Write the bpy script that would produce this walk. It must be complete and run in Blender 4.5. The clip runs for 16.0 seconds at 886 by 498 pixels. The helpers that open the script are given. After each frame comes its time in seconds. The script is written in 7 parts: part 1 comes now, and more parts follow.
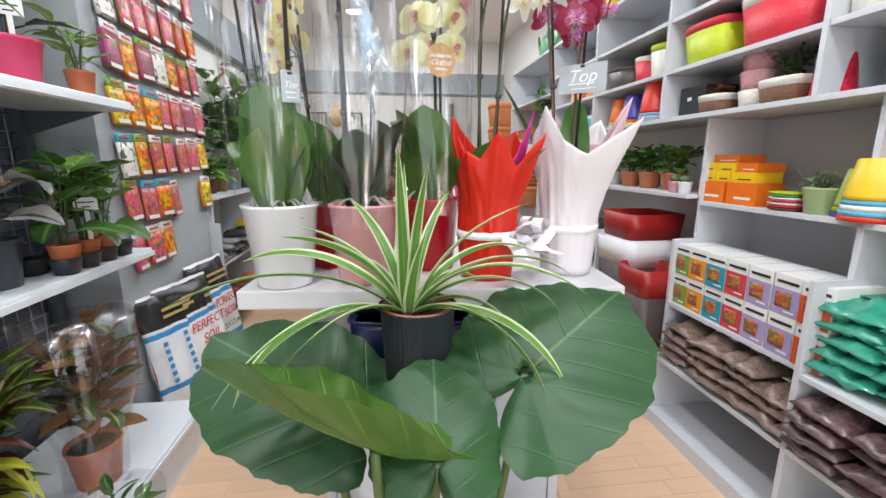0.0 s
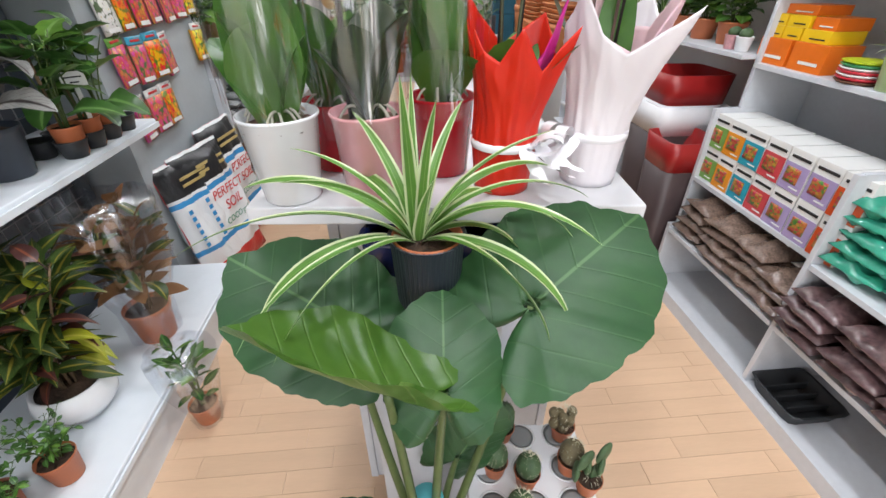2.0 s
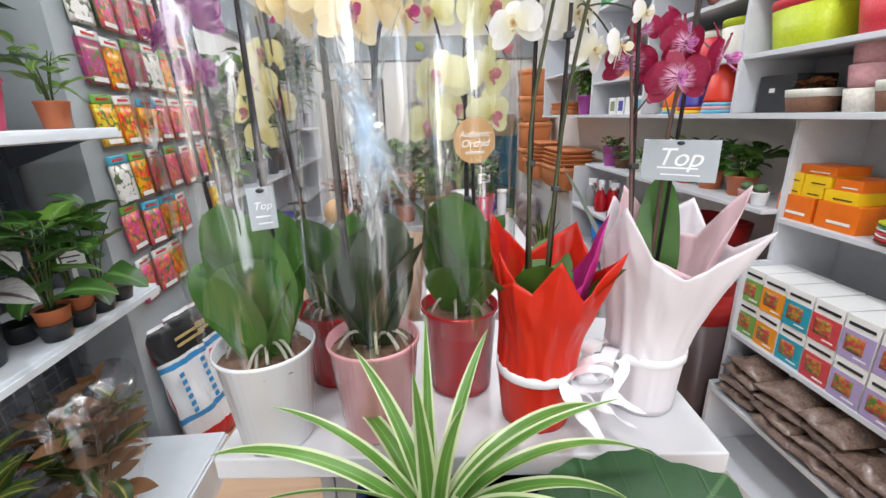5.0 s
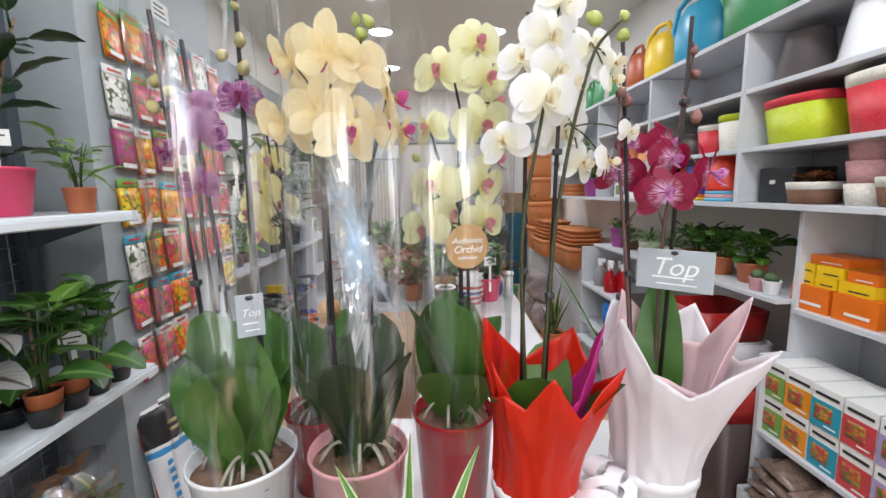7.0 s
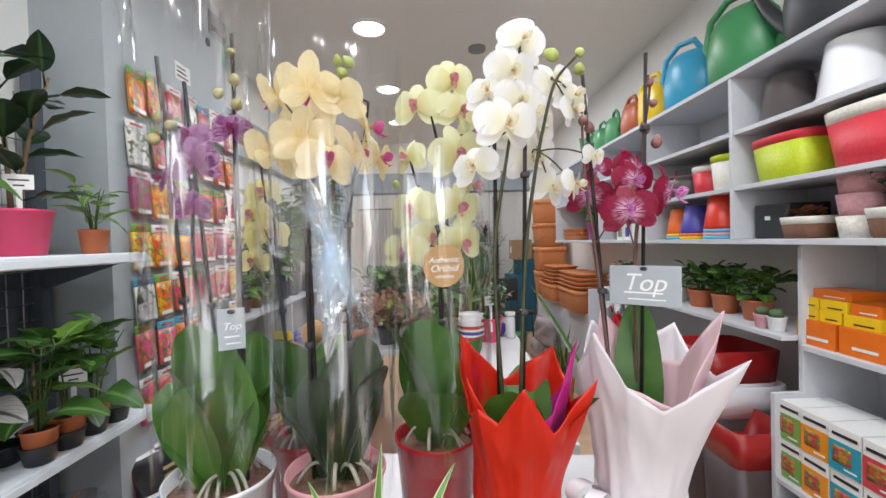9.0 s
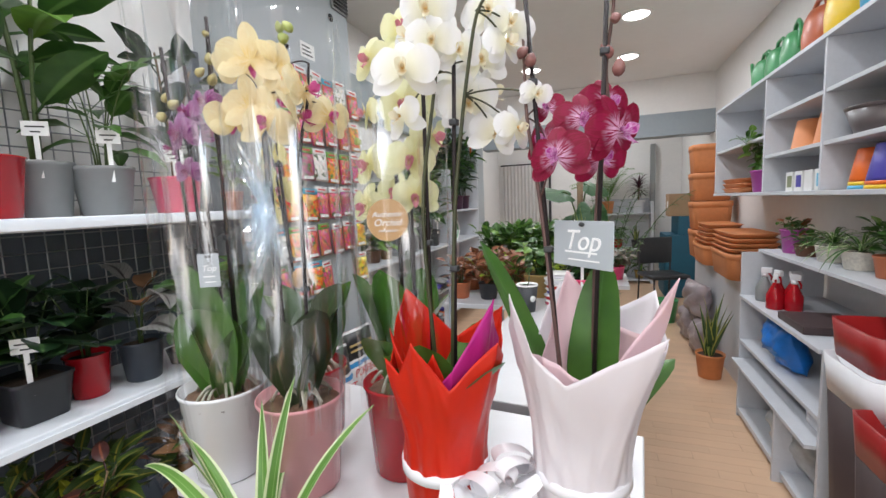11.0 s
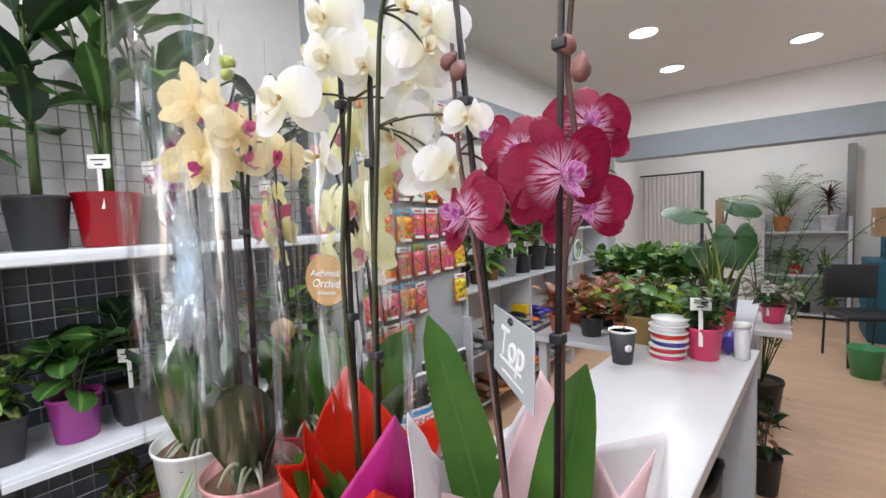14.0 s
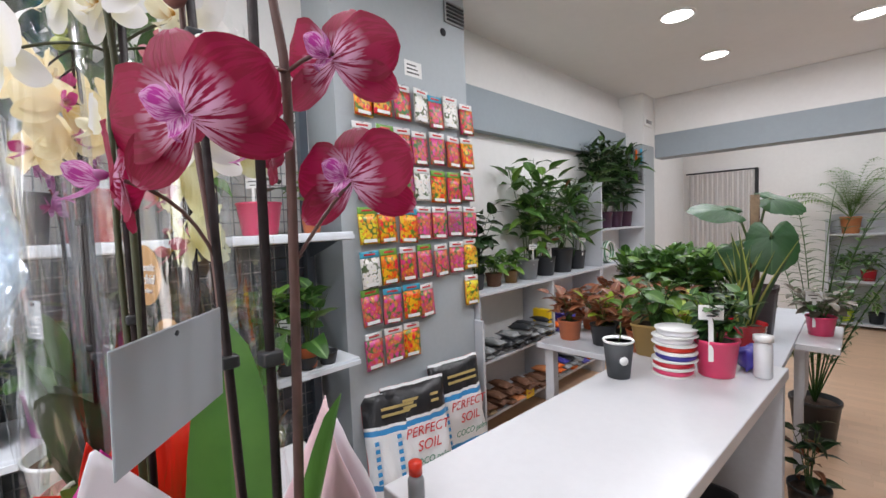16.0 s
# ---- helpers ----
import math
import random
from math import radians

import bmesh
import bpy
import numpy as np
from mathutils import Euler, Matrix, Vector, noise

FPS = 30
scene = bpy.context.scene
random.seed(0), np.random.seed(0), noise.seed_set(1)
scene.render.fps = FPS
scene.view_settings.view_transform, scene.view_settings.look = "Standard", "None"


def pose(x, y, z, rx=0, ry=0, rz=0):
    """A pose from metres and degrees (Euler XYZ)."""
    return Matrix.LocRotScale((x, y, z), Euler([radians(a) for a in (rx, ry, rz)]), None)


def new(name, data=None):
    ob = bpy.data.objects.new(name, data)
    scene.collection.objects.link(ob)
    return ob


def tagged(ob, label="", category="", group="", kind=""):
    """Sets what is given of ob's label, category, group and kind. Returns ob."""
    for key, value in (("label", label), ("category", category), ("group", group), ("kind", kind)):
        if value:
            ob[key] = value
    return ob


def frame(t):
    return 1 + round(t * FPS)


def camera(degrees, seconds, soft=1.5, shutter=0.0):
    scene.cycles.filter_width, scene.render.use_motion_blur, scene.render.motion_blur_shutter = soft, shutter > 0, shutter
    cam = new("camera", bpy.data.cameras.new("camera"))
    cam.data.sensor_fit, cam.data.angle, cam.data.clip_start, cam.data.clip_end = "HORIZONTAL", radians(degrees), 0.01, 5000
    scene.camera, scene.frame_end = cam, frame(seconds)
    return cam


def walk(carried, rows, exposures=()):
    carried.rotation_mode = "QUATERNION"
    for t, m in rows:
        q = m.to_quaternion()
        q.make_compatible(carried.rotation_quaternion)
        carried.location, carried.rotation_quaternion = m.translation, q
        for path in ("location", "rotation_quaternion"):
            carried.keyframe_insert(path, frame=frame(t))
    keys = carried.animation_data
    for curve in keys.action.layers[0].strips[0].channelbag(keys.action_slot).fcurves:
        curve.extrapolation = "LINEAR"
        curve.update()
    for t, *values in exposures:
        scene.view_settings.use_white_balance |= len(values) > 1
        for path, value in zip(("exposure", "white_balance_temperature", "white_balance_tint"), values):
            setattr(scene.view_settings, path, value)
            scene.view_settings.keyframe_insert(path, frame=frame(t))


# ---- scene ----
cam = camera(92.8, 16.0)
METRES, EYE, TILT, LEAN, TURN = 1.38, 1.196, -11.8, 0.0, -7.5
ROWS = [
    (0.0, 0.0, 0.0, 0.0, 0.0, 0.0, -0.0),
    (0.5, 0.0004, 0.0241, 0.0213, 1.01, -7.34, -0.79),
    (1.0, 0.0003, 0.0329, 0.0449, 2.13, -15.15, -0.81),
    (1.5, 0.0034, 0.0297, 0.0655, 2.38, -20.7, -0.55),
    (2.0, 0.0074, 0.0347, 0.0906, 2.47, -21.2, -0.16),
    (2.5, 0.0037, 0.0639, 0.1141, 2.63, -19.16, 0.14),
    (3.0, -0.0019, 0.0961, 0.1343, 3.29, -16.78, 0.55),
    (3.5, -0.0069, 0.1214, 0.1511, 3.0, -14.09, 0.75),
    (4.0, -0.0125, 0.1404, 0.1651, 2.85, -11.22, 1.04),
    (6.5, 0.0067, 0.1604, 0.2226, 4.71, 1.04, -0.02),
    (7.0, 0.0097, 0.1632, 0.2257, 5.09, 3.85, -0.16),
    (7.5, 0.0125, 0.1689, 0.2298, 6.1, 8.66, -0.19),
    (8.0, 0.0175, 0.1722, 0.227, 6.13, 9.51, -0.1),
    (8.5, 0.0201, 0.1669, 0.2047, 6.17, 10.09, 0.07),
    (9.0, 0.045, 0.1516, 0.1934, 6.67, 10.64, 0.23),
    (9.5, 0.1263, 0.1427, 0.1806, 13.82, 8.34, -1.28),
    (12.0, 0.2542, 0.2817, 0.2127, 30.99, 3.48, -3.3),
    (12.5, 0.2554, 0.3057, 0.2333, 34.18, 3.47, -4.03),
    (13.0, 0.2721, 0.3309, 0.2467, 38.7, 4.0, -5.21),
    (13.5, 0.2958, 0.3565, 0.2582, 43.48, 4.36, -5.83),
    (14.0, 0.3218, 0.3938, 0.2659, 45.91, 4.31, -6.27),
    (14.5, 0.3533, 0.425, 0.2706, 49.76, 4.36, -6.71),
    (15.0, 0.3722, 0.4505, 0.2692, 50.46, 4.15, -6.8),
    (15.5, 0.3704, 0.4943, 0.2663, 50.64, 4.21, -6.86),
    (16.0, 0.3677, 0.5521, 0.2801, 51.89, 3.93, -7.04),
]
walk(cam, [(t, pose(0, 0, EYE, TILT, LEAN, TURN) @ pose(METRES * x, METRES * y, METRES * z, 90 + pitch, roll, yaw)) for t, x, y, z, yaw, pitch, roll in ROWS],
     [(0.0, 0.18, 6500, 13), (4.0, 0.16, 6500, 13), (6.5, -0.1, 6500, 14), (9.5, -0.12, 6500, 14), (12.0, -0.06, 6500, 14), (16.0, -0.04, 6500, 17)])

# ---- world and light ----
def nodes_of(m):
    m.use_nodes = True
    return m.node_tree.nodes, m.node_tree.links


world = bpy.data.worlds.new("daylight")
scene.world = world
wn, wl = nodes_of(world)
sky = wn.new("ShaderNodeTexSky")
sky.sky_type, sky.sun_disc, sky.sun_elevation, sky.sun_rotation = "NISHITA", False, radians(35), radians(200)
wl.new(sky.outputs[0], wn["Background"].inputs[0])
wn["Background"].inputs[1].default_value = 0.12


def lamp(name, m, power, size, size_y=None, colour=(1, 1, 1), shape="RECTANGLE"):
    data = bpy.data.lights.new(name, "AREA")
    data.energy, data.shape, data.size, data.color = power, shape, size, colour
    if size_y:
        data.size_y = size_y
    ob = new(name, data)
    ob.matrix_world = m
    return ob


CEIL = 2.75
LAMPS = [(x, y) for y in (-0.9, 0.15, 1.2, 2.9, 3.95, 4.97) for x in (-0.28, 0.65)] + [(-0.28, 7.0), (0.65, 7.0)]
for x, y in LAMPS:
    lamp("downlight_lamp", pose(x, y, CEIL - 0.035), 9.9 if y < 2 else 8.2, 0.17, colour=(0.91, 0.965, 1.0), shape="DISK")
# daylight that enters by the glazed shop front behind the camera
lamp("shopfront_daylight", pose(0.15, -2.12, 1.35, 90, 0, 0), 30, 2.5, 2.2, (0.9, 0.95, 1.0))


# ---- materials ----
def mat(name, colour, rough=0.5, metal=0.0, vary=0.06, scale=30.0, bump=0.05, spec=0.5, rand=0.0, coat=0.0, trans=0.0, stretch=(1, 1, 1)):
    """Painted, plastic, wooden or stone surface with grain at two scales."""
    m = bpy.data.materials.new(name)
    n, l = nodes_of(m)
    b = n["Principled BSDF"]
    tc = n.new("ShaderNodeTexCoord")
    mp = n.new("ShaderNodeMapping")
    mp.inputs["Scale"].default_value = stretch
    l.new(tc.outputs["Object"], mp.inputs[0])
    n1, n2 = n.new("ShaderNodeTexNoise"), n.new("ShaderNodeTexNoise")
    n1.inputs["Scale"].default_value, n2.inputs["Scale"].default_value = scale, scale * 0.13
    n1.inputs["Detail"].default_value = 4
    l.new(mp.outputs[0], n1.inputs[0]), l.new(mp.outputs[0], n2.inputs[0])
    add = n.new("ShaderNodeMath")
    l.new(n1.outputs[0], add.inputs[0]), l.new(n2.outputs[0], add.inputs[1])
    mr = n.new("ShaderNodeMapRange")
    mr.inputs[1].default_value, mr.inputs[2].default_value = 0.6, 1.4
    mr.inputs[3].default_value, mr.inputs[4].default_value = 1 - vary, 1 + vary
    l.new(add.outputs[0], mr.inputs[0])
    hsv = n.new("ShaderNodeHueSaturation")
    hsv.inputs["Color"].default_value = (*colour, 1)
    val = mr.outputs[0]
    if rand:
        oi = n.new("ShaderNodeObjectInfo")
        mr2 = n.new("ShaderNodeMapRange")
        mr2.inputs[3].default_value, mr2.inputs[4].default_value = 1 - rand, 1 + rand
        isl = n.new("ShaderNodeNewGeometry")
        sm = n.new("ShaderNodeMath")
        l.new(oi.outputs["Random"], sm.inputs[0]), l.new(isl.outputs["Random Per Island"], sm.inputs[1])
        fr = n.new("ShaderNodeMath")
        fr.operation = "FRACT"
        l.new(sm.outputs[0], fr.inputs[0]), l.new(fr.outputs[0], mr2.inputs[0])
        mul = n.new("ShaderNodeMath")
        mul.operation = "MULTIPLY"
        l.new(val, mul.inputs[0]), l.new(mr2.outputs[0], mul.inputs[1])
        val = mul.outputs[0]
    l.new(val, hsv.inputs["Value"])
    l.new(hsv.outputs[0], b.inputs["Base Color"])
    b.inputs["Roughness"].default_value, b.inputs["Metallic"].default_value = rough, metal
    b.inputs["Specular IOR Level"].default_value = spec
    b.inputs["Coat Weight"].default_value = coat
    b.inputs["Transmission Weight"].default_value = trans
    if bump:
        bp = n.new("ShaderNodeBump")
        bp.inputs["Strength"].default_value, bp.inputs["Distance"].default_value = bump, 0.004
        l.new(n1.outputs[0], bp.inputs["Height"])
        l.new(bp.outputs[0], b.inputs["Normal"])
    return m


def leafmat(name, dark, light, rib=None, edge=None, veins=0.0, rough=0.35, ribw=0.07, mottle=0.0, trans=0.25, vein_n=9.0, fine=22.0):
    """A leaf: u runs across it, v from base to tip. rib: the midrib's colour; edge: a margin of another colour; mottle: blotches of the light colour."""
    m = bpy.data.materials.new(name)
    n, l = nodes_of(m)
    b = n["Principled BSDF"]
    tc = n.new("ShaderNodeTexCoord")
    sep = n.new("ShaderNodeSeparateXYZ")
    l.new(tc.outputs["UV"], sep.inputs[0])

    def math_(op, a, c=0.0, d=None):
        k = n.new("ShaderNodeMath")
        k.operation = op
        for i, v in enumerate((a, c) if d is None else (a, c, d)):
            if isinstance(v, (int, float)):
                k.inputs[i].default_value = v
            else:
                l.new(v, k.inputs[i])
        return k.outputs[0]

    def mixc(f, a, c):
        k = n.new("ShaderNodeMix")
        k.data_type = "RGBA"
        if isinstance(f, (int, float)):
            k.inputs[0].default_value = f
        else:
            l.new(f, k.inputs[0])
        for i, v in ((6, a), (7, c)):
            if isinstance(v, tuple):
                k.inputs[i].default_value = (*v, 1)
            else:
                l.new(v, k.inputs[i])
        return k.outputs[2]

    across = math_("ABSOLUTE", math_("SUBTRACT", sep.outputs[0], 0.5))
    nz = n.new("ShaderNodeTexNoise")
    nz.inputs["Scale"].default_value, nz.inputs["Detail"].default_value = 22, 5
    l.new(tc.outputs["Object"], nz.inputs[0])
    isl = n.new("ShaderNodeNewGeometry")
    oi = n.new("ShaderNodeObjectInfo")
    r = math_("MULTIPLY_ADD", isl.outputs["Random Per Island"], 0.55, math_("MULTIPLY", oi.outputs["Random"], 0.2))
    f = math_("ADD", r, math_("MULTIPLY_ADD", nz.outputs[0], 0.8, -0.35))
    col = mixc(math_("MINIMUM", math_("MAXIMUM", f, 0.0), 1.0), dark, light)
    height = nz.outputs[0]
    if veins:
        wv = math_("SINE", math_("MULTIPLY", math_("SUBTRACT", sep.outputs[1], math_("MULTIPLY", across, 0.7)), vein_n * 6.283))
        line = math_("POWER", math_("MAXIMUM", wv, 0.0), fine)
        col = mixc(math_("MULTIPLY", line, veins), col, rib or light)
        height = math_("ADD", math_("MULTIPLY", nz.outputs[0], 0.3), math_("MULTIPLY", line, -1.0))
    if mottle:
        vz = n.new("ShaderNodeTexNoise")
        vz.inputs["Scale"].default_value = 55
        vz.inputs["Detail"].default_value = 2
        l.new(tc.outputs["Object"], vz.inputs[0])
        k = n.new("ShaderNodeMapRange")
        k.inputs[1].default_value, k.inputs[2].default_value = 0.5, 0.58
        l.new(vz.outputs[0], k.inputs[0])
        col = mixc(math_("MULTIPLY", k.outputs[0], mottle), col, edge or light)
    elif edge:
        k = n.new("ShaderNodeMapRange")
        k.inputs[1].default_value, k.inputs[2].default_value = 0.34, 0.39
        l.new(math_("MULTIPLY_ADD", nz.outputs[0], 0.06, across), k.inputs[0])
        col = mixc(k.outputs[0], col, edge)
    if rib:
        k = n.new("ShaderNodeMapRange")
        k.inputs[1].default_value, k.inputs[2].default_value = ribw * 1.3, ribw * 0.6
        l.new(across, k.inputs[0])
        col = mixc(k.outputs[0], col, rib)
    l.new(col, b.inputs["Base Color"])
    b.inputs["Roughness"].default_value = rough
    b.inputs["Specular IOR Level"].default_value = 0.45
    bp = n.new("ShaderNodeBump")
    bp.inputs["Strength"].default_value, bp.inputs["Distance"].default_value = 0.25, 0.004
    l.new(height, bp.inputs["Height"])
    l.new(bp.outputs[0], b.inputs["Normal"])
    tr = n.new("ShaderNodeBsdfTranslucent")
    l.new(col, tr.inputs[0])
    mx = n.new("ShaderNodeMixShader")
    mx.inputs[0].default_value = trans
    l.new(b.outputs[0], mx.inputs[1]), l.new(tr.outputs[0], mx.inputs[2])
    l.new(mx.outputs[0], n["Material Output"].inputs[0])
    return m


def petalmat(name, centre, outer, vein=None, size=0.045, edge=None):
    """Orchid petals, coloured by the distance from the flower's middle, with fine veins."""
    m = bpy.data.materials.new(name)
    n, l = nodes_of(m)
    b = n["Principled BSDF"]
    tc = n.new("ShaderNodeTexCoord")
    ln = n.new("ShaderNodeVectorMath")
    ln.operation = "LENGTH"
    l.new(tc.outputs["Object"], ln.inputs[0])
    rp = n.new("ShaderNodeValToRGB")
    rp.color_ramp.elements[0].color, rp.color_ramp.elements[1].color = (*centre, 1), (*outer, 1)
    rp.color_ramp.elements[0].position, rp.color_ramp.elements[1].position = 0.2, 0.55
    if edge:
        e = rp.color_ramp.elements.new(0.9)
        e.color = (*outer, 1)
        e = rp.color_ramp.elements.new(1.0)
        e.color = (*edge, 1)
    mr = n.new("ShaderNodeMapRange")
    mr.inputs[2].default_value = size
    l.new(ln.outputs[1], mr.inputs[0])
    l.new(mr.outputs[0], rp.inputs[0])
    col = rp.outputs[0]
    sep = n.new("ShaderNodeSeparateXYZ")
    l.new(tc.outputs["UV"], sep.inputs[0])
    wv = n.new("ShaderNodeTexNoise")
    mp = n.new("ShaderNodeMapping")
    mp.inputs["Scale"].default_value = (16, 2.5, 1)
    l.new(tc.outputs["UV"], mp.inputs[0]), l.new(mp.outputs[0], wv.inputs[0])
    wv.inputs["Scale"].default_value = 1.0
    if vein:
        k = n.new("ShaderNodeMapRange")
        k.inputs[1].default_value, k.inputs[2].default_value = 0.47, 0.55
        l.new(wv.outputs[0], k.inputs[0])
        mx = n.new("ShaderNodeMix")
        mx.data_type = "RGBA"
        l.new(k.outputs[0], mx.inputs[0]), l.new(col, mx.inputs[6])
        mx.inputs[7].default_value = (*vein, 1)
        col = mx.outputs[2]
    l.new(col, b.inputs["Base Color"])
    b.inputs["Roughness"].default_value = 0.55
    bp = n.new("ShaderNodeBump")
    bp.inputs["Strength"].default_value, bp.inputs["Distance"].default_value = 0.2, 0.002
    l.new(wv.outputs[0], bp.inputs["Height"]), l.new(bp.outputs[0], b.inputs["Normal"])
    tr = n.new("ShaderNodeBsdfTranslucent")
    l.new(col, tr.inputs[0])
    ms = n.new("ShaderNodeMixShader")
    ms.inputs[0].default_value = 0.4
    l.new(b.outputs[0], ms.inputs[1]), l.new(tr.outputs[0], ms.inputs[2])
    l.new(ms.outputs[0], n["Material Output"].inputs[0])
    return m


def filmmat(name, gloss=0.045, tint=(1, 1, 1), rough=0.08, streak=0.42, glare=0.0):
    """Clear cellophane: mostly see-through, with sharp gloss in its creases. The last argument mixes in bluish-white
    colour that imitates daylight glare.
    """
    m = bpy.data.materials.new(name)
    n, l = nodes_of(m)
    n.remove(n["Principled BSDF"])
    t, g = n.new("ShaderNodeBsdfTransparent"), n.new("ShaderNodeBsdfGlossy")
    t.inputs[0].default_value = (*tint, 1)
    g.inputs["Roughness"].default_value = rough
    tc = n.new("ShaderNodeTexCoord")
    mp = n.new("ShaderNodeMapping")
    mp.inputs["Scale"].default_value = (28, 28, 4)
    nz = n.new("ShaderNodeTexNoise")
    nz.inputs["Scale"].default_value, nz.inputs["Detail"].default_value = 1.0, 3
    l.new(tc.outputs["Object"], mp.inputs[0]), l.new(mp.outputs[0], nz.inputs[0])
    bp = n.new("ShaderNodeBump")
    bp.inputs["Strength"].default_value, bp.inputs["Distance"].default_value = 0.6, 0.01
    l.new(nz.outputs[0], bp.inputs["Height"])
    l.new(bp.outputs[0], g.inputs["Normal"])
    k = n.new("ShaderNodeMapRange")
    k.inputs[1].default_value, k.inputs[2].default_value = 0.55, 0.68
    k.inputs[3].default_value, k.inputs[4].default_value = gloss, gloss + streak
    l.new(nz.outputs[0], k.inputs[0])
    mx = n.new("ShaderNodeMixShader")
    l.new(k.outputs[0], mx.inputs[0]), l.new(t.outputs[0], mx.inputs[1]), l.new(g.outputs[0], mx.inputs[2])
    last = mx
    if glare:
        df, last = n.new("ShaderNodeBsdfTranslucent"), n.new("ShaderNodeMixShader")
        df.inputs[0].default_value = (0.78, 0.88, 0.97, 1)
        last.inputs[0].default_value = glare
        l.new(mx.outputs[0], last.inputs[1]), l.new(df.outputs[0], last.inputs[2])
    l.new(last.outputs[0], n["Material Output"].inputs[0])
    return m


def printmat(name, ground, blobs, leaf, scale=9.0):
    """Printed packet: a photograph of many flowers on foliage, as blobs of colour."""
    m = bpy.data.materials.new(name)
    n, l = nodes_of(m)
    b = n["Principled BSDF"]
    tc = n.new("ShaderNodeTexCoord")
    oi = n.new("ShaderNodeObjectInfo")
    mp = n.new("ShaderNodeMapping")
    cb = n.new("ShaderNodeCombineXYZ")
    k = n.new("ShaderNodeMath")
    k.operation = "MULTIPLY"
    k.inputs[1].default_value = 37.0
    l.new(oi.outputs["Random"], k.inputs[0]), l.new(k.outputs[0], cb.inputs[0]), l.new(k.outputs[0], cb.inputs[1])
    l.new(cb.outputs[0], mp.inputs["Location"])
    l.new(tc.outputs["UV"], mp.inputs[0])
    mp.inputs["Scale"].default_value = (1, 1.3, 1)
    v = n.new("ShaderNodeTexVoronoi")
    v.inputs["Scale"].default_value = scale * 0.62
    l.new(mp.outputs[0], v.inputs[0])
    rp = n.new("ShaderNodeValToRGB")
    rp.color_ramp.interpolation = "EASE"
    e = rp.color_ramp.elements
    e[0].position, e[0].color = 0.08, (*ground, 1)
    e[1].position, e[1].color = 0.78, (*leaf, 1)
    x = e.new(0.2)
    x.color = (*blobs[0], 1)
    x = e.new(0.56)
    x.color = (*blobs[0], 1)
    l.new(v.outputs["Distance"], rp.inputs[0])
    sp = n.new("ShaderNodeSeparateColor")
    l.new(v.outputs["Color"], sp.inputs[0])
    hs = n.new("ShaderNodeHueSaturation")
    mr = n.new("ShaderNodeMapRange")
    mr.inputs[3].default_value, mr.inputs[4].default_value = 0.44, 0.56
    l.new(sp.outputs[0], mr.inputs[0]), l.new(mr.outputs[0], hs.inputs["Hue"])
    l.new(rp.outputs[0], hs.inputs["Color"])
    l.new(hs.outputs[0], b.inputs["Base Color"])
    b.inputs["Roughness"].default_value = 0.3
    return m


def emit(name, colour, strength):
    m = bpy.data.materials.new(name)
    n, l = nodes_of(m)
    b = n["Principled BSDF"]
    b.inputs["Base Color"].default_value = (*colour, 1)
    b.inputs["Emission Color"].default_value, b.inputs["Emission Strength"].default_value = (*colour, 1), strength
    return m


GREY = mat("grey_laminate", (0.56, 0.58, 0.615), 0.45, vary=0.05, scale=60)
GREYWALL = mat("grey_wall_paint", (0.40, 0.44, 0.46), 0.6, vary=0.04, scale=40, bump=0.08)
BAND = mat("blue_grey_band_paint", (0.30, 0.35, 0.38), 0.6, vary=0.04)
WHITEWALL = mat("white_wall_paint", (0.83, 0.82, 0.80), 0.75, vary=0.03, scale=25, bump=0.1)
CEILP = mat("ceiling_paint", (0.86, 0.85, 0.835), 0.85, vary=0.02, scale=15, bump=0.05)
WHITELAM = mat("white_laminate", (0.60, 0.60, 0.615), 0.28, vary=0.03, scale=50)
SHELFWHITE = mat("white_metal_shelf", (0.72, 0.76, 0.8), 0.35, vary=0.03)
DARKMETAL = mat("grey_blue_metal", (0.10, 0.12, 0.145), 0.4, metal=0.3)
WIRE = mat("grey_wire", (0.35, 0.36, 0.37), 0.35, metal=0.8)
PLANK = mat("beech_strip", (0.67, 0.455, 0.30), 0.36, vary=0.045, scale=40, bump=0.02, rand=0.05, stretch=(0.6, 5, 1))
JOINT = mat("floor_joint", (0.50, 0.32, 0.19), 0.6)
TERRA = mat("terracotta_plastic", (0.50, 0.15, 0.06), 0.5, vary=0.1)
TERRA2 = mat("orange_terracotta", (0.60, 0.22, 0.08), 0.6, vary=0.1, rand=0.1)
SOIL = mat("potting_soil", (0.06, 0.035, 0.022), 0.95, vary=0.7, scale=160, bump=0.9)
BARK = mat("bark_chips", (0.15, 0.08, 0.05), 0.9, vary=0.7, scale=110, bump=0.9)
BLACKP = mat("black_plastic", (0.025, 0.027, 0.03), 0.45, vary=0.2)
ANTHRA = mat("anthracite_plastic", (0.035, 0.045, 0.06), 0.4, vary=0.15)
GREYP = mat("grey_plastic", (0.25, 0.26, 0.26), 0.4)
WHITEP = mat("white_glazed_ceramic", (0.8, 0.81, 0.83), 0.2, vary=0.03, coat=0.3)
PINKP = mat("pink_glazed_ceramic", (0.72, 0.34, 0.36), 0.2, vary=0.05, coat=0.4)
REDP = mat("red_glazed_ceramic", (0.40, 0.008, 0.015), 0.14, vary=0.1, coat=0.1, spec=0.35)
HOTPINK = mat("hot_pink_plastic", (0.75, 0.06, 0.16), 0.35, vary=0.05)
PURPLEP = mat("purple_plastic", (0.38, 0.05, 0.3), 0.35)
STAKE = mat("dark_plant_stake", (0.022, 0.016, 0.016), 0.6, vary=0.4, scale=120, bump=0.3, spec=0.2)
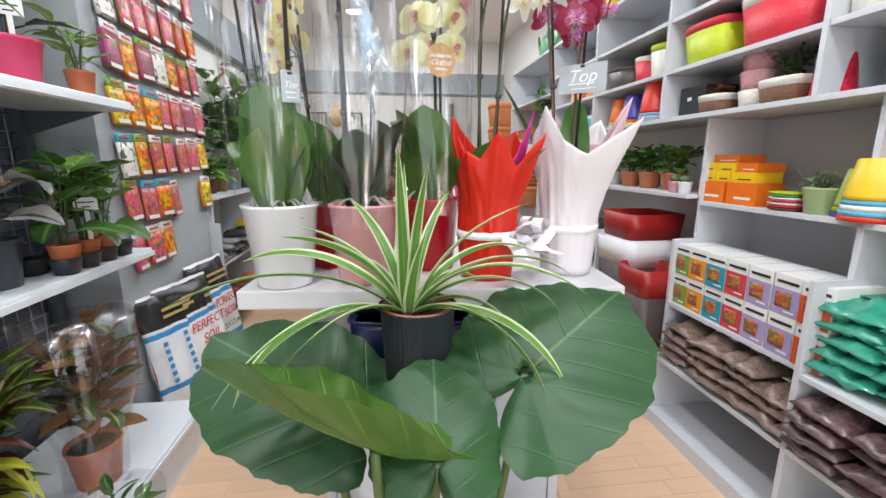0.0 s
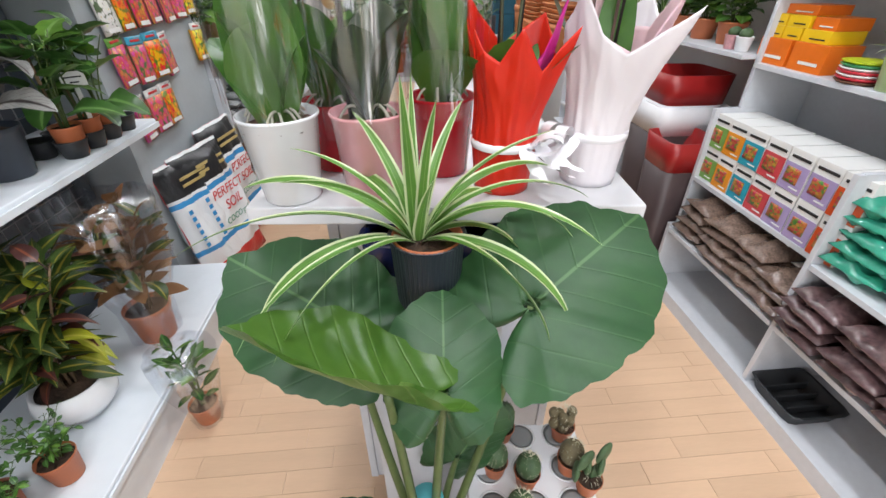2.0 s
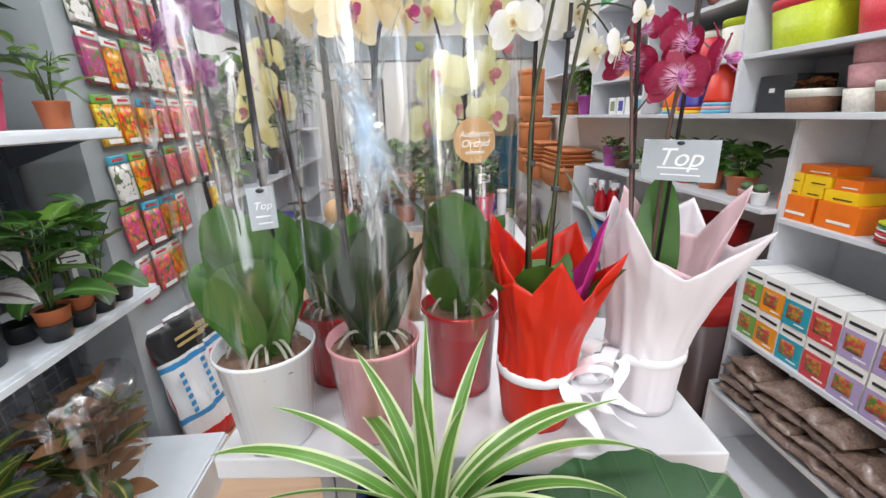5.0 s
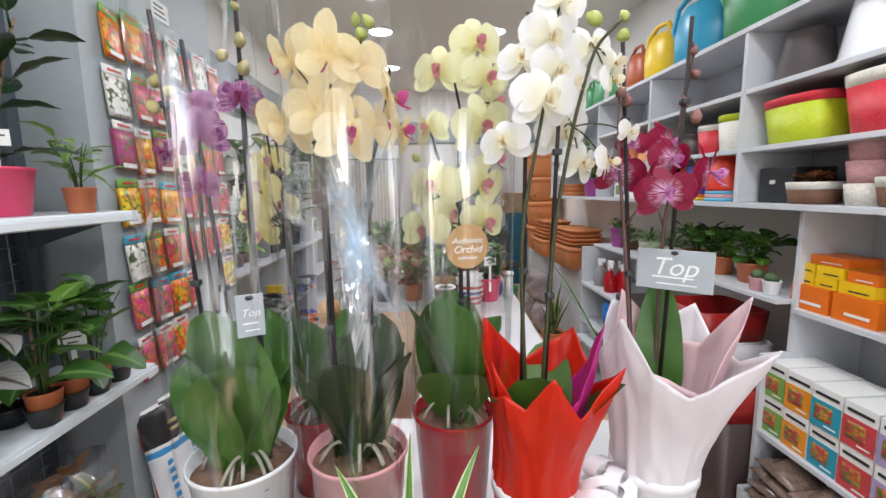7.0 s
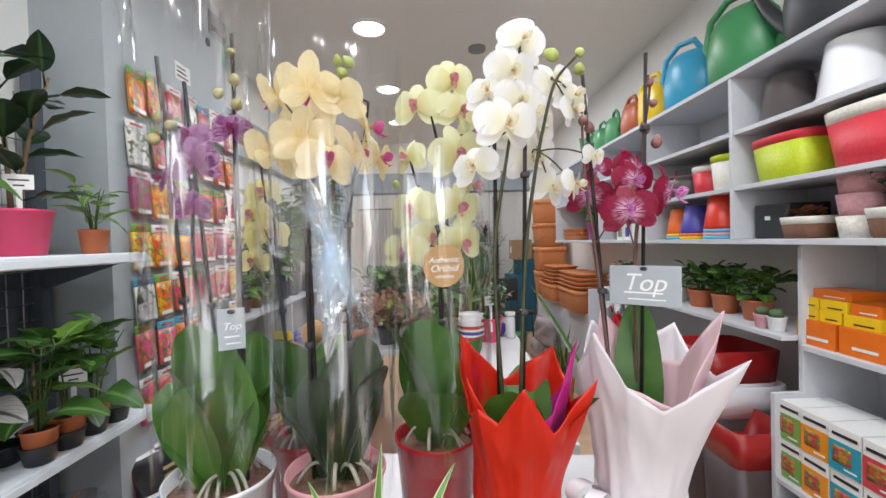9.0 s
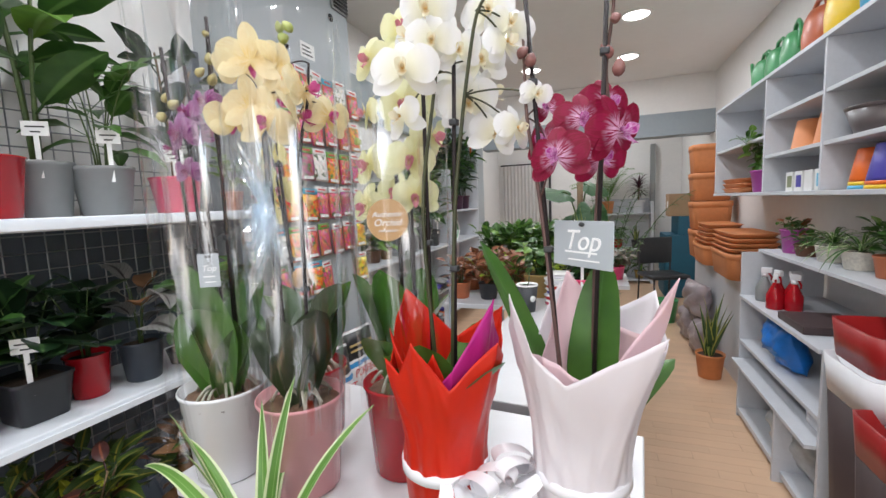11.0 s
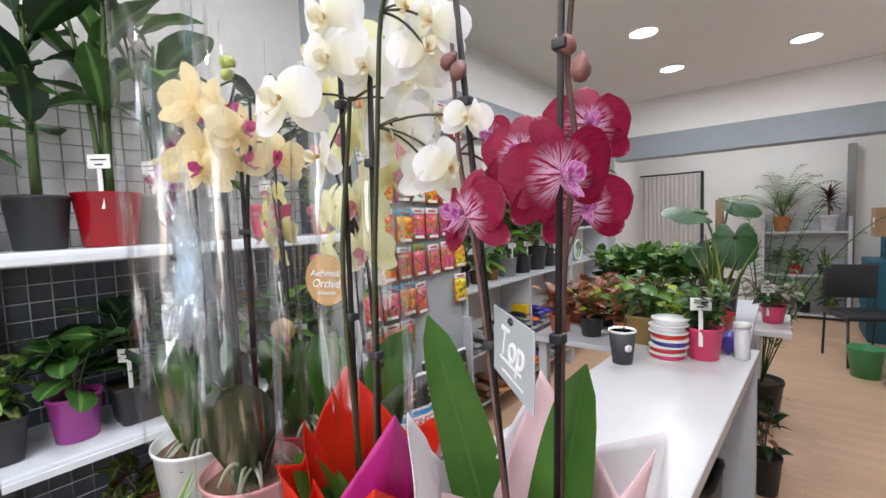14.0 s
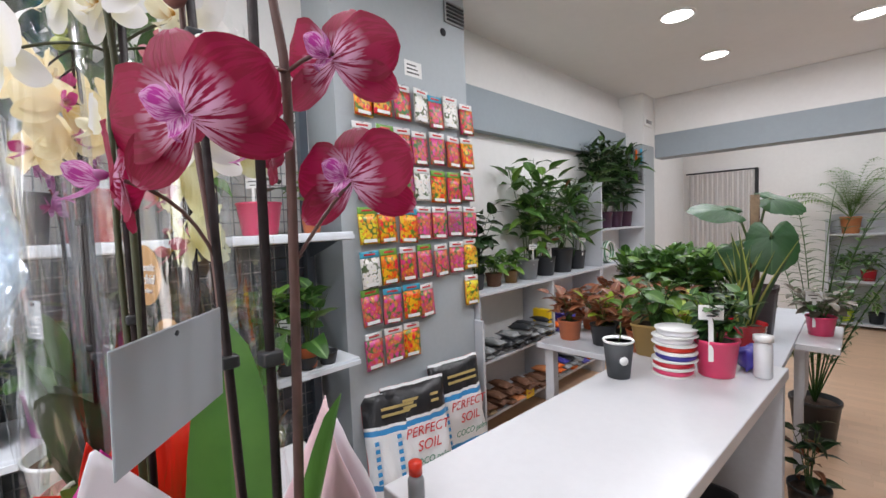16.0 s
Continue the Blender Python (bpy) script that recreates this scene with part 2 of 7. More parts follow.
STEM = mat("green_stem", (0.07, 0.11, 0.03), 0.45, vary=0.3, scale=60)
OSTEM = mat("dark_olive_stem", (0.045, 0.05, 0.02), 0.45, vary=0.4, scale=60)
DSTEM = mat("purple_brown_stem", (0.13, 0.07, 0.06), 0.45, vary=0.4, scale=60)
WOODSTEM = mat("woody_stem", (0.17, 0.11, 0.06), 0.8, vary=0.4, scale=80, bump=0.5)
ROOT = mat("pale_aerial_root", (0.42, 0.40, 0.33), 0.7, vary=0.3, scale=60)
CARD = mat("white_card", (0.82, 0.82, 0.8), 0.6, vary=0.03)
INK = mat("black_ink", (0.02, 0.02, 0.02), 0.6)
TAGGREY = mat("silver_grey_card", (0.40, 0.44, 0.47), 0.5, vary=0.03)
TAGINK = mat("white_print", (0.85, 0.86, 0.86), 0.5)
GOLD = mat("kraft_gold_card", (0.48, 0.28, 0.11), 0.5, vary=0.12)


def papermat(name, colour, rough, thin, vary=0.08):
    """Thin wrapping paper: fibrous, faintly crumpled, and letting some light through."""
    m = mat(name, colour, rough, vary=vary, scale=14, bump=0.35)
    n, l = nodes_of(m)
    tr, mx = n.new("ShaderNodeBsdfTranslucent"), n.new("ShaderNodeMixShader")
    tr.inputs[0].default_value = (*colour, 1)
    mx.inputs[0].default_value = thin
    l.new(n["Principled BSDF"].outputs[0], mx.inputs[1]), l.new(tr.outputs[0], mx.inputs[2])
    l.new(mx.outputs[0], n["Material Output"].inputs[0])
    return m


REDWRAP = papermat("orange_red_wrapping", (0.74, 0.03, 0.012), 0.28, 0.30)
MAGWRAP = papermat("magenta_wrapping", (0.58, 0.03, 0.28), 0.3, 0.30)
PINKWRAP = papermat("pale_pink_wrapping", (0.88, 0.66, 0.69), 0.5, 0.28, 0.03)
WHITEWRAP = papermat("white_wrapping", (0.84, 0.80, 0.83), 0.5, 0.22, 0.03)
RIBBON = mat("satin_ribbon", (0.82, 0.81, 0.84), 0.25, vary=0.05)
FILM = filmmat("cellophane", 0.055, rough=0.06, streak=0.45)
FILM3 = filmmat("soft_cellophane", 0.12, (0.97, 0.98, 1.0), 0.12, 0.4)
# folds and seams: bluish-white daylight glare is mixed into the film's colour
FILM2 = filmmat("crumpled_cellophane", 0.24, (0.95, 0.98, 1.0), 0.12, 0.45, 0.2)
LIGHTGLOW = emit("downlight_glow", (1, 0.99, 0.97), 9)
LEAF = leafmat("leaf_green", (0.015, 0.055, 0.014), (0.075, 0.18, 0.030), (0.12, 0.24, 0.065), trans=0.18)
LEAFD = leafmat("leaf_dark", (0.006, 0.020, 0.009), (0.026, 0.066, 0.020), (0.05, 0.11, 0.035), trans=0.12)
LEAFB = leafmat("leaf_bright", (0.05, 0.15, 0.02), (0.20, 0.36, 0.05), (0.2, 0.36, 0.1))
LEAFO = leafmat("orchid_leaf", (0.028, 0.095, 0.014), (0.10, 0.225, 0.035), (0.06, 0.16, 0.03), rough=0.3, ribw=0.025, trans=0.12)
LEAFOD = leafmat("dark_orchid_leaf", (0.018, 0.03, 0.014), (0.05, 0.07, 0.025), (0.04, 0.07, 0.02), rough=0.3, ribw=0.025, trans=0.08)
EAR = leafmat("elephant_ear_leaf", (0.012, 0.050, 0.018), (0.036, 0.112, 0.032), (0.075, 0.16, 0.06), veins=0.25, rough=0.42, ribw=0.007, vein_n=7, trans=0.12, fine=60.0)
EARY = leafmat("young_elephant_ear_leaf", (0.030, 0.095, 0.012), (0.09, 0.19, 0.025), (0.15, 0.25, 0.06), veins=0.2, rough=0.3, ribw=0.008, vein_n=7, fine=60.0)
SPIDER = leafmat("spider_plant_leaf", (0.07, 0.19, 0.03), (0.16, 0.33, 0.06), (0.2, 0.38, 0.1), edge=(0.62, 0.70, 0.42), rough=0.32, ribw=0.03)
CROTON = leafmat("croton_leaf", (0.012, 0.022, 0.010), (0.05, 0.10, 0.02), (0.30, 0.26, 0.04), veins=0.3)
CROTONY = leafmat("yellow_croton_leaf", (0.10, 0.16, 0.01), (0.42, 0.42, 0.03), (0.5, 0.48, 0.08), veins=0.4)
DARKRED = leafmat("dark_maroon_leaf", (0.020, 0.008, 0.010), (0.07, 0.022, 0.018), (0.2, 0.06, 0.03), trans=0.1)
REDLEAF = leafmat("copper_red_leaf", (0.14, 0.035, 0.02), (0.36, 0.14, 0.06), (0.4, 0.2, 0.1))
LIMELEAF = leafmat("lime_leaf", (0.2, 0.32, 0.02), (0.45, 0.55, 0.05))
SILVER = leafmat("silver_leaf", (0.16, 0.16, 0.15), (0.38, 0.37, 0.35), (0.05, 0.04, 0.04), veins=0.8)
VARIEG = leafmat("variegated_leaf", (0.03, 0.09, 0.02), (0.08, 0.2, 0.04), edge=(0.5, 0.55, 0.22), mottle=0.7)
SNAKE = leafmat("snake_plant_leaf", (0.02, 0.06, 0.025), (0.07, 0.14, 0.05), edge=(0.40, 0.42, 0.10), veins=0.3, rough=0.35, vein_n=14)
DRIED = leafmat("dried_brown_leaf", (0.09, 0.04, 0.02), (0.28, 0.14, 0.06), rough=0.6)


# ---- mesh helpers ----
def part(name, bm, material, parent=None, label="", smooth=True):
    me = bpy.data.meshes.new(name)
    bm.to_mesh(me)
    bm.free()
    for mt in material if isinstance(material, (list, tuple)) else [material]:
        me.materials.append(mt)
    if smooth:
        me.shade_smooth()
    ob = new(name, me)
    ob.parent = parent
    if label:
        tagged(ob, label)
    return ob


def again(ob, parent, m, name=None):
    """Another object on the same mesh."""
    o = new(name or ob.name.split(".")[0], ob.data)
    o.parent, o.matrix_basis = parent, m
    return o


def thing(name, m, label, category, group="", kind=""):
    ob = new(name)
    ob.empty_display_size = 0.05
    ob.matrix_basis = m
    return tagged(ob, label, category, group, kind)


def box(x0, x1, y0, y1, z0, z1, bevel=0.0, bm=None):
    bm = bm or bmesh.new()
    r = bmesh.ops.create_cube(bm, size=1.0, matrix=Matrix.Translation(((x0 + x1) / 2, (y0 + y1) / 2, (z0 + z1) / 2)) @ Matrix.Diagonal((abs(x1 - x0), abs(y1 - y0), abs(z1 - z0), 1)))
    if bevel:
        es = list({e for v in r["verts"] for e in v.link_edges})
        bmesh.ops.bevel(bm, geom=es, offset=bevel, segments=2, affect="EDGES", profile=0.5)
    return bm


def lathe(profile, n=32, bm=None, m=Matrix(), ridge=0.0, ridges=0, square=0.0):
    """A turned body from (radius, height) pairs; square: 0 round to 1 square in plan."""
    bm = bm or bmesh.new()
    rings = []
    for r, z in profile:
        ring = []
        for i in range(n):
            a = 2 * math.pi * i / n
            k = r
            if ridges:
                k += ridge * (0.5 + 0.5 * math.cos(a * ridges))
            if square:
                c = max(abs(math.cos(a)), abs(math.sin(a)))
                k *= 1 + square * (min(1 / c, 1.3) - 1)
            ring.append(bm.verts.new(m @ Vector((k * math.cos(a), k * math.sin(a), z))))
        rings.append(ring)
    for p, q in zip(rings, rings[1:]):
        for i in range(n):
            bm.faces.new((p[i], p[(i + 1) % n], q[(i + 1) % n], q[i]))
    if profile[0][0] > 0.0005:
        bm.faces.new(rings[0][::-1])
    if profile[-1][0] > 0.0005:
        bm.faces.new(rings[-1])
    return bm


def tube(points, radius, n=8, bm=None, taper=1.0):
    """A round rod along points."""
    bm = bm or bmesh.new()
    pts = [Vector(p) for p in points]
    rings = []
    side = Vector((1, 0, 0))
    for i, p in enumerate(pts):
        d = (pts[min(i + 1, len(pts) - 1)] - pts[max(i - 1, 0)]).normalized()
        side = side - d * side.dot(d)
        if side.length < 1e-3:
            side = d.orthogonal()
        side.normalize()
        up = d.cross(side)
        r = radius * (1 + (taper - 1) * i / max(1, len(pts) - 1))
        rings.append([bm.verts.new(p + side * (r * math.cos(2 * math.pi * k / n)) + up * (r * math.sin(2 * math.pi * k / n))) for k in range(n)])
    for p, q in zip(rings, rings[1:]):
        for i in range(n):
            bm.faces.new((p[i], p[(i + 1) % n], q[(i + 1) % n], q[i]))
    bm.faces.new(rings[0][::-1])
    bm.faces.new(rings[-1])
    return bm


def curve3(a, b, bulge, n=10):
    """Points from a to b, bowed by the vector bulge in the middle."""
    a, b, bulge = Vector(a), Vector(b), Vector(bulge)
    return [a.lerp(b, i / n) + bulge * (4 * (i / n) * (1 - i / n)) for i in range(n + 1)]


def ball(r, bm=None, m=Matrix(), scale=(1, 1, 1), u=12, v=8):
    bm = bm or bmesh.new()
    bmesh.ops.create_uvsphere(bm, u_segments=u, v_segments=v, radius=r, matrix=m @ Matrix.Diagonal((*scale, 1)))
    return bm


def leaf(bm, m, L, W, droop=0.6, fold=0.25, kind="oval", n=8, across=4, ripple=0.0, twist=0.0):
    """A leaf from m's origin along its y, face up its z, that droops by so many radians to its tip."""
    uv = bm.loops.layers.uv.verify()
    rows, pos, ang = [], Vector((0, 0, 0)), 0.0
    for i in range(n + 1):
        v = i / n
        if kind == "oval":
            w = math.sin(math.pi * v ** 0.85) ** 0.8
        elif kind == "strap":
            w = min(1, 0.55 + v * 3) * (1 - v ** 3) ** 0.9
        elif kind == "lance":
            w = math.sin(math.pi * v ** 0.6) ** 1.1
        elif kind == "broad":
            w = min(1, 0.5 + 1.1 * v) * (1 - v ** 4.5) ** 0.6
        elif kind == "heart":
            w = (1 - v) ** 0.55 * min(1, 0.55 + 5 * v)
        elif kind == "paddle":
            w = (min(1, 0.45 + 1.4 * v)) * (1 - v ** 5) ** 0.7
        elif kind == "petal":
            w = math.sin(math.pi * min(1, v * 0.93 + 0.05) ** 1.25) ** 0.6
        else:
            w = math.sin(math.pi * v)
        w = max(w, 0.03) * W / 2
        row = []
        for j in range(across + 1):
            u = j / across * 2 - 1
            h = fold * w * abs(u) + ripple * w * math.sin(v * 17 + u * 2) * abs(u)
            a = twist * v
            nrm = Vector((0, -math.sin(ang), math.cos(ang)))
            p = pos + Vector((w * u * math.cos(a), 0, 0)) + nrm * (h + w * u * math.sin(a))
            row.append((bm.verts.new(m @ p), (u * 0.5 + 0.5, v)))
        rows.append(row)
        ang = -droop * (i + 1) / n
        pos = pos + Vector((0, math.cos(ang), math.sin(ang))) * (L / n)
    for p, q in zip(rows, rows[1:]):
        for j in range(across):
            f = bm.faces.new((p[j][0], p[j + 1][0], q[j + 1][0], q[j][0]))
            for loop, c in zip(f.loops, (p[j][1], p[j + 1][1], q[j + 1][1], q[j][1])):
                loop[uv].uv = c
    return bm


def aim(origin, direction, roll=0.0, up=(0, 0, 1)):
    """A pose whose y points along direction and whose z leans to up."""
    y = Vector(direction).normalized()
    x = y.cross(Vector(up))
    if x.length < 1e-3:
        x = Vector((1, 0, 0))
    x.normalize()
    z = x.cross(y)
    return Matrix.Translation(origin) @ Matrix((x, y, z)).transposed().to_4x4() @ pose(0, 0, 0, 0, roll, 0)


def polar(a, e):
    """The direction at azimuth a and elevation e, in degrees."""
    a, e = radians(a), radians(e)
    return Vector((math.cos(a) * math.cos(e), math.sin(a) * math.cos(e), math.sin(e)))


def text_mesh(s, size, depth=0.0006):
    cu = bpy.data.curves.new("writing", "FONT")
    cu.shear = 0.28
    cu.body, cu.size, cu.extrude, cu.align_x, cu.align_y = s, size, depth, "CENTER", "CENTER"
    ob = new("writing", cu)
    bpy.context.view_layer.update()
    me = bpy.data.meshes.new_from_object(ob.evaluated_get(bpy.context.evaluated_depsgraph_get()))
    bpy.data.objects.remove(ob)
    return me


def writing(s, size, material, parent, m):
    me = text_mesh(s, size)
    me.materials.clear()
    me.materials.append(material)
    ob = new("lettering", me)
    ob.parent, ob.matrix_basis = parent, m
    return ob


rnd = random.Random(7)
# ---- structure ----
def slab(name, *b, material, label="", bevel=0.0, cat="wall"):
    ob = part(name, box(*b, bevel=bevel), material, None, smooth=False)
    return tagged(ob, label, cat, kind="structure")


WX, EX, SY, NY = -1.34, 1.62, -2.25, 8.0
slab("floor", WX - 0.2, EX + 0.2, SY - 0.2, NY + 0.2, -0.1, -0.004, material=JOINT, label="beech strip laminate floor of the shop", cat="floor")
slab("ceiling", WX - 0.2, EX + 0.2, SY - 0.2, NY + 0.2, CEIL, CEIL + 0.12, material=CEILP, label="plain white painted ceiling with round downlights", cat="ceiling")
slab("wall_east", EX, EX + 0.15, SY, NY, -0.05, CEIL, material=WHITEWALL, label="white painted wall behind grey shelving")
slab("wall_west", WX - 0.15, WX, SY, NY, -0.05, CEIL, material=WHITEWALL, label="white painted wall behind shelves")
slab("wall_north", WX, EX, NY, NY + 0.15, -0.05, CEIL, material=WHITEWALL, label="white painted wall at the end of the shop")
slab("wall_south_low", WX, EX, SY - 0.15, SY, -0.05, 0.25, material=GREYWALL, label="low grey wall under the shop front glazing")
slab("wall_south_high", WX, EX, SY - 0.15, SY, 2.45, CEIL, material=GREYWALL, label="grey wall over the shop front glazing")
slab("pillar_wall", WX, -1.08, 1.80, 2.70, -0.05, CEIL - 0.002, material=GREYWALL, label="grey painted pillar hung with seed packets")
slab("trim_west", WX, -1.27, 2.70, 5.60, 2.06, 2.35, material=BAND, label="blue-grey band along the white wall", cat="trim")
slab("ledge_west", WX, -1.30, 2.70, 5.60, 2.352, 2.62, material=WHITEWALL, label="white upper wall above the grey band", cat="trim")
slab("column_wall", WX, -1.08, 5.60, 5.92, -0.05, 2.20, material=GREYWALL, label="grey painted column hung with garden tools")
slab("column_wall_top", WX, -1.08, 5.60, 5.92, 2.202, CEIL - 0.002, material=WHITEWALL, label="white top of the column", )
slab("beam_north", -1.08, EX, 5.95, 6.2, 2.08, 2.34, material=BAND, label="blue-grey beam across the shop", cat="beam")
slab("beam_north_top", -1.08, EX, 5.97, 6.2, 2.343, CEIL - 0.002, material=WHITEWALL, label="white wall over the beam", cat="beam")
slab("baseboard", WX, EX, NY - 0.012, NY - 0.001, 0, 0.08, material=WHITEWALL, label="white skirting board", cat="baseboard")
# curtain over the doorway in the end wall, with its rail
cb = bmesh.new()
cols = []
for i in range(61):
    x = -1.25 + 0.80 * i / 60
    cols.append([cb.verts.new((x, NY - 0.06 + 0.018 * math.sin(i * 1.35), z)) for z in (0.02, 1.0, 2.0)])
for p, q in zip(cols, cols[1:]):
    for k in range(2):
        cb.faces.new((p[k], q[k], q[k + 1], p[k + 1]))
curtain = thing("curtain", pose(0, 0, 0), "pale grey pleated curtain hanging over a doorway", "curtain")
part("cloth", cb, mat("curtain_cloth", (0.62, 0.6, 0.58), 0.9, vary=0.05), curtain)
part("rail", tube([(-1.28, NY - 0.06, 2.02), (-0.40, NY - 0.06, 2.02)], 0.012), BLACKP, curtain)
part("side_post", box(-0.44, -0.40, NY - 0.05, NY - 0.01, 0, 2.02), BLACKP, curtain, smooth=False)
slab("pipe_post", 1.16, 1.23, 7.86, 7.98, 0, 2.2, material=GREYP, label="grey vertical service duct on the end wall", cat="duct")

# downlights
for x, y in LAMPS:
    d = thing("ceiling_light", pose(x, y, CEIL), "round flush white downlight, switched on", "ceiling light", "ceiling downlights")
    part("trim_ring", lathe([(0.112, 0.0), (0.112, -0.008), (0.1, -0.014), (0.094, -0.008), (0.094, 0.0)]), CARD, d)
    part("diffuser", lathe([(0.093, -0.006), (0.06, -0.010), (0.0, -0.011)]), LIGHTGLOW, d)
sd = thing("smoke_detector", pose(0.42, 3.2, CEIL), "round grey smoke detector on the ceiling", "smoke detector")
part("body", lathe([(0.06, 0), (0.06, -0.02), (0.035, -0.032), (0, -0.033)]), GREYP, sd)
sg = thing("exit_sign", pose(-1.075, 5.72, 2.45), "small white sign on the column", "sign")
part("plate", box(0, 0.012, -0.11, 0.11, -0.05, 0.05, 0.003), CARD, sg)
part("mark", box(0.0125, 0.014, -0.08, 0.08, -0.02, 0.02), GREYP, sg)
vn = thing("wall_vent", pose(-1.078, 2.62, 2.62), "dark slatted ventilation grille high on the pillar", "vent")
part("frame", box(0, 0.012, -0.09, 0.07, -0.06, 0.06, 0.002), GREYP, vn)
for k in range(5):
    part("slat", box(0.0125, 0.02, -0.08, 0.06, -0.05 + k * 0.021, -0.04 + k * 0.021), BLACKP, vn)


# ---- counter and orchid table ----
tb = thing("orchid_table", pose(-0.27, 0.755, 0, 0, 0, -4.9), "white laminate display table with a thick top, crowded with orchids", "table")
part("tabletop", box(0, 0.703, 0, 0.40, 0.935, 0.97, 0.003), WHITELAM, tb, smooth=False)
part("side_panel", box(0.12, 0.14, 0.06, 0.38, 0, 0.9345), GREY, tb, smooth=False)
part("side_panel", box(0.60, 0.62, 0.06, 0.38, 0, 0.9345), GREY, tb, smooth=False)
part("front_panel", box(0.141, 0.599, 0.065, 0.085, 0, 0.9345), GREY, tb, smooth=False)
ct = thing("counter", pose(0.205, 1.13, 0, 0, 0, -3.6), "long white-topped counter on grey panels, open below", "counter")
part("worktop", box(-0.185, 0.19, 0.03, 1.17, 0.935, 0.967, 0.003), WHITELAM, ct, smooth=False)
part("side_panel", box(-0.18, -0.16, 0.05, 1.14, 0, 0.9345), GREY, ct, smooth=False)
part("end_panel", box(-0.159, 0.185, 1.12, 1.15, 0, 0.9345), GREY, ct, smooth=False)
part("end_panel", box(-0.159, 0.185, 0.05, 0.08, 0, 0.9345), GREY, ct, smooth=False)
part("shelf", box(-0.159, 0.17, 0.081, 1.119, 0.3, 0.32), GREY, ct, smooth=False)
bx = thing("black_box", pose(0.27, 1.95, 0.3205, 0, 0, -3.6), "black plastic crate on the shelf of the counter", "box")
part("body", lathe([(0.10, 0), (0.115, 0.34), (0.12, 0.35), (0.105, 0.35), (0.095, 0.02), (0, 0.02)], 32, square=1.0), BLACKP, bx)


# ---- wall shelving on the east side ----
def shelving(name, label, panels, boards, backs=()):
    u = thing(name, pose(0, 0, 0), label, "shelf unit", "grey wall shelving")
    for b in panels:
        part("side_panel", box(*b, bevel=0.0015), GREY, u, smooth=False)
    for b in boards:
        part("shelf_board", box(*b, bevel=0.0015), GREY, u, smooth=False)
    for b in backs:
        part("back_panel", box(*b), GREY, u, smooth=False)
    return u


UF, UB = 1.29, 1.60
ydiv = [-0.26, 0.47, 1.19, 1.93, 2.62, 3.31, 4.40]
for y0, y1 in zip(ydiv, ydiv[1:]):
    a, b = y0 + 0.010, y1 - 0.010
    mids = (1.82, 1.60) if y1 < 4 else (1.72,)
    shelving("upper_shelf_unit", "grey laminate wall shelf unit with open bays full of pots",
             [(UF, UB, y1 - 0.009, y1 + 0.009, 1.391, 2.03)],
             [(UF - 0.005, UB, a - 0.010, b + 0.010, 2.031, 2.05)] + [(UF + 0.004, UB, a + 0.0005, b - 0.0005, z - 0.018, z) for z in mids],
             [(UB + 0.001, UB + 0.012, a, b, 1.391, 2.03)])
shelving("long_shelf", "long grey laminate shelf board along the wall", [], [(UF - 0.01, UB, -0.3, 4.40, 1.37, 1.389)])
for y0, y1 in ((-0.30, 0.36), (0.36, 1.02), (1.02, 1.68)):
    # stepped lower unit, deeper towards the floor
    sk = 0.105 * (y1 - 1.85)
    f1, f2, f3 = 1.345 + sk * 0.3, 1.27 + sk * 0.6, 1.385 + sk
    u = shelving("stepped_shelf_unit", "grey laminate shelf unit, stepped deeper towards the floor",
                 [(f1, UB, y1 - 0.018, y1, 0.861, 1.369), (f2, UB, y1 - 0.018, y1, 0.56 + 0.3, 0.60 + 0.2605), (f2 - 0.02, UB, y1 - 0.018, y1, 0.346, 0.86), (1.2, UB, y1 - 0.018, y1, 0.0, 0.3455)],
                 [(f1 - 0.01, UB, y0 + 0.001, y1 - 0.019, 1.01, 1.028), (f2 - 0.02, UB, y0 + 0.001, y1 - 0.019, 0.56, 0.578),
                  (1.195, UB, y0 + 0.001, y1 - 0.019, 0.312, 0.33), (1.2, UB, y0 + 0.001, y1 - 0.019, 0.03, 0.06)],
                 [(UB + 0.001, UB + 0.012, y0, y1, 0.03, 1.369), (1.2 - 0.012, 1.2 - 0.001, y0, y1, 0, 0.062)])
shelving("plant_shelf", "grey laminate shelf with small potted plants", [], [(1.285, UB, 1.685, 3.31, 1.035, 1.052)])
shelving("low_shelf_unit", "low grey laminate shelf unit with sprayers and bags",
         [(1.20, UB, 3.29, 3.31, 0, 1.034), (1.20, UB, 2.27, 2.29, 0, 0.775), (1.17, 1.30, 2.62, 2.64, 0.0, 0.36)],
         [(1.19, UB, 2.291, 3.289, 0.757, 0.775), (1.20, UB, 2.291, 3.289, 0.48, 0.498), (1.16, UB, 2.291, 3.289, 0.36, 0.378), (1.20, UB, 2.291, 3.289, 0.03, 0.06)])


